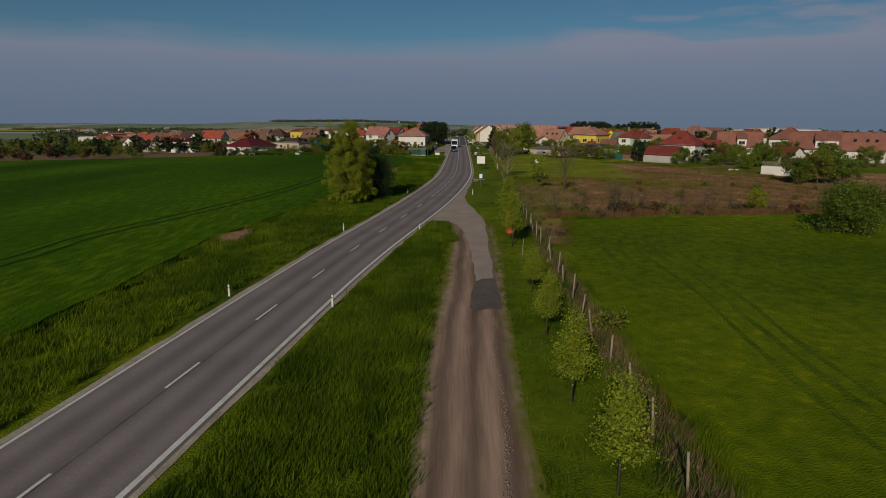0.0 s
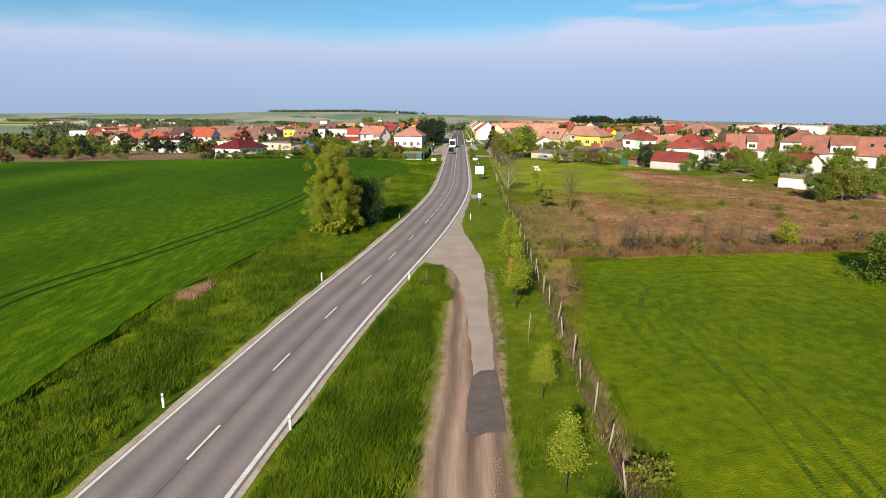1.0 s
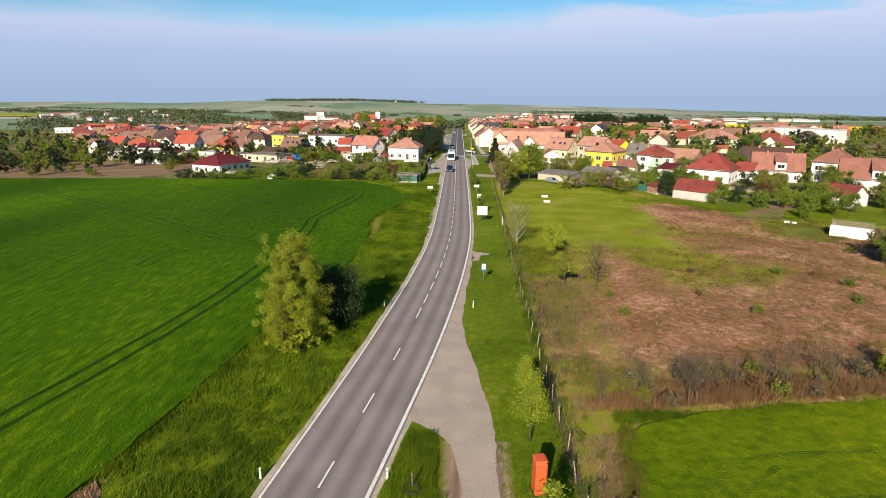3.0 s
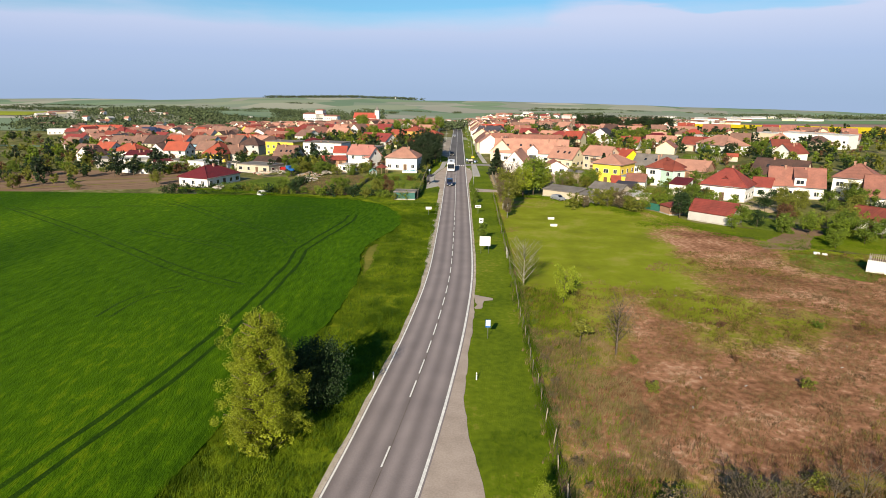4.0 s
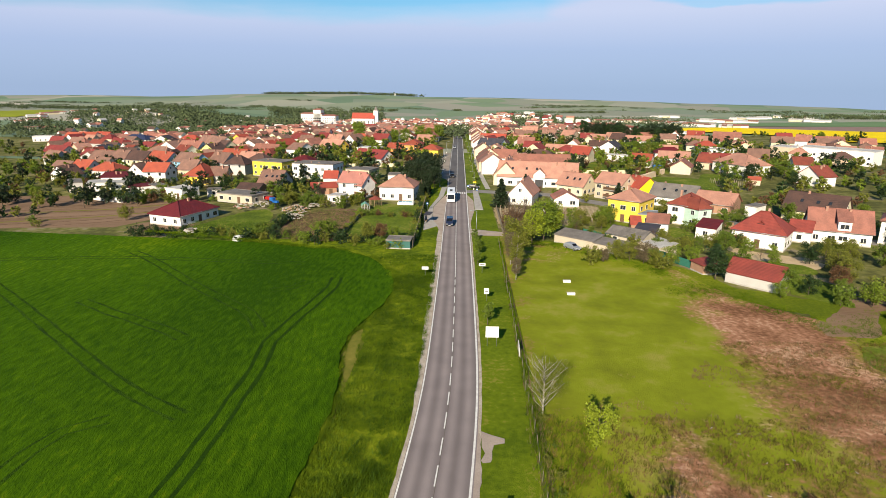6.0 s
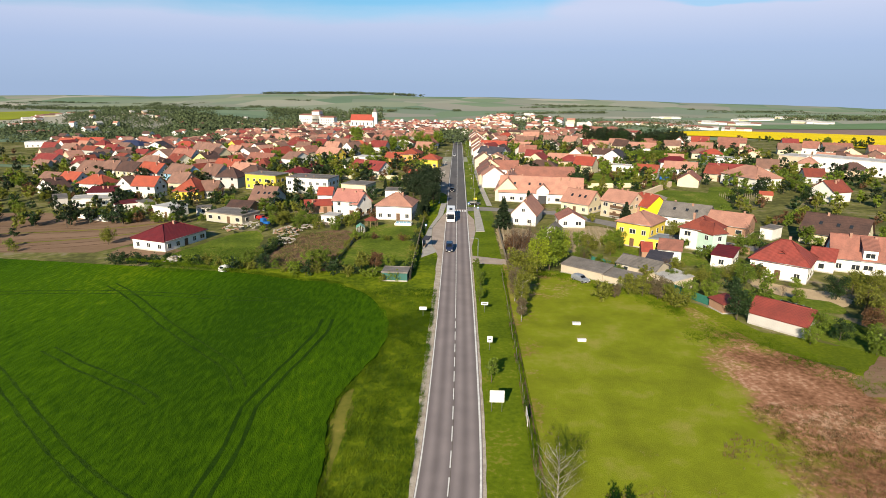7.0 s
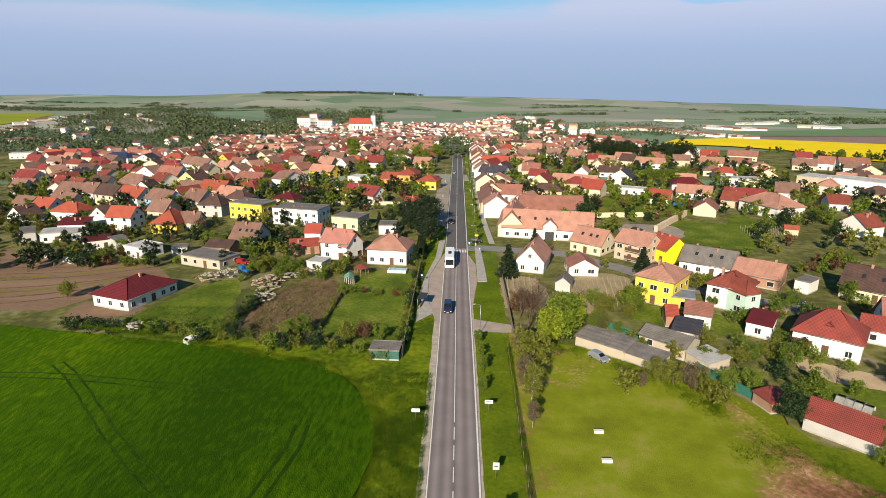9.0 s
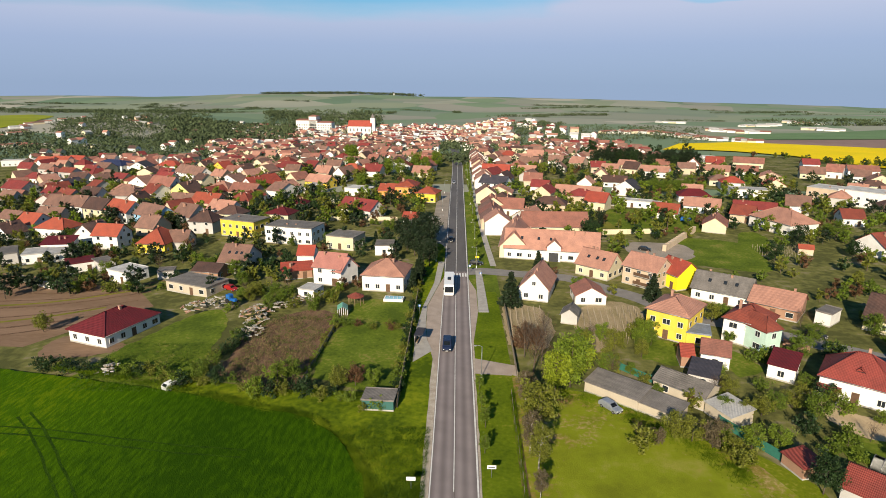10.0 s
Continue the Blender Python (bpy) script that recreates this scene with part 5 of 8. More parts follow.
house(112.6, 375.0, -23, 15.0, 9, 3.4, "gable", 3, "salmon", "white", 1, "white house with salmon roof beside the orange one")
house(119.0, 402.0, -10, 15.2, 10, 3.4, "hip", 3, "maroon", "white", 1, "white house with maroon hipped roof")
house(130.2, 339.3, -71, 19.7, 14, 4.6, "hip", 4.4, "salmon", "white", 1, "large white house with salmon hipped roof")
house(122.4, 355.8, -36, 8.7, 9, 3.6, "gable", 3.2, "redbrown", "beige", 1, "beige house with red-brown roof")
house(133.0, 368.5, -24, 17.0, 8, 3.6, "gable", 2.6, "crimson", "white", 1, "long wing with crimson roof")
house(164.3, 351.8, -12, 8.2, 9, 3.4, "gable", 3, "redbrown", "white", 1, "white house with red-brown roof")
house(153.5, 416.5, -8, 18.0, 9, 4.4, "flat", 0, "pale", "white", 1, "white rendered building with flat roof")
house(189.0, 466.1, -16, 13.9, 9, 4.4, "gabley", 3, "salmon", "beige", 1, "beige house with salmon gabled roof")
house(176.0, 436.0, -16, 11, 9, 4, "gabley", 3.2, "orange", "cream", 1, "cream house with orange-red gabled roof")
house(83.0, 387.0, -23, 29, 6.5, 3.2, "flat", 0, "pale", "white", 1, "long low white house with flat roof")
house(119.7, 304.5, -20, 4.4, 3.4, 2.2, "gable", 1.0, "orange", "beige", 0, "small garden hut with orange roof")
house(187.8, 407.0, -51, 14, 14, 7.0, "flat", 0, "pale", "beige", 1, "beige flat-roofed school wing")
house(203.6, 387.5, -51, 36, 14, 7.6, "flat", 0, "pale", "white", 1, "long white flat-roofed school")
house(257.4, 543.8, -14, 10.9, 9, 4, "gable", 3.4, "crimson", "white", 1, "house with crimson roof at field edge")
house(270.2, 506.5, -14, 18.2, 9, 4, "gable", 3, "salmonb", "white", 1, "white row house with faded red roof")
house(22.6, 406.6, -11, 13.5, 9, 3.6, "gabley", 3.2, "salmon", "cream", 1, "cream house with salmon gabled roof")
house(22.0, 429.4, -28, 14.8, 10, 5, "gable", 3.4, "slate", "white", 1, "white house with dark slate roof")
house(26.4, 490.7, -14, 17.7, 9, 4, "gable", 3.6, "red", "cream", 1, "long house with bright red roof")
house(45.3, 419.5, -20, 9.0, 9, 4.8, "gable", 2.8, "crimson", "white", 1, "white two-storey house with crimson roof")
house(62.6, 405.8, -22, 22.6, 10, 3.4, "gable", 3.4, "salmon", "cream", 1, "long cream farmhouse with salmon roof")
house(72.5, 433.9, -23, 8.6, 9, 4.4, "gabley", 3.4, "salmon", "white", 1, "white house with salmon gabled roof")
house(91.5, 419.3, -36, 13.9, 10, 3.8, "gabley", 4.4, "slate", "white", 1, "white house with dark slate gables")
house(89.0, 470.5, -14, 8.0, 9, 4.6, "gabley", 3.4, "salmon", "cream", 1, "cream house with salmon gabled roof")
house(102.6, 500.8, -27, 11.0, 9, 4.4, "gable", 3, "salmon", "cream", 1, "cream terraced house with salmon roof")
house(120.4, 525.6, -31, 11.0, 9, 4.4, "gable", 3, "salmon", "cream", 1, "cream terraced house with salmon roof")
house(129.6, 494.0, -33, 17.9, 9, 4, "gable", 3, "salmon", "white", 1, "white house with salmon roof")
house(189.8, 565.2, -27, 14.3, 9, 6.5, "flat", 0, "pale", "white", 1, "white cubic building with flat roof")
house(216.6, 550.8, -27, 20.1, 9, 4, "gable", 3.4, "salmonb", "cream", 1, "cream house with faded red roof")
house(172.0, 504.0, -23, 18.4, 9, 3.6, "gable", 3.2, "salmon", "cream", 1, "cream house with salmon roof")
house(192.0, 501.2, -22, 12.6, 9, 3.6, "gable", 3.2, "salmonb", "white", 1, "white house with faded red roof")
house(-148.9, 429.4, -24, 15.4, 11.1, 3.8, "gabley", 4.9, "dbrown", "paleyellow", 1, "pale yellow house with dark brown gabled roof")
house(-120.8, 391.7, -19, 15.0, 10.8, 3.7, "gable", 3.9, "orange", "beige", 1, "beige house with orange-red roof")
house(-178.5, 422.0, -7, 18.0, 12.5, 4.1, "hip", 4.5, "brown", "greyw", 1, "grey house with brown hipped roof")
house(-188.1, 459.6, -32, 21.6, 10.3, 4.8, "gabley", 4.6, "brown", "white", 1, "white house with brown gabled roof")
house(-170.8, 449.3, -23, 17.5, 10.2, 5.2, "gable", 4.5, "salmonb", "white", 1, "white terrace with faded red roof and dormers")
house(-179.0, 505.9, -38, 31.9, 10.3, 5.0, "gable", 4.6, "brown", "white", 1, "white terrace with brown roof")
house(-134.2, 460.3, -25, 18.2, 9.9, 4.2, "gabley", 4.2, "brown", "white", 1, "white house with brown gabled roof")
house(-112.3, 420.7, -21, 16.7, 10.7, 3.7, "gable", 4.1, "salmonb", "beige", 1, "beige house with faded red roof")
house(-111.7, 442.5, 64, 22.7, 10.7, 4.5, "gable", 4.5, "red", "white", 1, "white terrace with red roof")
house(-170.3, 536.5, -36, 14.5, 9.0, 4.5, "gabley", 4.1, "red", "yellow", 1, "yellow house with red roof")
house(-141.1, 501.4, -30, 14.5, 8.8, 4.4, "gabley", 4.0, "dbrown", "white", 1, "white house with dark brown gabled roof")
house(-128.8, 508.2, -31, 14.6, 8.7, 4.4, "gabley", 3.9, "brown", "cream", 1, "cream house with brown gabled roof")
house(-116.7, 522.5, -21, 21.9, 10.8, 4.3, "hip", 3.9, "crimson", "white", 1, "white house with crimson hipped roof")
house(-78.8, 449.5, -28, 16.2, 9.4, 3.8, "gable", 3.5, "salmon", "yellow", 1, "yellow house with salmon roof")
house(-68.5, 498.2, -18, 15.0, 10.3, 3.7, "hip", 4.3, "orange", "yellow", 1, "yellow house with orange hipped roof")
house(-264.7, 457.6, -22, 18.1, 12.2, 5.4, "gable", 3.9, "crimson", "greyw", 1, "grey house with crimson roof")
house(-336.5, 587.1, -10, 15.2, 10.8, 5.3, "gable", 3.6, "orange", "cream", 1, "cream row house with orange roof")
house(-326.0, 591.0, -10, 15.3, 10.8, 5.3, "gable", 3.6, "orange", "white", 1, "white row house with orange roof")
house(-315.7, 594.9, -12, 14.4, 10.7, 5.3, "gable", 3.6, "red", "cream", 1, "cream row house with red roof")
house(-367.3, 596.3, 23, 23.7, 9.5, 4.8, "flat", 0.0, "pale", "white", 1, "long white flat-roofed row")
house(-274.5, 575.9, -11, 27.0, 16.8, 4.8, "hip", 3.6, "navy", "white", 1, "hall with dark blue sheet roof")
house(-243.8, 560.7, -9, 14.6, 10.7, 4.5, "gabley", 3.6, "slate", "white", 1, "white house with slate roof")
house(-221.6, 560.8, -8, 17.0, 10.5, 4.4, "hip", 3.5, "red", "white", 1, "white house with red roof")
house(-243.7, 473.3, -22, 14.8, 10.8, 4.3, "gabley", 3.6, "slate", "white", 1, "white house with slate gabled roof")
house(-17.3, 343.8, -16, 6.4, 6, 3, "gable", 2, "red", "white", 1, "small kiosk with red roof")
house(75.7, 208.9, -38, 11.5, 10, 4.0, "hip", 4.3, "brightred", "white", 2, "large white house with tall bright red hipped roof")
house(87.7, 213.5, -36, 5.0, 6, 3, "gable", 2.2, "brightred", "white", 1, "white connecting wing with red tile roof")
house(96.9, 214.2, -24, 13.3, 10, 3.6, "gable", 4.4, "salmonb", "white", 2, "white double house with faded red roof")
house(105.7, 238.2, -44, 15.0, 11, 3.4, "gable", 4.4, "dbrown", "cream", 2, "cream bungalow with large dark brown roof")
house(109.6, 192.7, -30, 13.0, 10, 4, "gable", 4.6, "salmonb", "white", 2, "white row house with raised bay and faded red roof")
house(121.1, 186.4, -41, 11.0, 10, 3.8, "gable", 4.6, "salmonb", "white", 2, "white row house with red-brown tile roof")
house(89.6, 170.6, -60, 7.0, 7, 2.6, "gable", 2.2, "redbrown", "white", 1, "low white cottage with red-brown roof")
house(112.3, 211.5, -38, 10.4, 10, 6, "hip", 3.6, "salmonb", "white", 2, "white two-storey house with faded red hipped roof")
house(52.5, 185.5, -76, 4.1, 3.5, 2, "shed", 0.5, "brightred", "brickw", 0, "small red-roofed annex beside the barn")
house(59.5, 177.6, -46.7, 9.6, 6, 2.3, "gable", 2.2, "brightred", "greyw", 0, "long pale barn with red tile roof")


SPOTS = [(o.location.x, o.location.y) for o in scene.objects if o.get("category") in ("house", "shed")]
WORDS = {"white": "white", "cream": "cream", "beige": "beige", "yellow": "yellow", "greyw": "grey", "salmon": "salmon", "salmonb": "faded red", "brown": "brown", "crimson": "crimson", "red": "red", "dbrown": "dark brown", "redbrown": "red-brown"}
rg = random.Random(40)
made = 0
while made < 185:
    x, y = rg.uniform(-362.8, 330.1), rg.uniform(335, 590)
    if -14 < x < 19 or -78 < x < -10 and y < 470 or x > 60 and rg.random() < 0.25 or abs(x) > 0.68 * (y - 60) or (x > 190 and y > 500) or any(abs(x - a) < 14 and abs(y - b) < 12 for a, b in SPOTS):
        made += 0.02
        continue
    wc, rc = rg.choice(("white", "white", "white", "cream", "beige", "cream", "greyw")), rg.choice(("salmon", "salmon", "salmonb", "salmonb", "brown", "brown", "crimson", "red", "dbrown") if x > 0 else ("salmonb", "salmonb", "brown", "brown", "crimson", "redbrown", "redbrown", "dbrown", "dbrown", "salmon"))
    shape = rg.choice(("gable", "gable", "gabley", "hip"))
    plot = (x, y, (-16 if rg.random() < 0.6 else 60) + rg.uniform(-9, 9), rg.uniform(9, 14), rg.uniform(8, 10), rg.uniform(3.2, 5), shape, rg.uniform(2.8, 4), rc, wc, 3,
          "%s rendered house with %s tile roof" % (WORDS[wc], WORDS[rc]))
    if not (60 < x < 220 and y < 500 and int(x * 7) % 5 < 3):      # open gardens round the school
        house(*plot)
    SPOTS.append((x, y))
    made += 1
for k in range(30):
    y = 330 + k * 9.2
    if any(abs(15 - a) < 9 and abs(y - b) < 9 for a, b in SPOTS):
        continue
    wc, rc = rg.choice(("white", "cream", "white", "beige")), rg.choice(("salmon", "salmon", "salmonb", "brown"))
    house(16 + rg.uniform(-1, 1), y, 90, 9.0, 9.5, rg.uniform(4, 5.6), "gable", 3.4, rc, wc, 3, "%s street house with %s tile roof" % (WORDS[wc], WORDS[rc]))

# ---- trees ----


def tree_meshes(key, seed, tall, crown_from, wide, leaves, size, shape="oval", clumps=26, limbs=9, trunk=0.035, lean=0.0, clump=(0.22, 0.46), lift=0.55, twigs=0):
    """Trunk with limbs, and a crown of many small leaves in uneven clumps on their ends."""
    rg = random.Random(seed)
    bm = bmesh.new()
    r = max(0.04, tall * trunk * 0.5)
    sway = Vector((rg.uniform(-1, 1), rg.uniform(-1, 1), 0)) * tall * (0.03 + lean)
    spine = [Vector((0, 0, -0.15)) + sway * (k / 5) ** 1.6 + Vector((0, 0, (tall * 0.93 + 0.15) * k / 5)) for k in range(6)]
    tube(bm, spine, [r * (1.25 - 1.1 * k / 5) for k in range(6)], 7)
    tips = []
    for i in range(limbs):
        u = crown_from + (0.92 - crown_from) * (i + rg.random() * 0.7) / limbs
        p = spine[0].lerp(spine[-1], u)
        ang = i * 2.4 + rg.uniform(-0.4, 0.4)
        t = (u - crown_from) / (1 - crown_from)
        if shape == "oval":
            reach = wide * math.sqrt(max(0.05, 1 - (2 * t - 0.85) ** 2 / 1.4))
        elif shape == "cone2":
            reach = wide * (1.1 - 0.8 * t) * (0.8 if t < 0.08 else 1)
        elif shape == "cone":
            reach = wide * (1.02 - t)
        else:
            reach = wide * math.sqrt(max(0.05, 1 - (1.6 * t - 0.6) ** 2))
        reach *= rg.uniform(0.7, 1.1)
        d = Vector((math.cos(ang), math.sin(ang), 0))
        q = p + d * reach * 0.55 + Vector((0, 0, reach * lift * 0.55))
        e = p + d * reach * 0.92 + Vector((0, 0, reach * lift if shape != "cone" else reach * 0.1))
        tube(bm, [p, q, e], [r * 0.42, r * 0.25, r * 0.08], 5)
        for k in range(twigs):
            f = p.lerp(q, 0.5).lerp(e, (k + 0.5) / twigs)
            tw = f + Vector((rg.gauss(0, 0.5), rg.gauss(0, 0.5), rg.uniform(0.3, 0.9))) * reach * 0.4
            tube(bm, [f, tw], [r * 0.11, r * 0.04], 4)
            tips.append((tw, 0.3))
        tips += [(e, 0.3), (q, 0.25), (q.lerp(e, 0.5), 0.3)]
    mesh_t = bpy.data.meshes.new(key + "_trunk")
    bm.to_mesh(mesh_t)
    bm.free()
    tips.append((spine[-1], 0.3))
    quads = []
    pick = [tips[k % len(tips)] for k in range(clumps)]
    for e, rr in pick:
        c = e + Vector((rg.gauss(0, 0.16), rg.gauss(0, 0.16), rg.gauss(0, 0.13))) * wide
        leaf_quads(rg, c, wide * rg.uniform(*clump), max(4, int(leaves / clumps * rg.uniform(0.5, 1.5))), size, quads)
    return mesh_t, quads_mesh(key + "_crown", quads, key[:2] in ("fr", "ft", "bi") or key[:5] in ("round", "shrub") or key[:4] == "tall")


def conifer_meshes(key, seed, tall, wide, tiers, per, size):
    rg = random.Random(seed)
    bm = bmesh.new()
    tube(bm, [(0, 0, -0.1), (0, 0, tall * 0.97)], [tall * 0.022, 0.02], 7)
    mesh_t = bpy.data.meshes.new(key + "_trunk")
    bm.to_mesh(mesh_t)
    bm.free()
    quads = []
    for k in range(tiers):
        u = k / tiers
        z, reach = tall * (0.06 + 0.93 * u), wide * (1.03 - u) ** 0.85
        for i in range(max(5, int(per * (1.1 - u)))):
            ang = i * 2.4 + k * 0.7 + rg.uniform(-0.3, 0.3)
            rr = reach * rg.uniform(0.75, 1.12)
            d = Vector((math.cos(ang), math.sin(ang), 0))
            for f in (0.35, 0.62, 0.88):
                c = Vector((0, 0, z - rr * 0.22 * f)) + d * rr * f
                leaf_quads(rg, c, rr * 0.16, 3, size, quads)
    return mesh_t, quads_mesh(key + "_crown", quads)


def lime_meshes(key, seed, tall, wide, leaves, size, top=1.0):
    """Young lime: straight stem, level branches in tiers that shorten to the tip, small leaves in flat sprays along them."""
    rg = random.Random(seed)
    bm = bmesh.new()
    tube(bm, [(0, 0, -0.1), (0.03, 0.02, tall * 0.5), (0, 0, tall * 0.97)], [0.055, 0.045, 0.01], 7)
    quads = []
    sprays = []
    for k in range(46):
        u = (k + rg.random()) / 46
        z = tall * (0.33 + 0.66 * u)
        reach = wide * (min(1, 0.45 + 3.2 * u) * (1 - u) ** 0.8 * top + 0.10) * rg.uniform(0.72, 1.22)
        ang = k * 2.4 + rg.uniform(-0.4, 0.4)
        d = Vector((math.cos(ang), math.sin(ang), rg.uniform(0.05, 0.4)))
        p = Vector((0, 0, z - reach * 0.15))
        tube(bm, [p, p + d * reach * 0.6, p + d * reach + Vector((0, 0, -0.1 * reach))], [0.016, 0.01, 0.004], 4)
        sprays += [(p + d * reach * f, 0.13 + 0.12 * f, reach) for f in (0.3, 0.5, 0.68, 0.84, 1.0)]
    total = sum(s[2] for s in sprays)
    for c, r, w in sprays:
        for _ in range(int(leaves * w / total)):
            q = c + Vector((rg.gauss(0, r), rg.gauss(0, r), rg.gauss(0, r * 0.42)))
            leaf_quads(rg, q, 0.02, 1, size, quads)
    mesh_t = bpy.data.meshes.new(key + "_trunk")
    bm.to_mesh(mesh_t)
    bm.free()
    return mesh_t, quads_mesh(key + "_crown", quads)


TREES = {
    "avenue": [lime_meshes("avenue%d" % k, 11 + k, 4.3, 0.86, 6000, 0.088, (1.0, 0.85, 0.95)[k]) for k in range(3)],
    "street": [tree_meshes("street%d" % k, 14 + k, 4.1, 0.34, 0.95, 1300, 0.25, "oval", 50, 11, 0.03) for k in range(2)],
    "dense": [tree_meshes("dense0", 19, 4.7, 0.04, 3.0, 22000, 0.17, "ball", 170, 34)],
    "young": [tree_meshes("young%d" % k, 31 + k, 3.4, 0.4, 0.95, 900, 0.26, "oval", 22, 9) for k in range(2)],
    "big": [tree_meshes("big%d" % k, 41 + k, 12.1, 0.05, 3.25, 90000, 0.14, "cone2", 330, 64, 0.045, 0.015, (0.1, 0.25)) for k in range(1)],
    "round": [tree_meshes("round%d" % k, 51 + k, 6.0, 0.2, 2.5, 2600, 0.44, "ball", 44, 12) for k in range(4)],
    "tall": [tree_meshes("tall%d" % k, 61 + k, 11.0, 0.22, 3.6, 3500, 0.66, "oval", 60, 16) for k in range(3)],
    "shrub": [tree_meshes("shrub%d" % k, 71 + k, 2.4, 0.02, 1.5, 580, 0.42, "ball", 26, 9, 0.02) for k in range(4)],
    "birch": [tree_meshes("birch%d" % k, 81 + k, 8.0, 0.1, 2.9, 6000, 0.14, "oval", 190, 26, 0.03, 0.04, (0.12, 0.26), 1.05, 6) for k in range(2)],
    "aspen": [tree_meshes("aspen%d" % k, 121 + k, 8.2, 0.3, 1.7, 5000, 0.2, "oval", 60, 18, 0.03, 0.02) for k in range(2)],
    "bare": [tree_meshes("bare%d" % k, 91 + k, 3.9, 0.2, 1.2, 500, 0.09, "ball", 80, 18, 0.03, 0.02, (0.2, 0.4), 1.4, 5) for k in range(2)],
    "fround": [tree_meshes("fround%d" % k, 151 + k, 5.6, 0.2, 2.5, 225, 1.38, "ball", 22, 5) for k in range(4)],
    "ftall": [tree_meshes("ftall%d" % k, 161 + k, 9.5, 0.2, 3.0, 280, 1.68, "oval", 26, 6) for k in range(3)],
    "conifer": [conifer_meshes("conifer%d" % k, 101 + k, 9.0, 2.3, 22, 13, 0.62) for k in range(3)],
}
BARK = {"birch": "bark_birch", "aspen": "bark_birch"}
LABELS = {"avenue": ("tree", "young roadside lime tree with fresh green leaves"), "street": ("tree", "young street tree with fresh leaves"), "dense": ("tree", "broad dense leafy tree"), "young": ("tree", "small young tree with fresh leaves"), "big": ("tree", "large leafy tree standing at the field edge"),
          "round": ("tree", "round leafy garden tree"), "tall": ("tree", "tall leafy tree among houses"), "shrub": ("bush", "dense leafy garden shrub"), "birch": ("tree", "slender birch with thin new leaves"),
          "aspen": ("tree", "tall pale-barked tree with thin olive leaves"),
          "bare": ("tree", "nearly bare branching small tree"), "conifer": ("conifer", "dark evergreen conifer beside houses")}
COUNT = {}
ISLAND = {}


def tree(kind, x, y, size=1.0, leaf="leaf_mid", turn=None, variant=None, label="", squash=1.0):
    k = COUNT[kind] = COUNT.get(kind, 0) + 1
    v = (k if variant is None else variant) % len(TREES[kind])
    cat, lab = LABELS[kind]
    colour = {"leaf_fresh": "fresh green ", "leaf_lime": "bright ", "leaf_olive": "olive green ", "leaf_rust": "rusty brown ", "leaf_bare": "pale brown ", "leaf_purple": "purple ", "leaf_dark": "dark green "}.get(leaf, "")
    ob = thing("conifer" if kind == "conifer" else "bush" if kind == "shrub" else "tree", pose(x, y, height(x, y), 0, 0, (k * 77) % 360 if turn is None else turn), label or colour + lab, cat, "trees and bushes")
    ob.scale = (size * squash, size * squash, size)
    wood = TREES[kind][v][0]
    if not wood.materials:
        wood.materials.append(MATS[BARK.get(kind, "bark")])
    link_mesh("trunk", wood, [], ob)
    key = (kind, v, leaf)
    if key not in ISLAND:
        m = TREES[kind][v][1].copy()
        m.materials.clear()
        m.materials.append(MATS[leaf])
        ISLAND[key] = m
    link_mesh("crown", ISLAND[key], [], ob)
    return ob


# trees along the track and the meadow
for k, (x, y, s) in enumerate(((6.5, 23.4, 0.97), (6.15, 29.4, 0.95), (6.25, 37.4, 0.84), (6.4, 45.5, 0.75), (6.35, 60.6, 1.2), (6.8, 72.2, 1.25), (7.1, 78.5, 0.85))):
    tree("avenue", x, y, s, "leaf_lime", variant=k)
for x, y, s in ((6.1, 155, 0.95), (5.6, 188.3, 0.8), (6.0, 195.5, 0.95), (5.6, 201, 0.85), (5.4, 208, 0.8)):
    tree("street", x, y, s, "leaf_mid")
for k in range(19):
    tree("street", 8.0 - 0.001 * k, 292 + k * 13.5, 0.95 + 0.2 * (k % 3), "leaf_fresh")
tree("big", -13.8, 87.6, 1.0, "leaf_poplar", label="large leafy poplar-like tree at the field edge")
for x, y, s in ((-13.0, 86.3, 1.0), (-14.9, 86.9, 0.95), (-12.3, 88.6, 1.1), (-15.2, 88.9, 0.9), (-13.9, 85.6, 0.7)):
    tree("shrub", x, y, s, "leaf_poplar", label="low leafy shoots round the large tree's foot")
# dark leaf colour here stands in for the large tree's shade
tree("dense", -11.0, 93.6, 1.15, "leaf_dark", squash=0.74, label="lower leafy tree beside the large tree")
tree("dense", 41.5, 67.5, 1.0, "leaf_mid", label="dense leafy tree standing in the crop")
tree("shrub", 9.7, 37.8, 0.55, "leaf_olive", label="pale olive bush by the old fence")
stake = thing("tree_stake", pose(6.5, 53.2, 0, 2, 1, 0), "thin wooden stake standing in the grass strip", "stake")
bm = bmesh.new()
tube(bm, [Vector((0, 0, -0.1)), Vector((0, 0, 1.0)), Vector((0.02, 0, 2.2))], [0.035, 0.032, 0.026], 7)
part("pole", bm, "post_pale", stake)
tree("birch", 11.2, 128.4, 0.9, "leaf_olive", label="almost bare birch with white trunk")
tree("round", 15.9, 121.7, 0.82, "leaf_lime", squash=0.72, label="bright green tree on rough grass")
tree("young", 15.3, 107.6, 1.0, "leaf_olive")
tree("bare", 18.8, 105.4, 1.75, "leaf_bare")
tree("aspen", 12.8, 178, 0.6, "leaf_bare")
tree("aspen", 13.4, 184.5, 1.0, "leaf_olive", label="tall birch with white trunk by the meadow")
tree("aspen", 12.6, 188.5, 0.9, "leaf_bare")
tree("tall", 14.3, 194, 0.8, "leaf_olive")
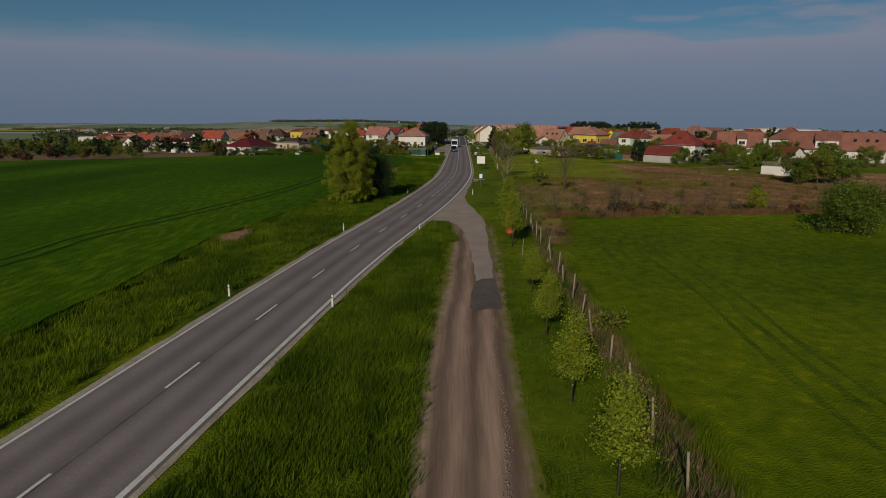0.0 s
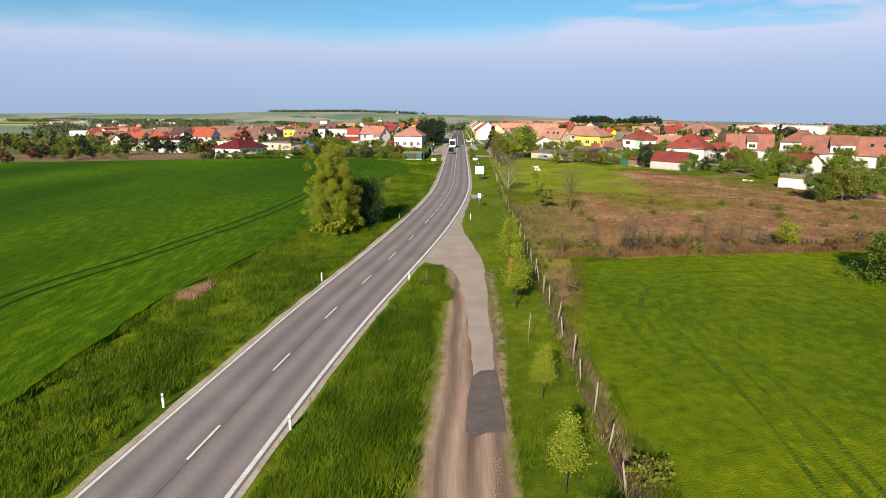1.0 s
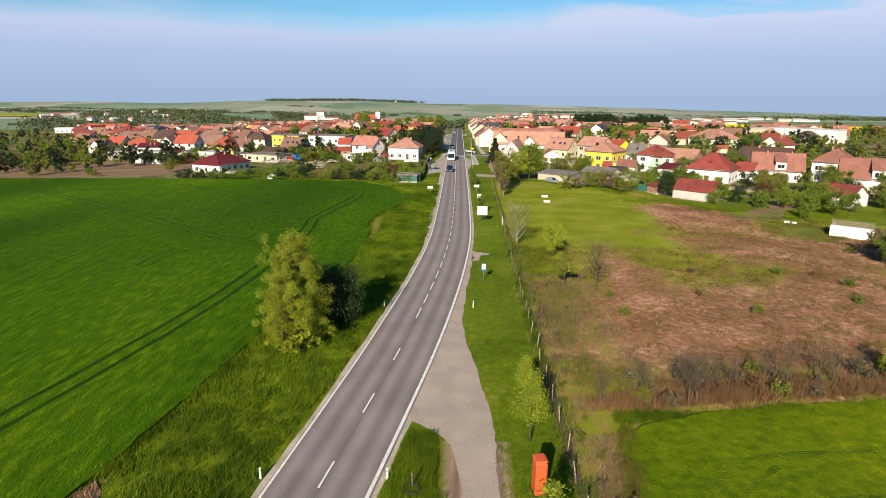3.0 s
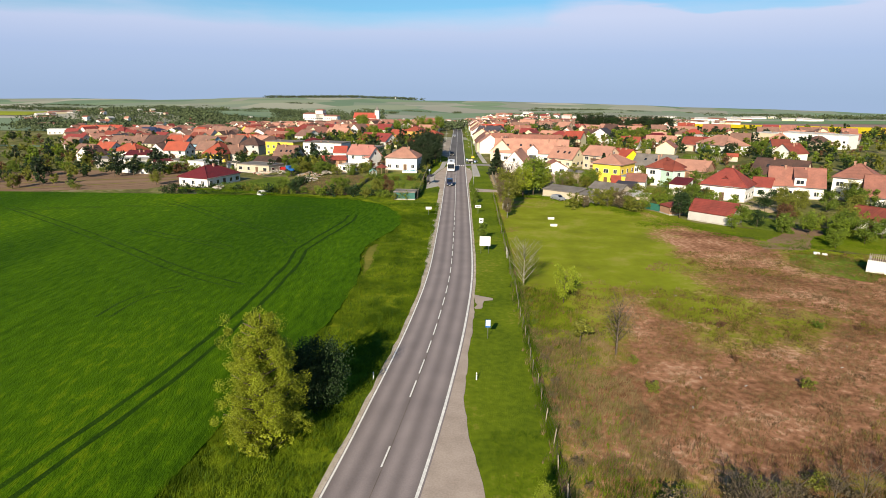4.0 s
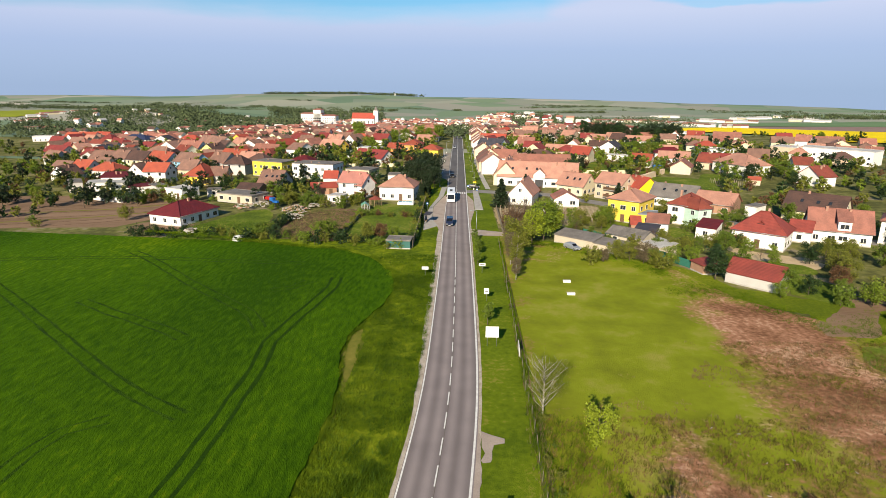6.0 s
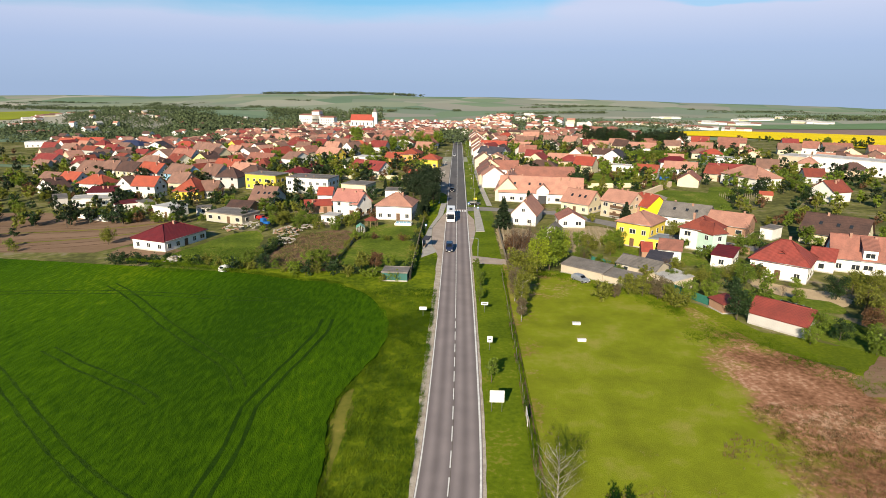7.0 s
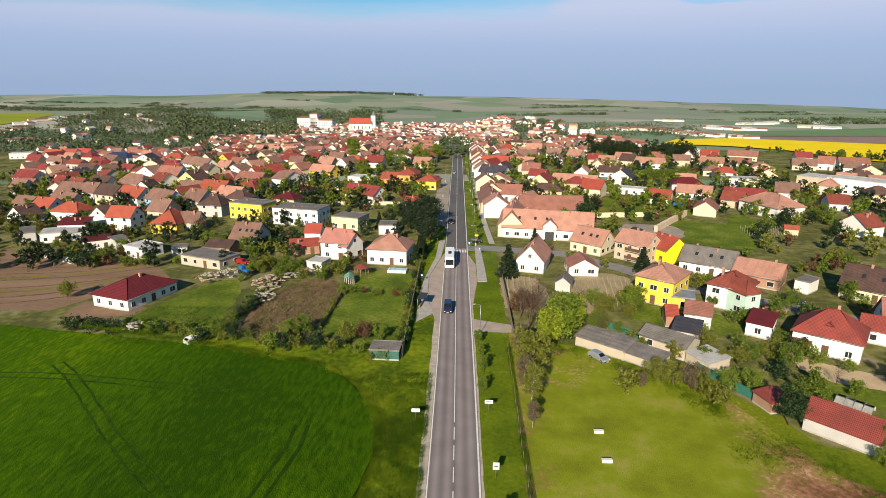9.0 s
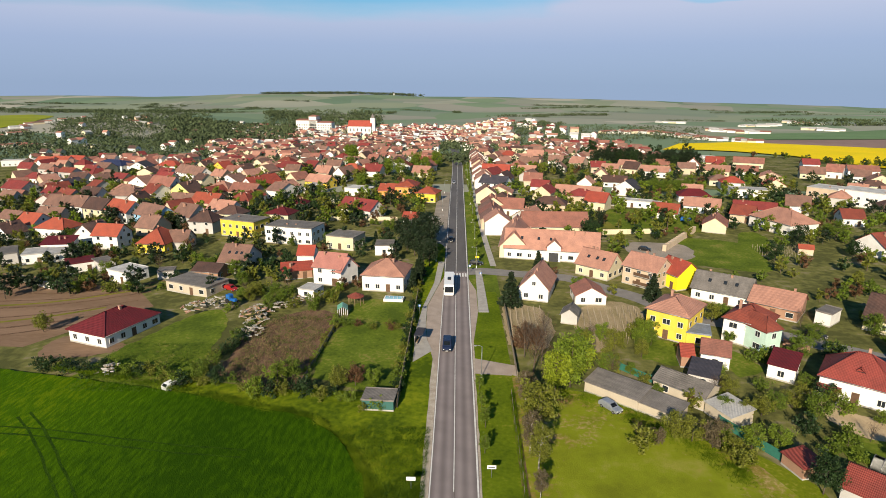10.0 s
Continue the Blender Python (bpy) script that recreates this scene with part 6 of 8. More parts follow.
tree("aspen", 13.2, 201, 0.95, "leaf_bare")
tree("tall", 22.6, 209.5, 0.95, "leaf_fresh")
tree("tall", 19.4, 207, 0.75, "leaf_lime")
tree("tall", 25.0, 213.5, 0.72, "leaf_lime")
tree("bare", 16.4, 215, 2.3, "leaf_rust")
tree("bare", 18.6, 219, 2.2, "leaf_rust")
tree("bare", 15.4, 222, 2.0, "leaf_rust")
tree("bare", 16.5, 226, 1.7, "leaf_rust")
tree("bare", 20.5, 232, 1.7, "leaf_rust")
tree("conifer", 15.0, 252, 1.05, "leaf_conifer", squash=1.35)
tree("conifer", 25.9, 281.6, 0.75, "leaf_conifer", squash=1.2)
tree("conifer", 53.2, 257.5, 0.85, "leaf_conifer", squash=1.3)
for x, y, s in ((14.8, 226, 1.1), (16.6, 229, 1.2), (18.4, 227.5, 1.0), (15.6, 232, 1.1), (19.5, 231.5, 1.0), (17.4, 235, 0.9)):
    tree("shrub", x, y, s, "leaf_rust", label="rusty brown thicket beside the vineyard")
tree("conifer", 27.5, 272, 0.62, "leaf_conifer")
tree("conifer", 51.5, 248, 0.75, "leaf_conifer")
for k, (x, y, s) in enumerate(((-7.6, 286, 0.75), (-9.8, 292, 0.85), (-13, 297, 0.85), (-8.6, 301, 0.9), (-11.5, 308, 0.95), (-15.5, 310, 0.9), (-8.2, 315, 0.9), (-12, 318, 0.95), (-16, 303, 0.8))):
    tree("tall", x, y, s, "leaf_conifer", label="dark bushy pine beside the street")
for x, y, s in ((-27, 305, 0.75), (-9.8, 276, 0.9), (-10.2, 268, 0.85), (-11.2, 262, 0.7), (-17, 315, 1.0), (-10, 322, 1.1)):
    tree("conifer", x, y, s, "leaf_conifer")
for x, y in ((49.2, 318), (50.6, 321)):
    tree("round", x, y, 1.25, "leaf_dark")
HOUSE_SPOTS = [(o.location.x, o.location.y) for o in scene.objects if o.get("category") in ("house", "shed")]


def free(x, y, gap):
    if -8.5 < x < 12 and y < 640:
        return False
    if 75 < x < 105 and 284 < y < 322:
        return False
    return all(abs(x - hx) > gap or abs(y - hy) > gap for hx, hy in HOUSE_SPOTS)


JOINED = {}


def joined_tree(kind, x, y, size, leaf):
    """Adds a tree to the one mesh of far garden trees."""
    k = COUNT[kind] = COUNT.get(kind, 0) + 1
    wood, crown = TREES[kind][k % len(TREES[kind])]
    m = np.array(pose(x, y, height(x, y), 0, 0, (k * 77) % 360) @ Matrix.Diagonal((size, size, size, 1)))
    for mesh, mt in ((wood, "bark"), (crown, leaf)):
        co = np.empty(len(mesh.vertices) * 3)
        mesh.vertices.foreach_get("co", co)
        JOINED.setdefault(mt, []).append((co.reshape(-1, 3) @ m[:3, :3].T + m[:3, 3], [tuple(p.vertices) for p in mesh.polygons]))


def scatter(count, seed, region, kinds, gap=6.0, plant=None):
    """Garden trees and bushes in a region, kept off the houses."""
    rg = random.Random(seed)
    made = tries = 0
    while made < count and tries < count * 30:
        tries += 1
        x, y = rg.uniform(*region[:2]), rg.uniform(*region[2:])
        if not free(x, y, gap):
            continue
        kind, leaf, s0, s1 = rg.choice(kinds)
        (plant or tree)(kind, x, y, rg.uniform(s0, s1), leaf)
        made += 1


GARDEN = [("round", "leaf_mid", 0.5, 0.9), ("round", "leaf_fresh", 0.45, 0.8), ("shrub", "leaf_olive", 0.8, 1.5), ("shrub", "leaf_mid", 0.8, 1.5), ("round", "leaf_olive", 0.5, 0.85), ("shrub", "leaf_dark", 0.9, 1.4),
          ("bare", "leaf_rust", 0.8, 1.3), ("shrub", "leaf_fresh", 0.7, 1.2), ("round", "leaf_mid", 0.4, 0.7)]
TOWN = [("fround", "leaf_mid", 0.6, 1.1), ("ftall", "leaf_fresh", 0.5, 0.8), ("fround", "leaf_olive", 0.6, 1.1), ("ftall", "leaf_olive", 0.5, 0.85), ("ftall", "leaf_conifer", 0.6, 0.9), ("fround", "leaf_dark", 0.6, 1.1), ("fround", "leaf_mid", 0.5, 1.0), ("fround", "leaf_rust", 0.5, 0.8)]
# thicket along the crop's far edge
rg = random.Random(3)
for k in range(34):
    x = -86 + k * 2.2
    tree("shrub", x + rg.uniform(-0.8, 0.8), 197.5 - 0.235 * x + rg.uniform(-1.2, 2.5), rg.uniform(0.6, 1.25), rg.choice(("leaf_olive", "leaf_mid", "leaf_fresh", "leaf_dark")))
for x, y, s, lf in ((-32.7, 208.6, 0.75, "leaf_fresh"), (-30.6, 211.0, 0.7, "leaf_mid"), (-21, 207.5, 0.75, "leaf_olive"), (-18, 209, 0.7, "leaf_rust"), (-14.5, 209, 0.55, "leaf_fresh"), (-44.5, 209.3, 0.6, "leaf_dark"), (-48.7, 210.6, 0.7, "leaf_mid"), (-70.2, 215.7, 0.5, "leaf_dark")):
    tree("round", x, y, s, lf)
for k in range(15):
    tree("shrub", -28.2 + rg.uniform(-0.4, 0.4), 209 + k * 2.4, rg.uniform(0.35, 0.6), rg.choice(("leaf_olive", "leaf_mid", "leaf_fresh")))
for k in range(16):
    tree("shrub", -49.5 + 0.18 * k + rg.uniform(-1.2, 1.2), 210 + k * 2.1, rg.uniform(0.5, 1.0), rg.choice(("leaf_dark", "leaf_mid", "leaf_olive", "leaf_fresh")))
for k in range(14):
    tree("shrub", -25 + rg.uniform(-3, 14), 236.5 + rg.uniform(-1, 1.5), rg.uniform(0.4, 0.8), rg.choice(("leaf_mid", "leaf_rust", "leaf_olive")))
scatter(22, 21, (-58, -30, 246, 262), GARDEN, 5)
for k in range(24):
    tree("shrub", -9.9 + rg.uniform(-0.5, 0.4), 205 + k * 2.6, rg.uniform(0.5, 0.9), rg.choice(("leaf_dark", "leaf_mid", "leaf_olive")))
scatter(24, 22, (-112, -58, 264, 288), GARDEN, 5)
scatter(60, 23, (-200, -20, 276, 345), GARDEN, 5.5)
scatter(7, 24, (-200, -98, 226, 240), [("shrub", "leaf_olive", 0.8, 1.6), ("shrub", "leaf_mid", 0.8, 1.6), ("round", "leaf_olive", 0.5, 0.9), ("shrub", "leaf_rust", 0.8, 1.4)], 3)
scatter(24, 34, (-290, -130, 232, 262), [("fround", "leaf_rust", 0.5, 1.0), ("fround", "leaf_dark", 0.5, 1.0), ("fround", "leaf_olive", 0.5, 0.9)], 5, joined_tree)
scatter(300, 35, (-210, -18, 262, 400), [("fround", "leaf_dark", 0.5, 1.0), ("fround", "leaf_olive", 0.45, 0.9), ("fround", "leaf_dark", 0.5, 0.9), ("fround", "leaf_rust", 0.4, 0.8), ("ftall", "leaf_conifer", 0.5, 0.85)], 4.6, joined_tree)
scatter(46, 25, (28, 70, 186, 232), GARDEN, 4.5)
scatter(60, 26, (60, 150, 165, 245), GARDEN, 6)
scatter(110, 27, (30, 190, 255, 345), [(k, l, a * 0.85, b * 0.85) for k, l, a, b in TOWN], 6, joined_tree)
scatter(340, 28, (14, 190, 335, 540), TOWN, 5.5, joined_tree)
scatter(430, 29, (-240, -14, 345, 540), TOWN, 5.5, joined_tree)
scatter(220, 30, (-420, -150, 280, 540), TOWN, 6, joined_tree)
scatter(230, 32, (160, 380, 200, 480), TOWN, 6, joined_tree)
rgr = random.Random(77)
for k in range(14):
    joined_tree("ftall" if k % 2 else "fround", rgr.choice((130, 195)) + rgr.uniform(-22, 22), 632 + rgr.uniform(-10, 14), rgr.uniform(0.9, 1.3), "leaf_dark")
for k in range(70):
    u = k / 70
    joined_tree("fround", 262 + 260 * u + rgr.uniform(-6, 6), 640 - 190 * u ** 0.7 + rgr.uniform(-26, 4), rgr.uniform(0.6, 1.0), rgr.choice(("leaf_dark", "leaf_mid", "leaf_olive", "leaf_rust")))
for k in range(34):
    u = k / 34
    joined_tree("ftall" if k % 3 else "fround", 300 + 190 * u + rgr.uniform(-8, 8), 600 - 150 * u ** 0.6 + rgr.uniform(-22, 14), rgr.uniform(0.6, 0.95), rgr.choice(("leaf_dark", "leaf_mid", "leaf_olive")))
for k in range(26):
    x, y = ((118, 548) if k % 2 else (155, 538))
    tree("tall", x + ((k * 37) % 31 - 15) * 1.15, y + (k * 53) % 17 - 8, 0.95 + 0.06 * (k * 5 % 6), "leaf_conifer" if k % 3 else "leaf_dark", label="large dark pine in a grove")
for k in range(9):
    tree("tall", 101 + 2.7 * k, 421 + (k * 7) % 5, 0.62 + 0.05 * (k % 3), "leaf_mid", label="broad green hedge tree between the houses")
for x, y, s, lf in ((126, 319, 1.15, "leaf_dark"), (142, 324, 1.2, "leaf_mid"), (104, 294, 1.0, "leaf_dark"), (133, 300, 1.0, "leaf_dark"), (152, 318, 1.0, "leaf_mid"), (56, 336, 1.3, "leaf_conifer")):
    tree("round", x, y, s, lf)
for x, y, s in ((-81.2, 578.7, 1.2), (-87.8, 591.2, 1.2), (-72.6, 514.8, 1.0), (-44.6, 497.0, 0.9), (-36.3, 488.9, 1.0), (-20, 500, 1.0), (-28, 520, 1.1), (-14, 530, 1.1), (-53.0, 436.4, 0.8), (-104.6, 422.4, 0.8), (-95.2, 387.6, 0.75), (-36.3, 382.0, 0.6)):
    tree("tall", x, y, s, "leaf_fresh")
# weeds and low bushes on the waste ground's rim
for k in range(70):
    u = rg.random()
    x = 14 + 75 * u
    tree("shrub", x, 76.5 + 0.165 * (x - 14) + rg.uniform(0, 5), rg.uniform(0.3, 0.62), rg.choice(("leaf_olive", "leaf_rust", "leaf_bare", "leaf_bare")))
for x, y, s in ((19.9, 77.8, 1.0), (20.6, 78.0, 1.15), (20.3, 80.3, 0.9), (24.3, 80.7, 0.8), (29.4, 81.3, 0.95), (12.9, 77.3, 0.8), (16.8, 78.7, 0.85), (33.6, 81.9, 0.8), (32.7, 82.3, 0.9), (36, 82.5, 0.75), (27.6, 81.5, 0.8), (22.6, 79.8, 0.85)):
    tree("bare", x, y, s, "leaf_bare", label="slim bare sapling between crop and waste ground")
tree("round", 39.3, 82.8, 0.5, "leaf_poplar", label="yellow-green bush at the crop's edge")
for k in range(26):
    tree("shrub", 10.5 + rg.uniform(-0.3, 1.4), 62 + k * 2.6, rg.uniform(0.18, 0.36), rg.choice(("leaf_olive", "leaf_bare", "leaf_mid")))
for x, y, s, lf in ((50.8, 199.4, 0.6, "leaf_olive"), (54, 200.5, 0.65, "leaf_olive"), (57, 201.8, 0.6, "leaf_mid"), (60.7, 203.3, 0.6, "leaf_olive"), (47.5, 201, 0.55, "leaf_mid"), (63.2, 173.7, 0.75, "leaf_mid"), (66, 171.5, 0.6, "leaf_dark"),
                    (77.9, 192, 0.8, "leaf_dark"), (83.4, 195.7, 0.85, "leaf_olive"), (87, 193.6, 0.8, "leaf_olive"), (72, 171.9, 0.5, "leaf_mid"), (80, 186, 0.8, "leaf_olive"), (92, 190, 0.9, "leaf_mid"), (97, 187, 0.8, "leaf_olive"),
                    (101.8, 191, 0.9, "leaf_mid"), (107, 205, 0.9, "leaf_olive"), (98, 180, 0.75, "leaf_dark"), (84, 168, 0.6, "leaf_mid"), (104, 176, 0.9, "leaf_olive"), (110, 186, 0.9, "leaf_mid"), (73, 198, 0.45, "leaf_fresh"), (69, 205, 0.5, "leaf_olive")):
    tree("round", x, y, s, lf)
for x, y, s, lf in ((64.5, 119, 0.8, "leaf_mid"), (68.5, 119.5, 0.95, "leaf_olive"), (72.5, 120.5, 0.9, "leaf_mid"), (70, 124, 0.9, "leaf_olive"), (66, 123, 0.75, "leaf_bare"), (76, 122, 0.8, "leaf_mid")):
    tree("round", x, y, s, lf, label="dense bush at the edge of the waste ground")
for x, y, s, lf in ((79, 163, 0.9, "leaf_mid"), (82, 166, 0.95, "leaf_olive"), (76, 160, 0.75, "leaf_fresh"), (80, 158, 0.8, "leaf_mid"), (84, 171, 0.85, "leaf_olive"), (74, 176, 0.75, "leaf_rust"), (78, 180, 0.8, "leaf_olive"),
                    (72, 154, 0.6, "leaf_fresh"), (86, 162, 0.7, "leaf_mid"), (96, 165, 0.8, "leaf_fresh"), (104, 160, 0.9, "leaf_olive"), (92, 152, 0.8, "leaf_mid")):
    tree("round", x, y, s, lf)
for k in range(15):
    tree("shrub", 31 + k * 1.02, 221.5 + k * 1.42, 0.5 + 0.06 * (k % 4), "leaf_olive", label="clipped olive green hedge bush along the vineyard")
for x, y, s, lf in ((33.2, 191.5, 0.5, "leaf_bare"), (36.5, 193.6, 0.75, "leaf_olive"), (39.0, 192.4, 0.7, "leaf_olive"), (41.6, 190.8, 0.75, "leaf_bare"), (43.6, 188.5, 0.6, "leaf_olive"), (44.6, 193.2, 0.5, "leaf_olive")):
    tree("round", x, y, s, lf, label="olive green bush before the old sheds")
tree("tall", 52.6, 180.2, 0.55, "leaf_dark", label="dense dark tree beside the long barn")
scatter(14, 33, (13, 70, 92, 127), [("shrub", "leaf_olive", 0.25, 0.5), ("shrub", "leaf_mid", 0.25, 0.5), ("shrub", "leaf_rust", 0.2, 0.45)], 4)

verts, faces, mats = [], [], []
for k, (mt, parts_of) in enumerate(JOINED.items()):
    for co, polys in parts_of:
        o = len(verts)
        verts.extend(map(tuple, co))
        faces.extend(tuple(i + o for i in f) for f in polys)
        mats.extend([k] * len(polys))
mesh = bpy.data.meshes.new("village_trees")
mesh.from_pydata(verts, [], faces)
for mt in JOINED:
    mesh.materials.append(MATS[mt])
mesh.polygons.foreach_set("material_index", mats)
tagged(new("village_trees", mesh), "mixed garden trees among the farther houses", "trees", kind="stuff")

# ---- the far town, woods and hedges ----
rg = random.Random(8)


def far_house(verts, faces, mats, x, y, turn, L, D, h, rise, wall, roof):
    m = pose(x, y, height(x, y) - 0.2, 0, 0, turn)
    k, a, b = len(verts), L / 2, D / 2
    for p in ((-a, -b, 0), (a, -b, 0), (a, b, 0), (-a, b, 0), (-a, -b, h), (a, -b, h), (a, b, h), (-a, b, h), (-a, 0, h + rise), (a, 0, h + rise)):
        verts.append(tuple(m @ Vector(p)))
    for f, s in (((0, 1, 5, 4), wall), ((2, 3, 7, 6), wall), ((1, 2, 6, 9, 5), wall), ((3, 0, 4, 8, 7), wall)):
        faces.append(tuple(k + i for i in f))
        mats.append(s)
    k2 = len(verts)
    o, dz = 0.4, rise / b * 0.4
    for p in ((-a - o, -b - o, h - dz + 0.1), (a + o, -b - o, h - dz + 0.1), (a + o, 0, h + rise + 0.1), (-a - o, 0, h + rise + 0.1), (a + o, b + o, h - dz + 0.1), (-a - o, b + o, h - dz + 0.1)):
        verts.append(tuple(m @ Vector(p)))
    for f in ((0, 1, 2, 3), (3, 2, 4, 5)):
        faces.append(tuple(k2 + i for i in f))
        mats.append(roof)


def stuff_mesh(name, verts, faces, mats, slots, label, category):
    mesh = bpy.data.meshes.new(name)
    mesh.from_pydata(verts, [], faces)
    for s in slots:
        mesh.materials.append(MATS[s])
    mesh.polygons.foreach_set("material_index", mats)
    return tagged(new(name, mesh), label, category, kind="stuff")


SLOTS = ["wall_white", "wall_cream", "wall_beige", "wall_yellow", "roof_salmon", "roof_salmonb", "roof_red", "roof_brown", "roof_crimson", "roof_pale", "roof_dbrown"]
verts, faces, mats = [], [], []
for k in range(3700):
    y = 560 + 1000 * rg.random() ** 1.15
    x = y * rg.uniform(-0.60, 0.52)
    u = x / y
    if abs(x - 1) < 14 and y < 660 or abs(x + 3 + max(0, y - 690) * 0.07) < 13 and y < 900 or (x > 170 and y > 530) or (u < -0.34 and y > 640 and rg.random() < 0.9) or (u > 0.08 and y > 760 and rg.random() < 0.8) or (u < -0.4 and rg.random() < 0.5):
        continue
    if not free(x, y, 10) or abs(x + 306) < 52 and 1280 < y < 1420 or abs(x + 184) < 36 and 1180 < y < 1275:
        continue
    street = (-16, 66)[rg.random() < 0.45] + rg.uniform(-9, 9)
    far_house(verts, faces, mats, x, y, street, rg.uniform(6.5, 12), rg.uniform(6, 8), rg.uniform(3.2, 5.8) + (2.4 if y > 800 else 0.4), rg.uniform(1.6, 3.0), rg.choice((0, 0, 0, 0, 1, 1, 2)), rg.choice((4, 4, 5, 5, 7, 9, 9, 8, 10) if y > 800 else (4, 5, 5, 5, 7, 7, 8, 10)))
stuff_mesh("far_houses", verts, faces, mats, SLOTS, "far town of pale houses with red tile roofs", "houses")
# large pale sheds on the far edge
verts, faces, mats = [], [], []
for line, count, long, roofs in (
        ([(210, 948), (268, 989), (297, 907), (304, 851), (344, 795)], 70, (6, 14), (4, 5, 5, 7, 9)),
        ([(396, 1060), (410, 1010), (435, 985)], 26, (8, 20), (9, 9, 5)),
        ([(514, 1200), (596, 1238)], 9, (14, 26), (9, 9)),
        ([(573, 1106), (599, 1058)], 7, (14, 26), (9, 9)),
        ([(721, 1459), (710, 1310)], 16, (8, 14), (5, 7, 9)),
        ([(447, 1465), (469, 1352)], 4, (14, 24), (9,)),
        ([(-580, 853), (-694, 1055), (-744, 1198), (-805, 1346)], 16, (8, 20), (9, 4, 7)),
        ([(-805, 1346), (-714, 1320), (-577, 1207)], 12, (16, 34), (9, 5, 9)),
        ([(-515, 775), (-469, 771)], 8, (8, 16), (5, 7, 9)),
        ([(-433, 783), (-418, 785)], 4, (8, 16), (9,)),
        ([(-277, 867), (-235, 828), (-203, 841)], 12, (10, 22), (5, 4, 9)),
):
    for k in range(count):
        f = (k + rg.random()) / count * (len(line) - 1)
        (xa, ya), (xb, yb) = line[int(f)], line[min(len(line) - 1, int(f) + 1)]
        f -= int(f)
        x, y = xa + (xb - xa) * f + rg.uniform(-9, 9), ya + (yb - ya) * f + rg.uniform(-16, 16)
        far_house(verts, faces, mats, x, y, math.degrees(math.atan2(yb - ya, xb - xa)) * 0.5 + rg.uniform(-12, 12), rg.uniform(*long), rg.uniform(6, 9), rg.uniform(2.4, 3.8), 1.6, rg.choice((0, 0, 0, 1)), rg.choice(roofs))
stuff_mesh("far_halls", verts, faces, mats, SLOTS, "pale industrial halls on the far side of town", "halls")


def castle():
    """White palace over the town."""
    x, y = -306, 1390
    c = thing("castle", pose(x, y, height(x, y), 0, 0, -8) @ Matrix.Scale(1.04, 4), "large white palace on a rise over the town", "castle")
    for a, b, z, lab in ((-36, 10, 23, ""), (10, 40, 19, ""), (-8, 8, 31, "")):
        bm = bmesh.new()
        box(bm, a, b, -10, 10, 0, z)
        part("wing", bm, "wall_white", c)
        bm = bmesh.new()
        slab(bm, [(a - 1, -11, z), (b + 1, -11, z), (b - 4, 0, z + 2.6), (a + 4, 0, z + 2.6)], 0.4)
        slab(bm, [(b + 1, 11, z), (a - 1, 11, z), (a + 4, 0, z + 2.6), (b - 4, 0, z + 2.6)], 0.4)
        slab(bm, [(b + 1, -11, z), (b + 1, 11, z), (b - 4, 0, z + 2.6)], 0.4)
        slab(bm, [(a - 1, 11, z), (a - 1, -11, z), (a + 4, 0, z + 2.6)], 0.4)
        part("roof", bm, "roof_salmonb", c)
        for k in range(int((b - a) / 5)):
            for st in range(3):
                w = link_mesh("window", cached("castle_window", lambda bm: box(bm, -0.9, 0.9, -0.12, 0, -1.4, 1.4)), "glass_dark", c)
                w.matrix_basis = pose(a + 3 + k * 5, -10, 3.5 + st * 5)


castle()


def church():
    x, y = -184, 1250
    c = thing("church", pose(x, y, height(x, y), 0, 0, -6) @ Matrix.Scale(0.92, 4), "white church with red roof and small tower", "church")
    bm = bmesh.new()
    box(bm, -24, 24, -9, 9, 0, 17)
    part("nave", bm, "wall_white", c)
    bm = bmesh.new()
    for s in (-1, 1):
        q = [(-25, s * 10, 16.6), (25, s * 10, 16.6), (25, 0, 28), (-25, 0, 28)]
        slab(bm, q if s < 0 else q[::-1], 0.4)
    part("roof", bm, "roof_red", c)
    bm = bmesh.new()
    box(bm, 22, 31, -4.5, 4.5, 0, 33)
    part("tower", bm, "wall_white", c)
    bm = bmesh.new()
    bmesh.ops.create_cone(bm, cap_ends=True, segments=8, radius1=5.5, radius2=0.3, depth=9, matrix=pose(26.5, 0, 37.5))
    part("spire", bm, "roof_greyroof", c)
    for k in range(6):
        w = link_mesh("window", cached("church_window", lambda bm: box(bm, -1, 1, -0.12, 0, -3, 3)), "glass_dark", c)
        w.matrix_basis = pose(-20 + k * 8, -9, 9)


church()
bm = bmesh.new()
tube(bm, [(0, 0, 0), (0, 0, 17)], [5, 4.4], 14)
part("tank", bm, "wall_white", thing("water_tower", pose(-404, 3960, height(-404, 3960) - 3), "pale round tower on the hilltop", "tower"))

# woods of many small crowns
quads = []


def wood(count, pick, tall, spread):
    made = 0
    while made < count:
        x, y = pick()
        made += 1
        z, s = height(x, y), tall * rg.uniform(0.6, 1.15)
        for _ in range(11):
            leaf_quads(rg, (x + rg.gauss(0, spread), y + rg.gauss(0, spread), z + s * rg.uniform(0.15, 0.85)), s * 0.28, 4, s * 0.46, quads)


def far_pick(xa, xb, ya, yb):
    def go():
        y = rg.uniform(ya, yb)
        return rg.uniform(xa, xb) * y, y
    return go


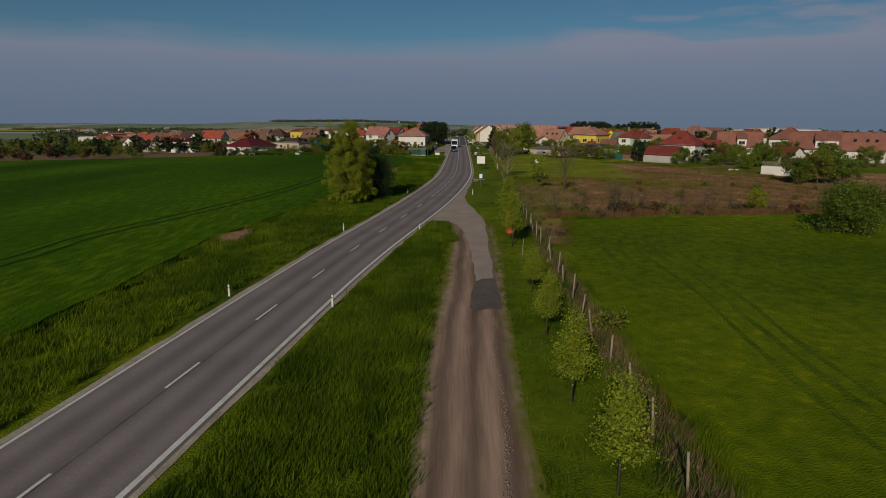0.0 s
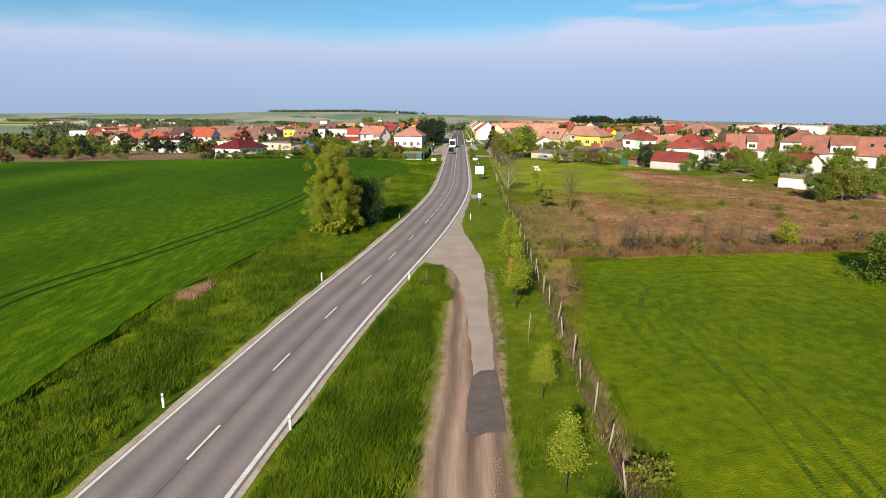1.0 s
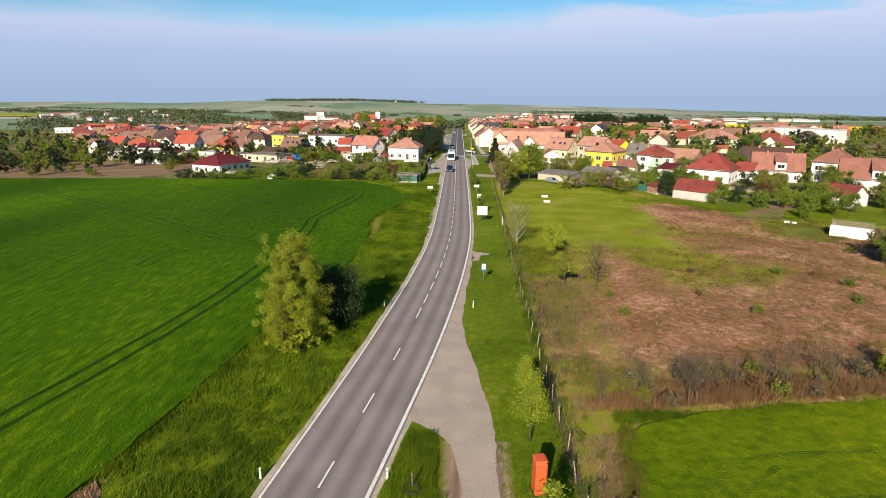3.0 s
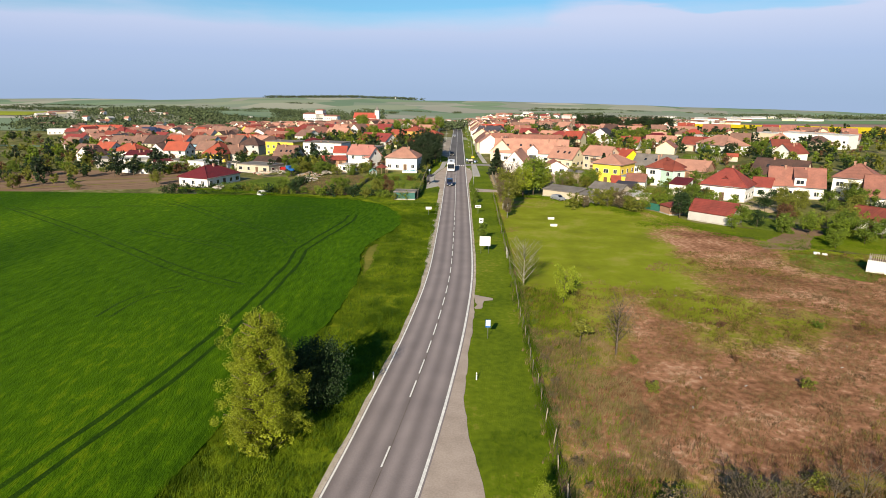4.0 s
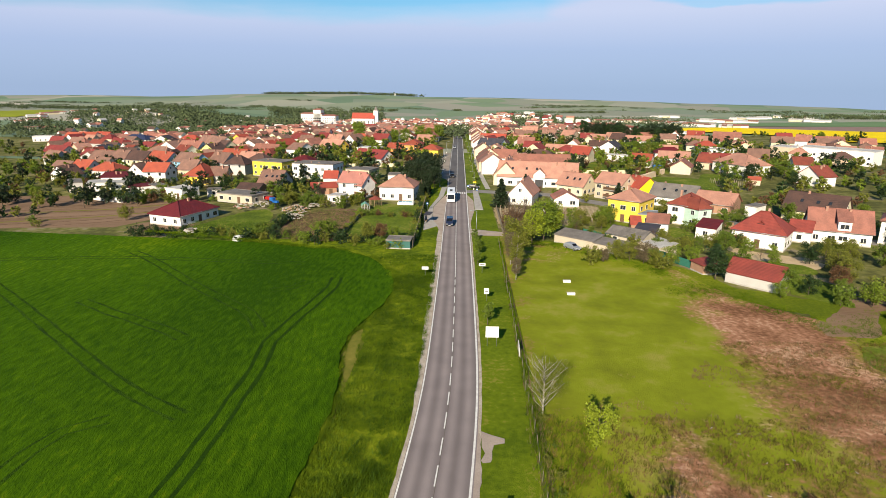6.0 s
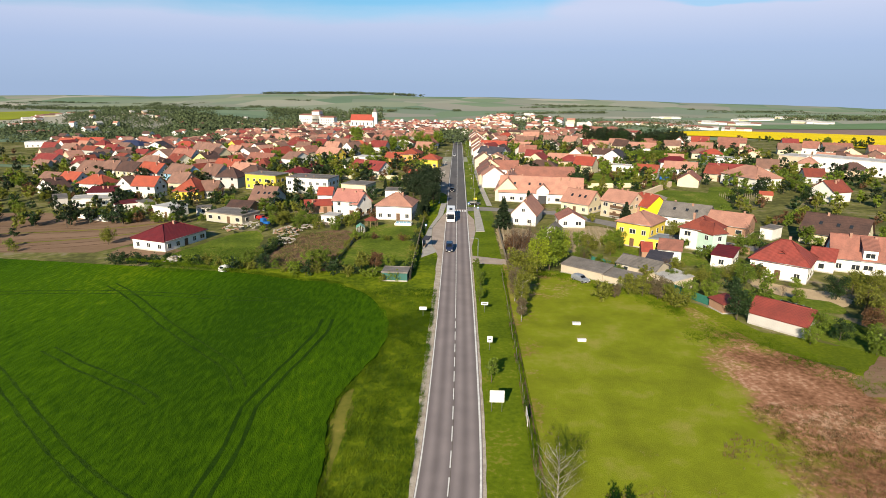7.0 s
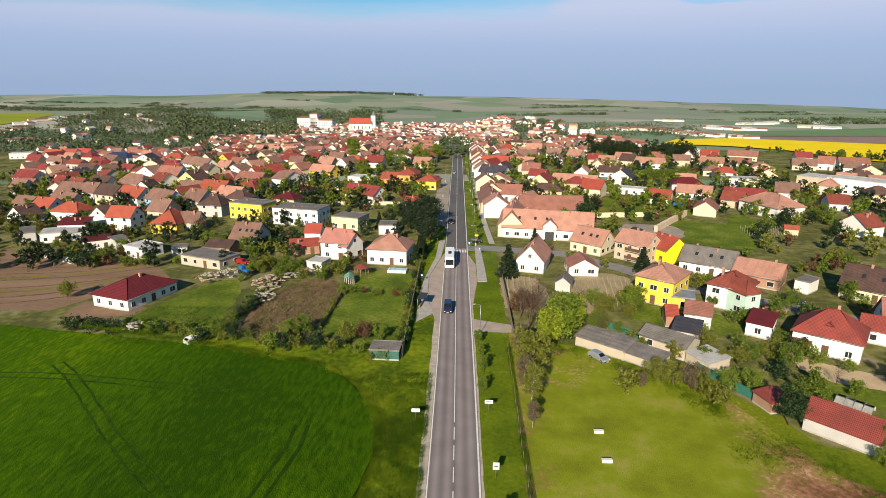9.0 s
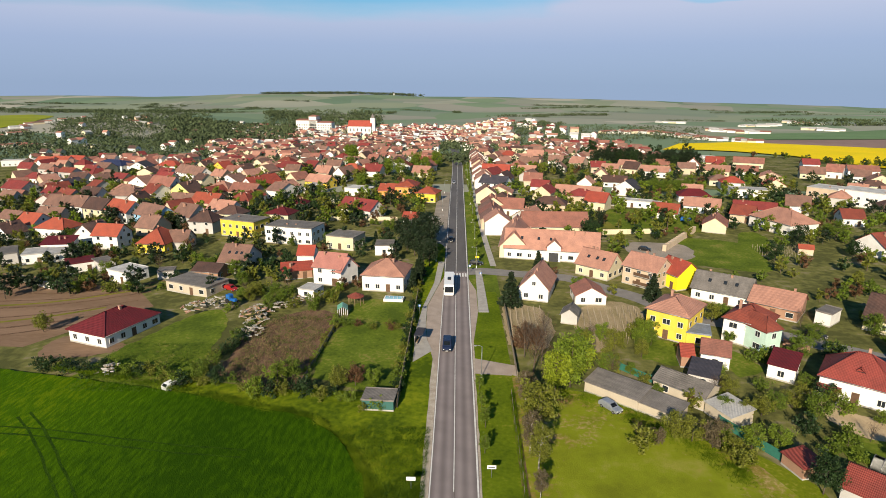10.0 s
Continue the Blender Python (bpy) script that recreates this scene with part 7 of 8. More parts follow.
wood(900, far_pick(-0.44, -0.25, 900, 1500), 12, 6)
wood(420, far_pick(-0.30, -0.12, 1500, 2300), 13, 7)
wood(330, far_pick(-0.57, -0.38, 1300, 2400), 11, 8)
wood(170, far_pick(-0.76, -0.56, 1950, 2300), 11, 8)
wood(400, far_pick(-0.70, -0.33, 620, 930), 7, 5)
wood(420, far_pick(-0.61, -0.42, 930, 1330), 7, 6)
wood(1500, far_pick(-0.36, 0.16, 540, 1350), 6.5, 3.4)
wood(150, far_pick(0.1, 0.36, 780, 1150), 6, 6)
wood(90, far_pick(0.14, 0.34, 520, 620), 6, 3)
wood(300, lambda: (lambda x: (x, 3990 + rg.uniform(-40, 20)))(rg.uniform(-1250, -230)), 15, 9)
for yy, a, b in ((2500, -0.46, -0.3), (2900, 0.1, 0.24), (2700, 0.4, 0.56), (3200, -0.7, -0.56), (3300, 0.12, 0.22), (2300, 0.5, 0.62), (2450, -0.7, -0.56), (1500, 0.44, 0.7), (1250, 0.5, 0.75), (2050, 0.12, 0.24)):
    wood(80, (lambda yy=yy, a=a, b=b: (lambda u: (u * yy, yy + 260 * (u - a) + rg.uniform(-12, 12)))(rg.uniform(a, b))), 8, 6)
for k in range(40):
    # short hedgerows and copses between the far fields
    yy, uu = rg.uniform(1700, 3700), rg.uniform(-0.75, 0.75)
    dx, dy = rg.uniform(-110, 110), rg.uniform(-30, 30)
    wood(18, (lambda: (lambda f: (uu * yy + dx * f + rg.uniform(-8, 8), yy + dy * f))(rg.uniform(-1, 1))), rg.uniform(6, 9), 7)
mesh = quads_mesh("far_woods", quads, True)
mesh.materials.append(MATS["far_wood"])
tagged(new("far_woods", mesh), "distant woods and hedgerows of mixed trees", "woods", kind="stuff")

# ---- tall grass near the camera's way ----


def tufts(name, count, seed, pick, tall, mat, label):
    rs = np.random.RandomState(seed)
    verts, faces = [], []
    for _ in range(count):
        for _ in range(3):
            x, y = pick(rs)
            if noise.noise(Vector((x, y, 0)) * 0.45) > rs.uniform(-0.5, 0.25):
                break
        z = 0.02
        lush = 1.0 + 0.7 * noise.noise(Vector((x, y, 7)) * 0.33)
        for _ in range(6):
            a, t = rs.uniform(0, 6.283), tall * lush * rs.uniform(0.5, 1.3)
            lx, ly = rs.normal(0.22, 0.3) * t, rs.normal(0.1, 0.3) * t
            px, py = x + rs.normal(0, 0.14), y + rs.normal(0, 0.14)
            w = 0.011 + 0.02 * rs.rand()
            k = len(verts)
            verts += [(px - w * math.cos(a), py - w * math.sin(a), z), (px + w * math.cos(a), py + w * math.sin(a), z), (px + lx, py + ly, z + t)]
            faces.append((k, k + 1, k + 2))
    mesh = bpy.data.meshes.new(name)
    mesh.from_pydata(verts, [], faces)
    mesh.materials.append(MATS[mat])
    return tagged(new(name, mesh), label, "grass", kind="stuff")


def road_x(y):
    for p, q in zip(ROAD, ROAD[1:]):
        if p.y <= y <= q.y:
            return p.x + (q.x - p.x) * (y - p.y) / max(0.01, q.y - p.y)
    return 1.0


def crop_x(y):
    for (xa, ya), (xb, yb) in zip(WHEAT_W[1:], WHEAT_W[2:]):
        if ya <= y <= yb:
            return xa + (xb - xa) * (y - ya) / max(0.01, yb - ya)
    return -20.0


def wedge(rs):
    while True:
        y = rs.uniform(14, 73)
        a, b = road_x(y) + 4.1, -0.35 + rs.normal(0, 0.25) if y < 62 else 1.0
        x = rs.uniform(a, max(a + 0.3, b))
        if not (y > 66 and x > 0.2):
            return x, y


def bank(rs):
    while True:
        y = rs.uniform(10, 195)
        x = rs.uniform(crop_x(y) + 0.1, road_x(y) - 4.2)
        if not (135 < y < 152 and x < crop_x(y) + 2.0 or 60.5 < y < 67 and x < -19.4):
            return x, y


def strip(rs):
    return rs.uniform(4.3, 9.6), rs.uniform(14, 90)


def ditch(rs):
    y = rs.uniform(16, 130)
    return 9.3 + 0.012 * (y - 50) + rs.normal(0, 0.45), y


tufts("tall_grass", 21000, 2, wedge, 0.3, "grass_blade", "tall green grass between road and track")
tufts("tall_grass", 30000, 3, bank, 0.3, "grass_blade", "tall green grass on the field bank")
tufts("tall_grass", 4000, 4, strip, 0.16, "grass_blade", "short grass round the young trees")
tufts("tall_grass", 1500, 5, ditch, 0.45, "grass_dry", "dry straw-coloured weeds along the fence")
tufts("tall_grass", 3500, 16, lambda rs: (10.25 + rs.normal(0, 0.22), rs.uniform(14, 60)), 0.42, "grass_blade", "green edge of the crop by the fence")
tufts("tall_grass", 1800, 17, lambda rs: (9.75 + rs.normal(0, 0.3), rs.uniform(14, 64)), 0.35, "grass_dry", "dry grass between fence and crop")
tufts("tall_grass", 5000, 18, lambda rs: (lambda yy: (crop_x(yy) + rs.normal(0.05, 0.22), yy))(rs.uniform(14, 190)), 0.36, "grass_blade", "grass along the wheat's edge")
tufts("tall_grass", 3000, 19, lambda rs: (lambda xx: (xx, 75.7 + 0.118 * (xx - 20) + rs.normal(0, 0.35)))(rs.uniform(13.5, 62)), 0.42, "grass_blade", "grass along the crop's far edge")
tufts("tall_grass", 2600, 20, lambda rs: (lambda yy: (rs.uniform(10.2, 11.2 + 0.2 * (yy - 58)), yy))(rs.uniform(58, 73)), 0.3, "grass_dry", "pale dry grass in the corner of the crop")
tufts("tall_grass", 2600, 23, lambda rs: (lambda u: (10.4 + 3.4 * u + rs.normal(0, 0.35), 56 + 17.5 * u + rs.normal(0, 0.3)))(rs.rand()), 0.36, "weed_olive", "yellowish rim of the crop by the fence")
RIM = [p for p in WHEAT_W if p[1] > 170 and -90 < p[0] < -10]
tufts("tall_grass", 6500, 24, lambda rs: (lambda k, u: (RIM[k][0] + (RIM[k + 1][0] - RIM[k][0]) * u + rs.normal(0.2, 0.5), RIM[k][1] + (RIM[k + 1][1] - RIM[k][1]) * u + rs.normal(0.3, 0.5)))(rs.randint(len(RIM) - 1), rs.rand()), 0.42, "grass_blade", "tall grass round the wheat's far corner")
tufts("tall_weeds", 2400, 8, bank, 0.55, "weed_dark", "darker weeds in the bank")
tufts("tall_weeds", 1500, 9, wedge, 0.5, "weed_dark", "darker weeds in tall grass")
tufts("tall_weeds", 1500, 10, ditch, 0.5, "weed_dark", "dark weeds along the fence")


def weeds(bare):
    def pick(rs):
        while True:
            x, y = rs.uniform(11, 75), rs.uniform(76 + 0.0, 150)
            if y < 75 + 0.17 * (x - 14):
                continue
            b = bareness(x, y) + noise.noise(Vector((x, y, 3)) * 0.25)
            if (b > rs.uniform(0.2, 0.9)) == bare and (bare or y < 128 or x > 40):
                return x, y
    return pick


tufts("waste_weeds", 9000, 11, weeds(False), 0.28, "weed_olive", "olive green weeds on waste ground")
tufts("waste_weeds", 14000, 21, weeds(True), 0.2, "stalk_brown", "trampled brown stalks on waste ground")
tufts("waste_weeds", 3000, 22, weeds(False), 0.4, "stalk_brown", "brown stalks among green weeds")
tufts("waste_weeds", 3000, 14, lambda rs: (rs.uniform(10.4, 18.5), rs.uniform(84, 112)), 0.5, "grass_dry", "dry weeds by the fence")
tufts("waste_weeds", 5200, 25, lambda rs: (lambda x: (x, 76.6 + 0.15 * (x - 14) + abs(rs.normal(0, 1.7))))(rs.uniform(12, 70)), 0.6, "stalk_brown", "dark brown weeds along the crop")
tufts("waste_weeds", 9000, 12, weeds(True), 0.3, "grass_dry", "dry brown stalks on waste ground")
tufts("waste_weeds", 1600, 13, lambda rs: (rs.uniform(10.4, 17), rs.uniform(80, 128)), 0.5, "grass_blade", "tall green weeds by the fence")
tagged(drape("dry_patch", [(-22.4, 61), (-22.2, 65.5), (-21.2, 67), (-20.2, 65.8), (-19.6, 63.2), (-20.6, 60.8)], 0.06, "dry_litter", ragged=0.5), "patch of dry reddish litter beside the crop", "litter")
tufts("dry_litter", 900, 6, lambda rs: (-21.1 + rs.normal(0, 0.55), 63.6 + rs.normal(0, 1.3)), 0.3, "dry_litter", "heap of dry reddish stalks at the crop's edge")
tufts("tall_grass", 2200, 7, lambda rs: (lambda x: (x, 76.5 + 0.17 * (x - 14) + abs(rs.normal(0, 2.2))))(rs.uniform(11, 75)), 0.5, "grass_dry", "dry weeds along the waste ground")

# ---- posts, signs, fences ----


def marker_post(x, y):
    p = thing("marker_post", pose(x, y, height(x, y) - 0.05, 0, 0, 6), "white plastic roadside marker post with black band", "marker post", "roadside marker posts")
    part("post", box(bmesh.new(), -0.06, 0.06, -0.05, 0.05, 0, 0.86, bevel=0.015), "plastic_white", p)
    part("band", box(bmesh.new(), -0.064, 0.064, -0.054, 0.054, 0.64, 0.72), "plastic_black", p, "black band")
    part("reflector", box(bmesh.new(), -0.03, 0.03, -0.06, 0.06, 0.655, 0.705), "lamp_glass", p, "pale reflector")


for x, y in ((-13.75, 43.8), (-6.45, 41.8), (-10.75, 67.4), (-2.75, 67.6), (-6.75, 98.9), (3.45, 99.2), (-16.9, 20), (-9.8, 20)):
    marker_post(x, y)


def road_sign(x, y, w, h, z, face, label, legs=1, stripes=()):
    s = thing("road_sign", pose(x, y, height(x, y) - 0.1, 0, 0, 0), label, "sign", "road signs")
    for k in range(legs):
        lx = 0 if legs == 1 else (-0.36 + 0.72 * k) * w
        part("pole", tube(bmesh.new(), [(lx, 0.05, 0), (lx, 0.05, z + h * 0.9)], 0.035, 8), "steel_grey", s, "grey steel pole")
    part("panel", box(bmesh.new(), -w / 2, w / 2, -0.02, 0.02, z, z + h, bevel=0.008), face, s)
    for x0, x1, z0, z1, mt in stripes:
        part("lettering_bar", box(bmesh.new(), x0 * w, x1 * w, -0.026, -0.021, z + z0 * h, z + z1 * h), mt, s)


road_sign(5.05, 109.4, 0.58, 0.95, 1.5, "sign_blue", "pale blue and white rectangular road sign on a pole", 1, ((-0.44, 0.44, 0.2, 0.96, "sign_face"),))
road_sign(6.35, 147, 1.9, 1.7, 1.5, "sign_face", "large white direction board on two poles", 2)
road_sign(6.4, 165.8, 0.85, 1.05, 1.5, "sign_face", "white rectangular sign on a pole", 1, ((-0.3, 0.3, 0.4, 0.6, "sign_dark"),))
road_sign(6.3, 182.4, 1.3, 0.6, 1.6, "sign_face", "white town name sign on a pole", 1, ((-0.38, 0.38, 0.36, 0.64, "sign_dark"),))
road_sign(-5.2, 179.5, 1.3, 0.6, 1.6, "sign_face", "white town name sign seen from behind", 1)
road_sign(-8.1, 245.5, 0.6, 0.6, 2.0, "sign_blue", "blue square bus stop sign", 1, ((-0.3, 0.3, 0.2, 0.8, "sign_face"),))
road_sign(8.0, 272, 0.6, 0.6, 2.0, "sign_blue", "blue square bus stop sign", 1, ((-0.3, 0.3, 0.2, 0.8, "sign_face"),))
road_sign(5.0, 279, 0.7, 0.7, 2.0, "sign_blue", "blue pedestrian crossing sign", 1, ((-0.3, 0.3, 0.1, 0.7, "sign_face"),))
road_sign(7.6, 289, 1.2, 0.6, 1.9, "sign_yellow", "small yellow direction board", 2)


def street_lamp(x, y, turn=0):
    s = thing("street_lamp", pose(x, y, height(x, y) - 0.1, 0, 0, turn), "tall grey street lamp with short arm", "street lamp", "street lamps")
    part("pole", tube(bmesh.new(), [(0, 0, 0), (0, 0, 6.7)], [0.09, 0.055], 10), "steel_grey", s)
    part("arm", tube(bmesh.new(), [(0, 0, 6.65), (-0.4, 0, 6.85), (-1.1, 0, 6.9)], 0.035, 8), "steel_grey", s)
    part("head", box(bmesh.new(), -1.65, -1.0, -0.13, 0.13, 6.84, 6.98, bevel=0.04), "steel_grey", s)
    part("lens", box(bmesh.new(), -1.6, -1.1, -0.1, 0.1, 6.80, 6.838), "lamp_glass", s, "clear lamp lens")
    part("base_box", box(bmesh.new(), -0.16, 0.16, -0.14, 0.14, 0, 0.85, bevel=0.03), "plastic_white", s, "pale cabinet at the foot")


for x, y in ((6.0, 212.8), (7.2, 284), (7.6, 318), (7.7, 352), (7.6, 388), (7.4, 426), (7.3, 470), (7.2, 516)):
    street_lamp(x, y)
for y in (290, 330, 372, 420):
    street_lamp(-5.6, y, 180)

# leaning wooden fence along the crop and the meadow
rg = random.Random(12)
fence = thing("wire_fence", pose(0, 0, 0), "old wire fence with leaning grey wooden posts", "fence")
last = None
y = 20.0
while y < 206:
    x = 8.6 + 0.6 * min(1, max(0, (y - 25) / 45)) + (0.018 * (y - 95) if y > 95 else 0)
    h = rg.uniform(1.45, 1.8) if y < 92 else 1.5
    lean = Vector((rg.gauss(0, 0.09), rg.gauss(0, 0.09), 1)).normalized() if y < 92 else Vector((0, 0, 1))
    base = Vector((x + rg.uniform(-0.1, 0.1), y, -0.2))
    tip = base + lean * (h + 0.2)
    part("post", tube(bmesh.new(), [base, tip], [0.055, 0.045] if y < 92 else [0.03, 0.03], 7), "post_pale" if y < 92 else "post_wood", fence)
    if last:
        for f in (0.3, 0.6, 0.92):
            part("wire", tube(bmesh.new(), [last[0].lerp(last[1], f), base.lerp(tip, f)], 0.008, 4), "wire", fence)
    last = (base, tip)
    y += 3.4 if y < 92 else 3.0
# dark hedge foot along the mesh fence of the meadow
tufts("fence_growth", 5000, 15, lambda rs: (lambda yy: (9.35 + (0.018 * (yy - 95) if yy > 95 else 0) + rs.normal(0, 0.14), yy))(rs.uniform(84, 206)), 0.5, "grass_blade", "overgrown weeds along the fence")

# garden wall and fence beside the west bus bay
wallw = thing("garden_fence", pose(0, 0, 0), "dark board fence of a long garden beside the road", "fence")
y = 201.0
while y < 258:
    part("board", box(bmesh.new(), -9.35, -9.28, y, y + 1.9, 0, 1.75), "post_wood", wallw)
    part("post", box(bmesh.new(), -9.42, -9.26, y + 1.92, y + 2.04, 0, 1.9), "post_wood", wallw)
    y += 2.06


def low_wall(name, pts, h, t, mt, label, category="wall"):
    """A wall in straight lengths with posts at the joints."""
    w = thing(name, pose(0, 0, 0), label, category)
    for (xa, ya), (xb, yb) in zip(pts, pts[1:]):
        d = math.hypot(xb - xa, yb - ya)
        nn = max(1, int(d / 3))
        for k in range(nn):
            u = (k + 0.5) / nn
            cx, cy = xa + (xb - xa) * u, ya + (yb - ya) * u
            ob = part("panel", box(bmesh.new(), -d / nn / 2 + 0.03, d / nn / 2 - 0.03, -t / 2, t / 2, -0.1, h), mt, w)
            ob.matrix_basis = pose(cx, cy, height(cx, cy), 0, 0, math.degrees(math.atan2(yb - ya, xb - xa)))
            po = part("pillar", box(bmesh.new(), -0.09, 0.09, -t / 2 - 0.04, t / 2 + 0.04, -0.1, h + 0.1), mt, w)
            po.matrix_basis = pose(xa + (xb - xa) * k / nn, ya + (yb - ya) * k / nn, height(cx, cy), 0, 0, math.degrees(math.atan2(yb - ya, xb - xa)))
    return w


# small pale stones in the eastern rut of the track
rs = np.random.RandomState(8)
verts, faces = [], []
for _ in range(800):
    y = rs.uniform(10, 40)
    x = 1.75 + 0.018 * (y - 22) + 1.35 + rs.normal(0, 0.09) + 0.12 * math.sin(y * 0.5)
    s = rs.uniform(0.012, 0.034)
    k = len(verts)
    ring = [(x + s * rs.uniform(0.7, 1.2) * math.cos(a), y + s * rs.uniform(0.7, 1.2) * math.sin(a), 0.028) for a in (0, 1.26, 2.5, 3.8, 5.0)]
    verts += ring + [(x, y, 0.03 + s * 0.9)]
    faces += [(k + i, k + (i + 1) % 5, k + 5) for i in range(5)]
mesh = bpy.data.meshes.new("track_stones")
mesh.from_pydata(verts, [], faces)
mesh.materials.append(MATS["track_rut"])
tagged(new("track_stones", mesh), "loose pale stones in the track's rut", "stones", kind="stuff")


# weeds on the dug plot and rough tufts on the lawns
tufts("plot_weeds", 2600, 31, lambda rs: (rs.uniform(-45, -29.5), rs.uniform(210, 244)), 0.35, "grass_dry", "dry stalks on the dug plot")
tufts("plot_weeds", 1800, 32, lambda rs: (rs.uniform(-45, -29.5), rs.uniform(210, 244)), 0.3, "weed_dark", "green weeds on the dug plot")
tufts("plot_weeds", 2200, 33, lambda rs: (rs.uniform(-72, -50), rs.uniform(205, 226)), 0.3, "weed_dark", "weeds in the rough lawn")
tufts("meadow_rim", 5200, 34, lambda rs: (lambda u: (14 + 30 * u + rs.normal(0, 1.2), 209 - 26 * u * u + rs.normal(0, 1.6)))(rs.uniform(0, 1)), 0.24, "grass_blade", "rough tall grass along the meadow's rim")
tufts("meadow_rim", 4200, 35, lambda rs: (lambda u: (42 + 40 * u + rs.normal(0, 1.6), 171 - 20 * u + 6 * math.sin(u * 9) + rs.normal(0, 2.6)))(rs.uniform(0, 1)), 0.22, "grass_blade", "rough grass between waste ground and gardens")
cover = thing("tarpaulin", pose(98.0, 354.0, height(98, 354), 0, 0, -29), "blue plastic sheet over stacked garden goods", "tarpaulin")
bm = bmesh.new()
for k in range(3):
    box(bm, -2.2 + 1.4 * k, -0.7 + 1.4 * k, -1.2 - 0.1 * k, 1.3, 0, 1.7 + 0.35 * (k % 2), bevel=0.25)
part("sheet", bm, "sign_blue", cover)
low_wall("garden_wall", [(-132.7, 278.0), (-117.1, 269.1)], 1.9, 0.25, "wall_white", "white rendered garden wall")
low_wall("screen_fence", [(45.5, 197.6), (51, 187)], 1.7, 0.06, "net_green", "dark green mesh screen fence", "fence")
low_wall("screen_fence", [(34, 217), (43, 207), (45.4, 200)], 1.5, 0.06, "net_green", "dark green mesh screen fence", "fence")
low_wall("yard_wall", [(57, 329), (82, 332)], 1.9, 0.3, "wall_cream", "long cream rendered wall")
low_wall("lawn_wall", [(72.5, 305.6), (94, 335)], 2.2, 1.2, "wall_beige", "long low beige wall round a lawn")
low_wall("board_fence", [(-28.5, 208), (-27.5, 236)], 0.9, 0.05, "post_wood", "low grey garden fence", "fence")
low_wall("board_fence", [(13, 213), (13.2, 228), (13.3, 250)], 1.4, 0.06, "post_wood", "grey boundary fence of a vineyard", "fence")
low_wall("white_boundary", [(-63.8, 398.3), (-44.6, 387.5)], 1.6, 0.3, "wall_white", "white rendered yard wall", "wall")
low_wall("white_boundary", [(-53.0, 352.6), (-24, 350)], 1.6, 0.3, "wall_cream", "pale rendered yard wall", "wall")


def portable_toilet(x, y):
    t = thing("portable_toilet", pose(x, y, 0, 0, 0, 8), "bright orange portable toilet cabin on grass", "toilet cabin")
    part("body", box(bmesh.new(), -0.36, 0.36, -0.45, 0.45, 0.06, 2.25, bevel=0.05), "orange_box", t)
    part("roof", box(bmesh.new(), -0.4, 0.4, -0.49, 0.49, 2.25, 2.42, bevel=0.09), "orange_box", t)
    part("door", box(bmesh.new(), -0.28, 0.28, -0.48, -0.45, 0.15, 2.05), "orange_box", t)
    part("skid", box(bmesh.new(), -0.38, 0.38, -0.42, 0.42, 0, 0.07), "plastic_black", t, "black skid base")


portable_toilet(6.65, 66.6)


def low_bench(x, y):
    g = thing("bench", pose(x, y, 0), "low white plank bench on the meadow", "bench", "meadow benches")
    part("seat", box(bmesh.new(), -0.75, 0.75, -0.3, 0.3, 0.38, 0.46, bevel=0.02), "paint_white", g)
    part("front", box(bmesh.new(), -0.72, 0.72, -0.28, -0.24, 0.02, 0.38), "paint_white", g)
    for s in (-0.6, 0.6):
        part("leg", box(bmesh.new(), s - 0.05, s + 0.05, -0.24, 0.28, 0, 0.38), "paint_white", g)


low_bench(22.6, 177.0)
low_bench(22.1, 169.8)
b = thing("white_board", pose(10.05, 144.6, 0, 0, 0, 88), "white board leaning on the fence", "board")
part("panel", box(bmesh.new(), -1.3, 1.3, -0.03, 0.03, 0.1, 1.5, bevel=0.01), "sign_face", b)
part("post", box(bmesh.new(), -1.2, -1.1, 0.03, 0.1, 0, 1.6), "post_wood", b)
part("post", box(bmesh.new(), 1.1, 1.2, 0.03, 0.1, 0, 1.6), "post_wood", b)
tw = thing("terrace_wall", pose(70.2, 137.0, 0, 0, 0, -38), "white rendered retaining wall with a paling fence on top", "wall")
part("wall", box(bmesh.new(), -3.2, 3.2, -0.3, 0.3, 0, 2.0, bevel=0.04), "wall_white", tw)
part("side_wall", box(bmesh.new(), -3.2, -2.8, 0.3, 4.0, 0, 1.9, bevel=0.04), "wall_greyw", tw)
part("fill", box(bmesh.new(), -2.8, 3.2, 0.3, 4.0, 0, 1.6), "soil", tw, "earth behind the wall")
for k in range(22):
    part("pale", box(bmesh.new(), -3.1 + k * 0.29, -2.96 + k * 0.29, 0.1, 0.16, 1.95, 3.1), "post_wood", tw)
part("rail", box(bmesh.new(), -3.15, 3.2, 0.16, 0.22, 2.7, 2.8), "post_wood", tw)
tb = thing("water_trough", pose(66.2, 149.2, 0, 0, 0, -20), "white plastic troughs lying by a garden", "trough")
part("trough", box(bmesh.new(), -0.9, 0.1, -0.3, 0.3, 0, 0.45, bevel=0.05), "plastic_white", tb)
part("trough", box(bmesh.new(), 0.4, 1.2, -0.5, 0.0, 0, 0.4, bevel=0.05), "plastic_white", tb)
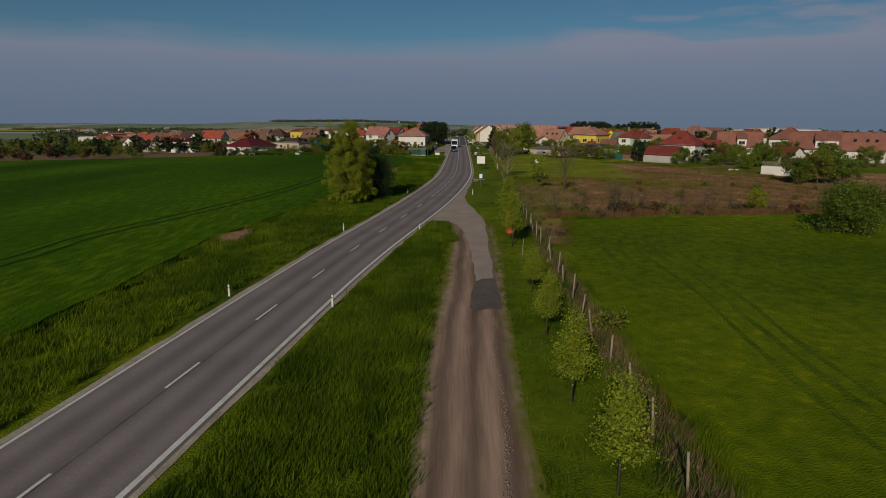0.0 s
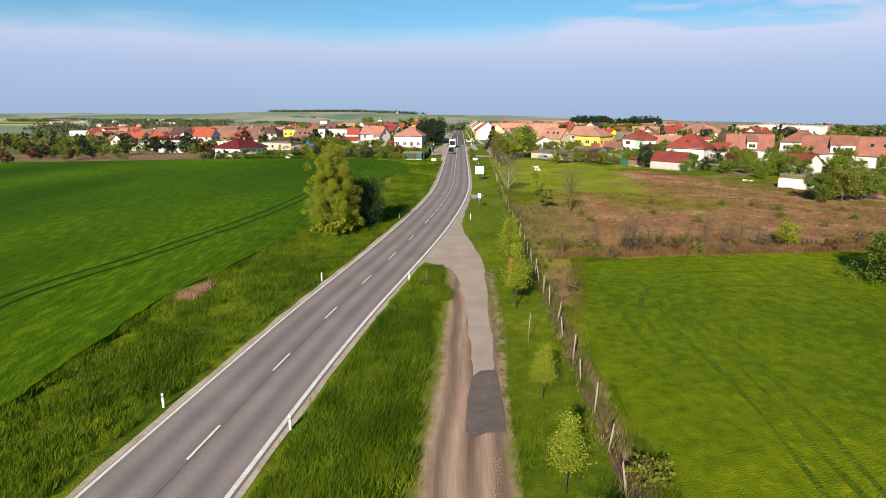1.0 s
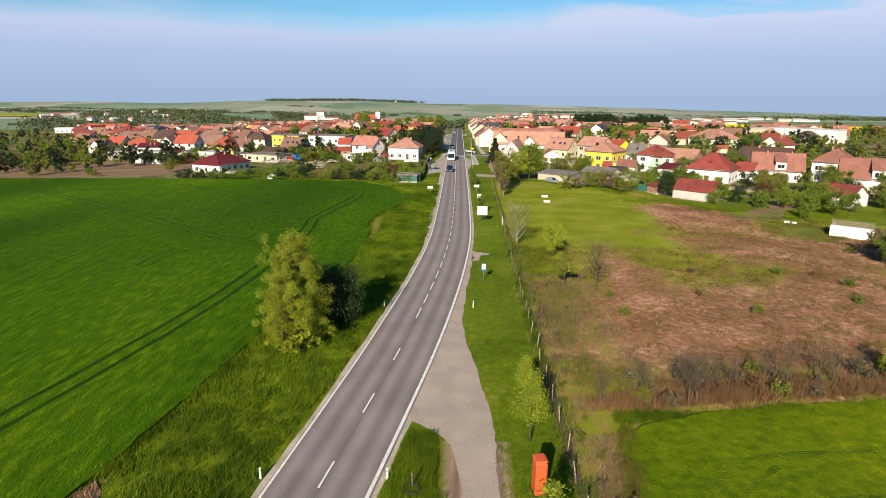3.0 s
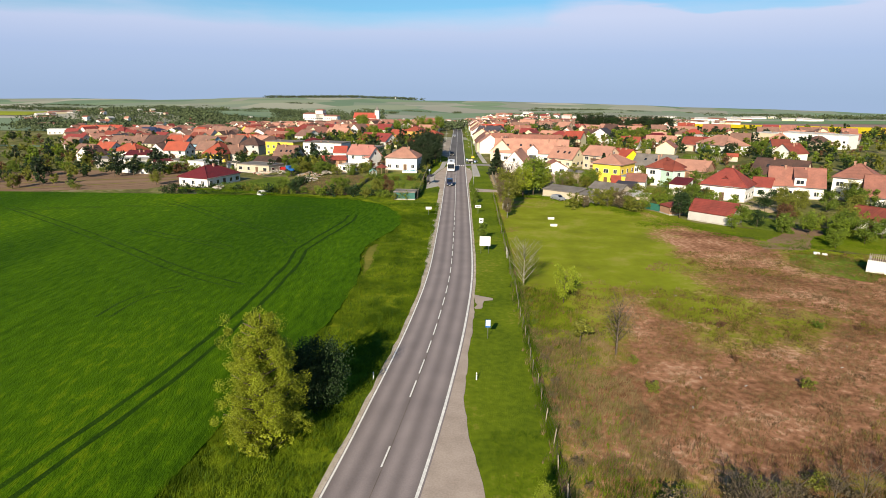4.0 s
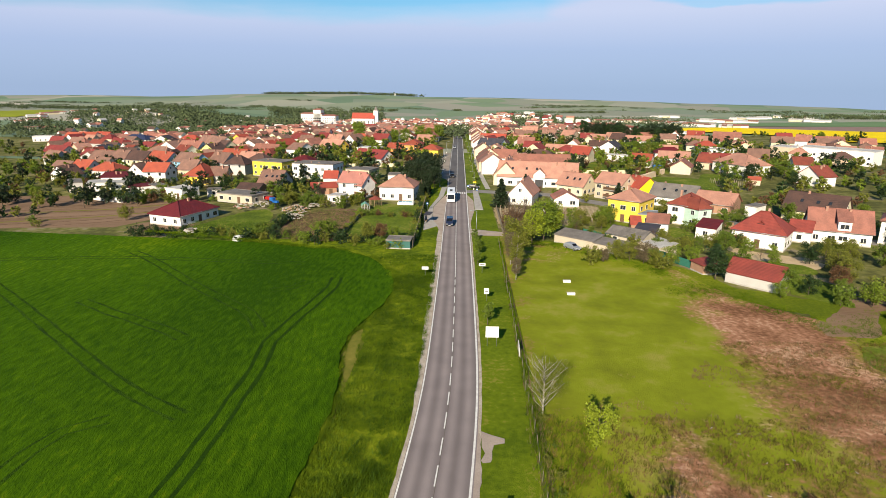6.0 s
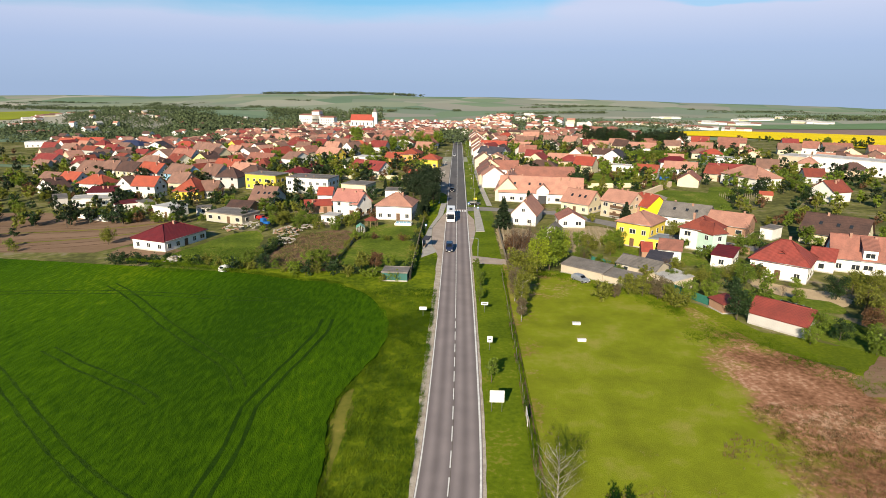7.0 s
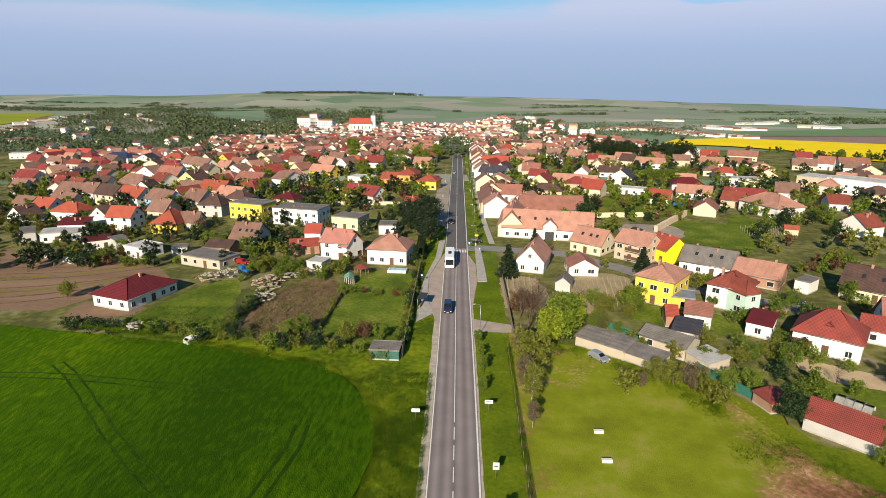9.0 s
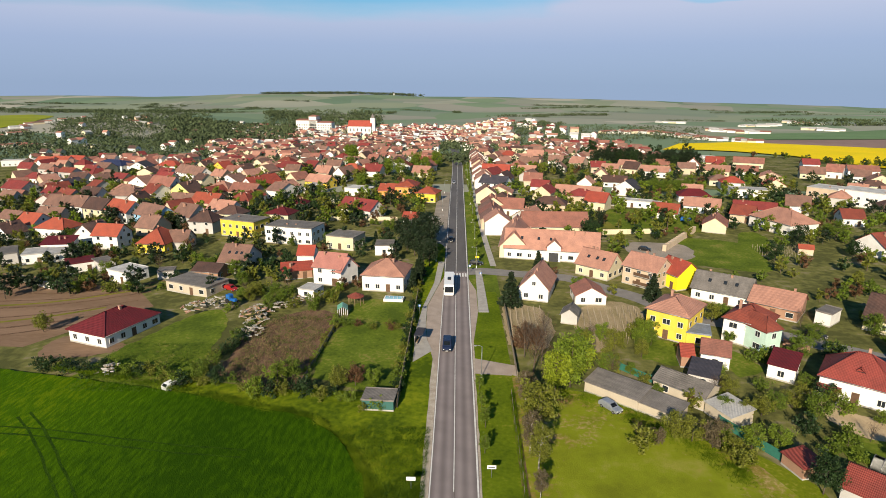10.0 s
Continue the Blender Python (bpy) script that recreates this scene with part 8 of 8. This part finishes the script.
# old tyre with weeds by the track
ty = thing("tyre_planter", pose(-1.1, 66.4, 0.0), "dark old tyre lying in the grass", "tyre")
bm = bmesh.new()
ring = []
for k in range(16):
    a = 2 * math.pi * k / 16
    ring.append([bm.verts.new(((0.5 + 0.16 * math.cos(s)) * math.cos(a), (0.5 + 0.16 * math.cos(s)) * math.sin(a), 0.16 + 0.16 * math.sin(s))) for s in (0, 1.57, 3.14, 4.71)])
for k in range(16):
    for s in range(4):
        bm.faces.new((ring[k][s], ring[(k + 1) % 16][s], ring[(k + 1) % 16][(s + 1) % 4], ring[k][(s + 1) % 4]))
part("rubber", bm, "tyre", ty)
part("stake", tube(bmesh.new(), [(0.05, 0.1, 0), (0.0, 0.1, 1.25)], 0.07, 7), "bark", ty, "dark wooden stake")


# ---- vehicles ----


def vehicle(name, x, y, turn, L, W, profile, glass, paint, label, category, wheels):
    """A vehicle from its side outline: body, glazing, wheels, lamps, bumpers. It looks along local -y."""
    v = thing(name, pose(x, y, height(x, y) + 0.05, 0, 0, turn), label, category)
    bm = bmesh.new()
    left = [bm.verts.new((-W / 2 * (0.86 if z > 1.2 and L < 6 else 1.0), -L / 2 + u * L, z)) for u, z in profile]
    right = [bm.verts.new((W / 2 * (0.86 if z > 1.2 and L < 6 else 1.0), -L / 2 + u * L, z)) for u, z in profile]
    bm.faces.new(left)
    bm.faces.new(right[::-1])
    for k in range(len(profile)):
        j = (k + 1) % len(profile)
        bm.faces.new((left[j], left[k], right[k], right[j]))
    bmesh.ops.recalc_face_normals(bm, faces=bm.faces[:])
    bmesh.ops.bevel(bm, geom=bm.edges[:], offset=0.06, segments=2, affect="EDGES")
    part("body", bm, paint, v)
    for nm, pts in glass:
        bm = bmesh.new()
        vs = [bm.verts.new(p) for p in pts]
        bm.faces.new(vs)
        geo = bmesh.ops.solidify(bm, geom=bm.faces[:], thickness=0.02)
        part(nm, bm, "glass_dark", v, "dark glass")
    for u, r in wheels:
        for s in (-1, 1):
            w = part("wheel", tube(bmesh.new(), [(s * (W / 2 - 0.22), -L / 2 + u * L, r), (s * (W / 2 + 0.01), -L / 2 + u * L, r)], r, 16), "tyre", v, "black tyre")
            part("rim", tube(bmesh.new(), [(s * (W / 2 - 0.02), -L / 2 + u * L, r), (s * (W / 2 + 0.025), -L / 2 + u * L, r)], r * 0.6, 12), "steel_grey", w)
    for s in (-1, 1):
        part("headlight", box(bmesh.new(), s * W * 0.36 - 0.14, s * W * 0.36 + 0.14, -L / 2 - 0.03, -L / 2 + 0.1, 0.62, 0.8, bevel=0.03), "lamp_glass", v)
    part("bumper", box(bmesh.new(), -W * 0.45, W * 0.45, -L / 2 - 0.07, -L / 2 + 0.1, 0.3, 0.52, bevel=0.04), paint if L > 6 else "plastic_black", v)
    part("number_plate", box(bmesh.new(), -0.26, 0.26, -L / 2 - 0.09, -L / 2 - 0.072, 0.36, 0.47), "sign_face", v)
    return v


VAN = [(0.0, 0.35), (0.0, 0.85), (0.05, 1.05), (0.2, 1.2), (0.36, 1.88), (0.45, 1.97), (0.98, 1.95), (1.0, 1.8), (1.0, 0.35)]
vg = [("windscreen", [(-0.72, -1.42, 1.27), (0.72, -1.42, 1.27), (0.66, -0.74, 1.86), (-0.66, -0.74, 1.86)])]
for s in (-1, 1):
    vg.append(("side_window", [(s * 0.85, -0.9, 1.32), (s * 0.85, 2.2, 1.32), (s * 0.85, 2.2, 1.76), (s * 0.85, -0.6, 1.76)]))
vehicle("van", -0.95, 226, 0, 4.9, 1.9, VAN, vg, "car_navy", "dark blue passenger van on the road", "van", ((0.17, 0.34), (0.8, 0.34)))
CAR = [(0.0, 0.32), (0.0, 0.7), (0.04, 0.85), (0.26, 0.95), (0.42, 1.42), (0.52, 1.5), (0.86, 1.46), (0.98, 1.0), (1.0, 0.7), (1.0, 0.32)]


def car(x, y, turn, paint, label):
    gl = [("windscreen", [(-0.62, -0.98, 1.01), (0.62, -0.98, 1.01), (0.58, -0.38, 1.41), (-0.58, -0.38, 1.41)]), ("rear_window", [(0.6, 2.08, 1.06), (-0.6, 2.08, 1.06), (-0.58, 1.66, 1.42), (0.58, 1.66, 1.42)])]
    for s in (-1, 1):
        gl.append(("side_window", [(s * 0.76, -0.7, 1.0), (s * 0.84, 1.8, 1.0), (s * 0.76, 1.4, 1.36), (s * 0.76, -0.3, 1.36)]))
    return vehicle("car", x, y, turn, 4.3, 1.75, CAR, gl, paint, label, "car", ((0.18, 0.31), (0.8, 0.31)))


car(28.3, 201.8, 33, "car_silver", "silver estate car parked on the meadow edge")
car(7.2, 287.4, 84, "car_black", "black car waiting at the side street")
car(-1.1, 316, 0, "car_black", "dark car driving in the street")
car(-52.7, 208.5, 150, "car_white", "small white car parked by a garden")
car(83, 234.5, 40, "car_black", "dark car parked in a driveway")
car(66, 306, 60, "car_black", "dark car parked in a yard")
car(-62.6, 264.2, 60, "car_red", "red car parked between sheds")
car(-0.9, 455, 0, "car_silver", "pale car far down the street")
car(-9, 352, 90, "car_white", "white car parked by the street")
BUS = [(0.0, 0.4), (0.0, 1.2), (0.012, 2.95), (0.03, 3.2), (0.99, 3.22), (1.0, 3.1), (1.0, 0.4)]
bg = [("windscreen", [(-1.15, -6.05, 1.15), (1.15, -6.05, 1.15), (1.12, -5.88, 2.75), (-1.12, -5.88, 2.75)])]
for s in (-1, 1):
    for k in range(6):
        bg.append(("side_window", [(s * 1.285, -5.5 + k * 1.85, 1.45), (s * 1.285, -3.8 + k * 1.85, 1.45), (s * 1.285, -3.8 + k * 1.85, 2.6), (s * 1.285, -5.5 + k * 1.85, 2.6)]))
bus = vehicle("bus", -1.0, 264, 0, 12.0, 2.55, BUS, bg, "car_white", "white bus with dark windscreen driving on the road", "bus", ((0.2, 0.48), (0.72, 0.48)))
part("roof_unit", box(bmesh.new(), -0.45, 0.45, -1.6, 0.6, 3.2, 3.42, bevel=0.06), "plastic_black", bus, "dark roof air unit")
for s in (-1, 1):
    part("mirror", box(bmesh.new(), s * 1.4 - 0.1, s * 1.4 + 0.1, -6.3, -6.15, 2.0, 2.6, bevel=0.03), "plastic_black", bus, "black mirror")
tr = thing("tractor", pose(-57.2, 250.8, 0.05, 0, 0, 60), "blue garden tractor beside rubble", "tractor")
part("bonnet", box(bmesh.new(), -0.45, 0.45, -1.6, 0.1, 0.7, 1.4, bevel=0.08), "sign_blue", tr)
part("cab", box(bmesh.new(), -0.7, 0.7, 0.1, 1.5, 0.8, 2.3, bevel=0.08), "sign_blue", tr)
for sx in (-0.8, 0.8):
    part("wheel", tube(bmesh.new(), [(sx - 0.15, 0.9, 0.65), (sx + 0.15, 0.9, 0.65)], 0.65, 14), "tyre", tr)
    part("wheel", tube(bmesh.new(), [(sx - 0.12, -1.2, 0.4), (sx + 0.12, -1.2, 0.4)], 0.4, 14), "tyre", tr)


# ---- bus shelter, pool, greenhouse, gazebo, heaps ----
sh = thing("bus_shelter", pose(-7.0, 228.6, 0.12, 0, 0, 82), "glass bus shelter with dark curved roof", "bus shelter")
part("roof", box(bmesh.new(), -2.2, 2.2, -0.95, 0.95, 2.35, 2.5, bevel=0.05), "roof_slate", sh, "dark roof")
for sx in (-2.0, 0.0, 2.0):
    part("post", tube(bmesh.new(), [(sx, 0.75, 0), (sx, 0.75, 2.36)], 0.05, 8), "steel_grey", sh)
for k in range(2):
    part("pane", box(bmesh.new(), -1.9 + k * 2, -0.1 + k * 2, 0.73, 0.76, 0.25, 2.2), "glass_dark", sh)
part("bench", box(bmesh.new(), -1.5, 1.5, 0.25, 0.65, 0.42, 0.5, bevel=0.02), "timber", sh)
for sx in (-1.3, 1.3):
    part("bench_leg", box(bmesh.new(), sx - 0.04, sx + 0.04, 0.3, 0.6, 0, 0.42), "steel_grey", sh)
po = thing("swimming_pool", pose(-15.5, 254.6, 0, 0, 0, -4), "raised garden pool with white rim and blue cover", "pool")
part("basin", box(bmesh.new(), -2.6, 2.6, -1.4, 1.4, 0, 0.75, bevel=0.06), "wall_white", po)
part("water", box(bmesh.new(), -2.3, 2.3, -1.1, 1.1, 0.752, 0.79), "pool_water", po)
for k in range(5):
    part("cover_rib", tube(bmesh.new(), [(-2.2 + k * 1.1, -1.2, 0.8), (-2.2 + k * 1.1, 0, 1.15), (-2.2 + k * 1.1, 1.2, 0.8)], 0.03, 6), "plastic_white", po)
gh = thing("greenhouse", pose(-27.3, 245.2, 0, 0, 0, 10), "small green glazed garden greenhouse", "greenhouse")
for sx in (-1.2, 1.2):
    part("side", box(bmesh.new(), sx - 0.03, sx + 0.03, -1.6, 1.6, 0, 1.5), "greenhouse", gh)
for s in (-1, 1):
    bm = bmesh.new()
    q = [(s * 1.3, -1.7, 1.45), (s * 1.3, 1.7, 1.45), (0, 1.7, 2.3), (0, -1.7, 2.3)]
    slab(bm, q if s > 0 else q[::-1], 0.05)
    part("roof", bm, "greenhouse", gh)
for k in range(6):
    part("glazing_bar", box(bmesh.new(), -1.2 + k * 0.48 - 0.04, -1.2 + k * 0.48 + 0.04, -1.64, -1.6, 0, 1.5 + 0.75 * (1 - abs(-1.2 + k * 0.48) / 1.2)), "plastic_white", gh)
gz = thing("gazebo", pose(-25.0, 251.5, 0), "round garden gazebo with dark red roof", "gazebo")
bm = bmesh.new()
bmesh.ops.create_cone(bm, cap_ends=True, segments=8, radius1=2.3, radius2=0.1, depth=1.0, matrix=pose(0, 0, 2.7))
part("roof", bm, "roof_redbrown", gz)
for k in range(8):
    a = k * math.pi / 4
    part("post", tube(bmesh.new(), [(1.9 * math.cos(a), 1.9 * math.sin(a), 0), (1.9 * math.cos(a), 1.9 * math.sin(a), 2.3)], 0.06, 6), "timber", gz)


def heap(name, x, y, count, spread, size, mats, label, seed):
    """A heap of loose blocks or boards, each turned its own way."""
    rg = random.Random(seed)
    hp = thing(name, pose(x, y, 0), label, "heap")
    for k in range(count):
        ob = link_mesh("block", cached("block%d" % (k % 4 + 10 * int(size * 10)), lambda bm: box(bm, -size * rg.uniform(0.4, 1.5), size * rg.uniform(0.4, 1.5), -size * rg.uniform(0.12, 0.4), size * rg.uniform(0.12, 0.4), -size * 0.15, size * rg.uniform(0.08, 0.3), bevel=size * 0.03)), [], hp)
        if not ob.data.materials:
            ob.data.materials.append(MATS[mats[k % len(mats)]])
        r = spread * rg.random() ** 0.7
        a = rg.uniform(0, 6.283)
        ob.matrix_basis = pose(r * math.cos(a), r * 1.6 * math.sin(a), max(0.12, (1 - r / spread) * 0.9), rg.uniform(-14, 14), rg.uniform(-14, 14), rg.uniform(0, 180))


heap("timber_stack", -49.2, 245.2, 44, 3.6, 0.8, ("timber", "concrete", "chimney_brick", "post_wood"), "stacked boards, bricks and pale rubble", 1)
heap("rubble_heap", -46.2, 233.2, 40, 2.6, 0.6, ("concrete", "post_pale", "wall_stonew"), "pale heap of broken concrete", 2)
heap("rubble_heap", -62.0, 250.8, 44, 3.2, 0.6, ("concrete", "wall_stonew", "timber"), "pale building rubble by the shed", 3)
heap("timber_stack", -47.1, 240.4, 40, 2.6, 0.7, ("timber", "wall_stonew", "concrete"), "pale stacked boards and beams beside the plot", 21)
heap("timber_stack", -44.5, 249.2, 36, 2.4, 0.6, ("timber", "post_pale", "concrete"), "stacked firewood and pale boards by sheds", 22)
heap("rubble_heap", -40.9, 253.9, 30, 2.2, 0.55, ("concrete", "timber", "chimney_brick"), "heap of bricks and boards in a yard", 23)
heap("rubble_heap", -66.4, 247.7, 34, 2.6, 0.5, ("concrete", "wall_stonew", "post_pale"), "pale stones tipped behind the bungalow", 24)
heap("stone_heap", -68.0, 213.9, 26, 2.0, 0.6, ("concrete", "wall_stonew", "post_pale"), "heap of pale stones in weeds", 4)


for k, (hx, hy, hn, hs) in enumerate(((31, 119, 9, 5), (44, 112, 8, 7), (24, 96, 7, 6))):
    heap("stone_heap", hx, hy, hn, hs, 0.14, ("concrete", "chimney_brick", "post_pale"), "scattered small stones on waste ground", 5 + k)


def vineyard(x0, y0, dx, dy, rows, per, gapx, seed):
    """Rows of stakes with wires."""
    rg = random.Random(seed)
    vy = thing("vineyard", pose(x0, y0, 0), "small vineyard of pale wooden stakes on bare soil", "vineyard")
    for r in range(rows):
        for k in range(per):
            st = link_mesh("stake", cached("stake", lambda bm: tube(bm, [(0, 0, 0), (0, 0, 1.7)], 0.06, 5)), "post_pale", vy)
            st.matrix_basis = pose(r * gapx + k * dx, k * dy + r * 0.25, -0.05, rg.uniform(-4, 4), rg.uniform(-4, 4), 0)


vineyard(30.0, 228, 0.28, 2.3, 10, 9, 1.5, 1)
vineyard(13.6, 229, 0.1, 2.2, 6, 9, 1.5, 2)
vineyard(103, 296, 0.3, 2.4, 9, 7, 1.8, 3)


# glazed dome over a garden pool, and a brown gate by the street
dome = thing("pool_enclosure", pose(66.0, 185.4, 0, 0, 0, -46), "arched glazed enclosure over a garden pool", "pool enclosure")
for k in range(4):
    bm = bmesh.new()
    rows = [[bm.verts.new((-2.6 + k * 1.3 + s, (1.7 - 0.05 * k) * math.cos(a * math.pi / 8), 0.05 + (1.5 - 0.05 * k) * math.sin(a * math.pi / 8))) for a in range(9)] for s in (0, 1.28)]
    for a in range(8):
        bm.faces.new((rows[0][a], rows[0][a + 1], rows[1][a + 1], rows[1][a])).smooth = True
    bmesh.ops.solidify(bm, geom=bm.faces[:], thickness=0.04)
    part("segment", bm, "plastic_white", dome, "pale glazed segment")
    part("rib", tube(bmesh.new(), [(-2.6 + k * 1.3, 1.75 * math.cos(a * math.pi / 8), 0.05 + 1.55 * math.sin(a * math.pi / 8)) for a in range(9)], 0.05, 6), "steel_grey", dome)
low_wall("board_gate", [(73.1, 229.7), (76.5, 225.6)], 1.7, 0.08, "chimney_brick", "red-brown boarded gate by the street", "gate")
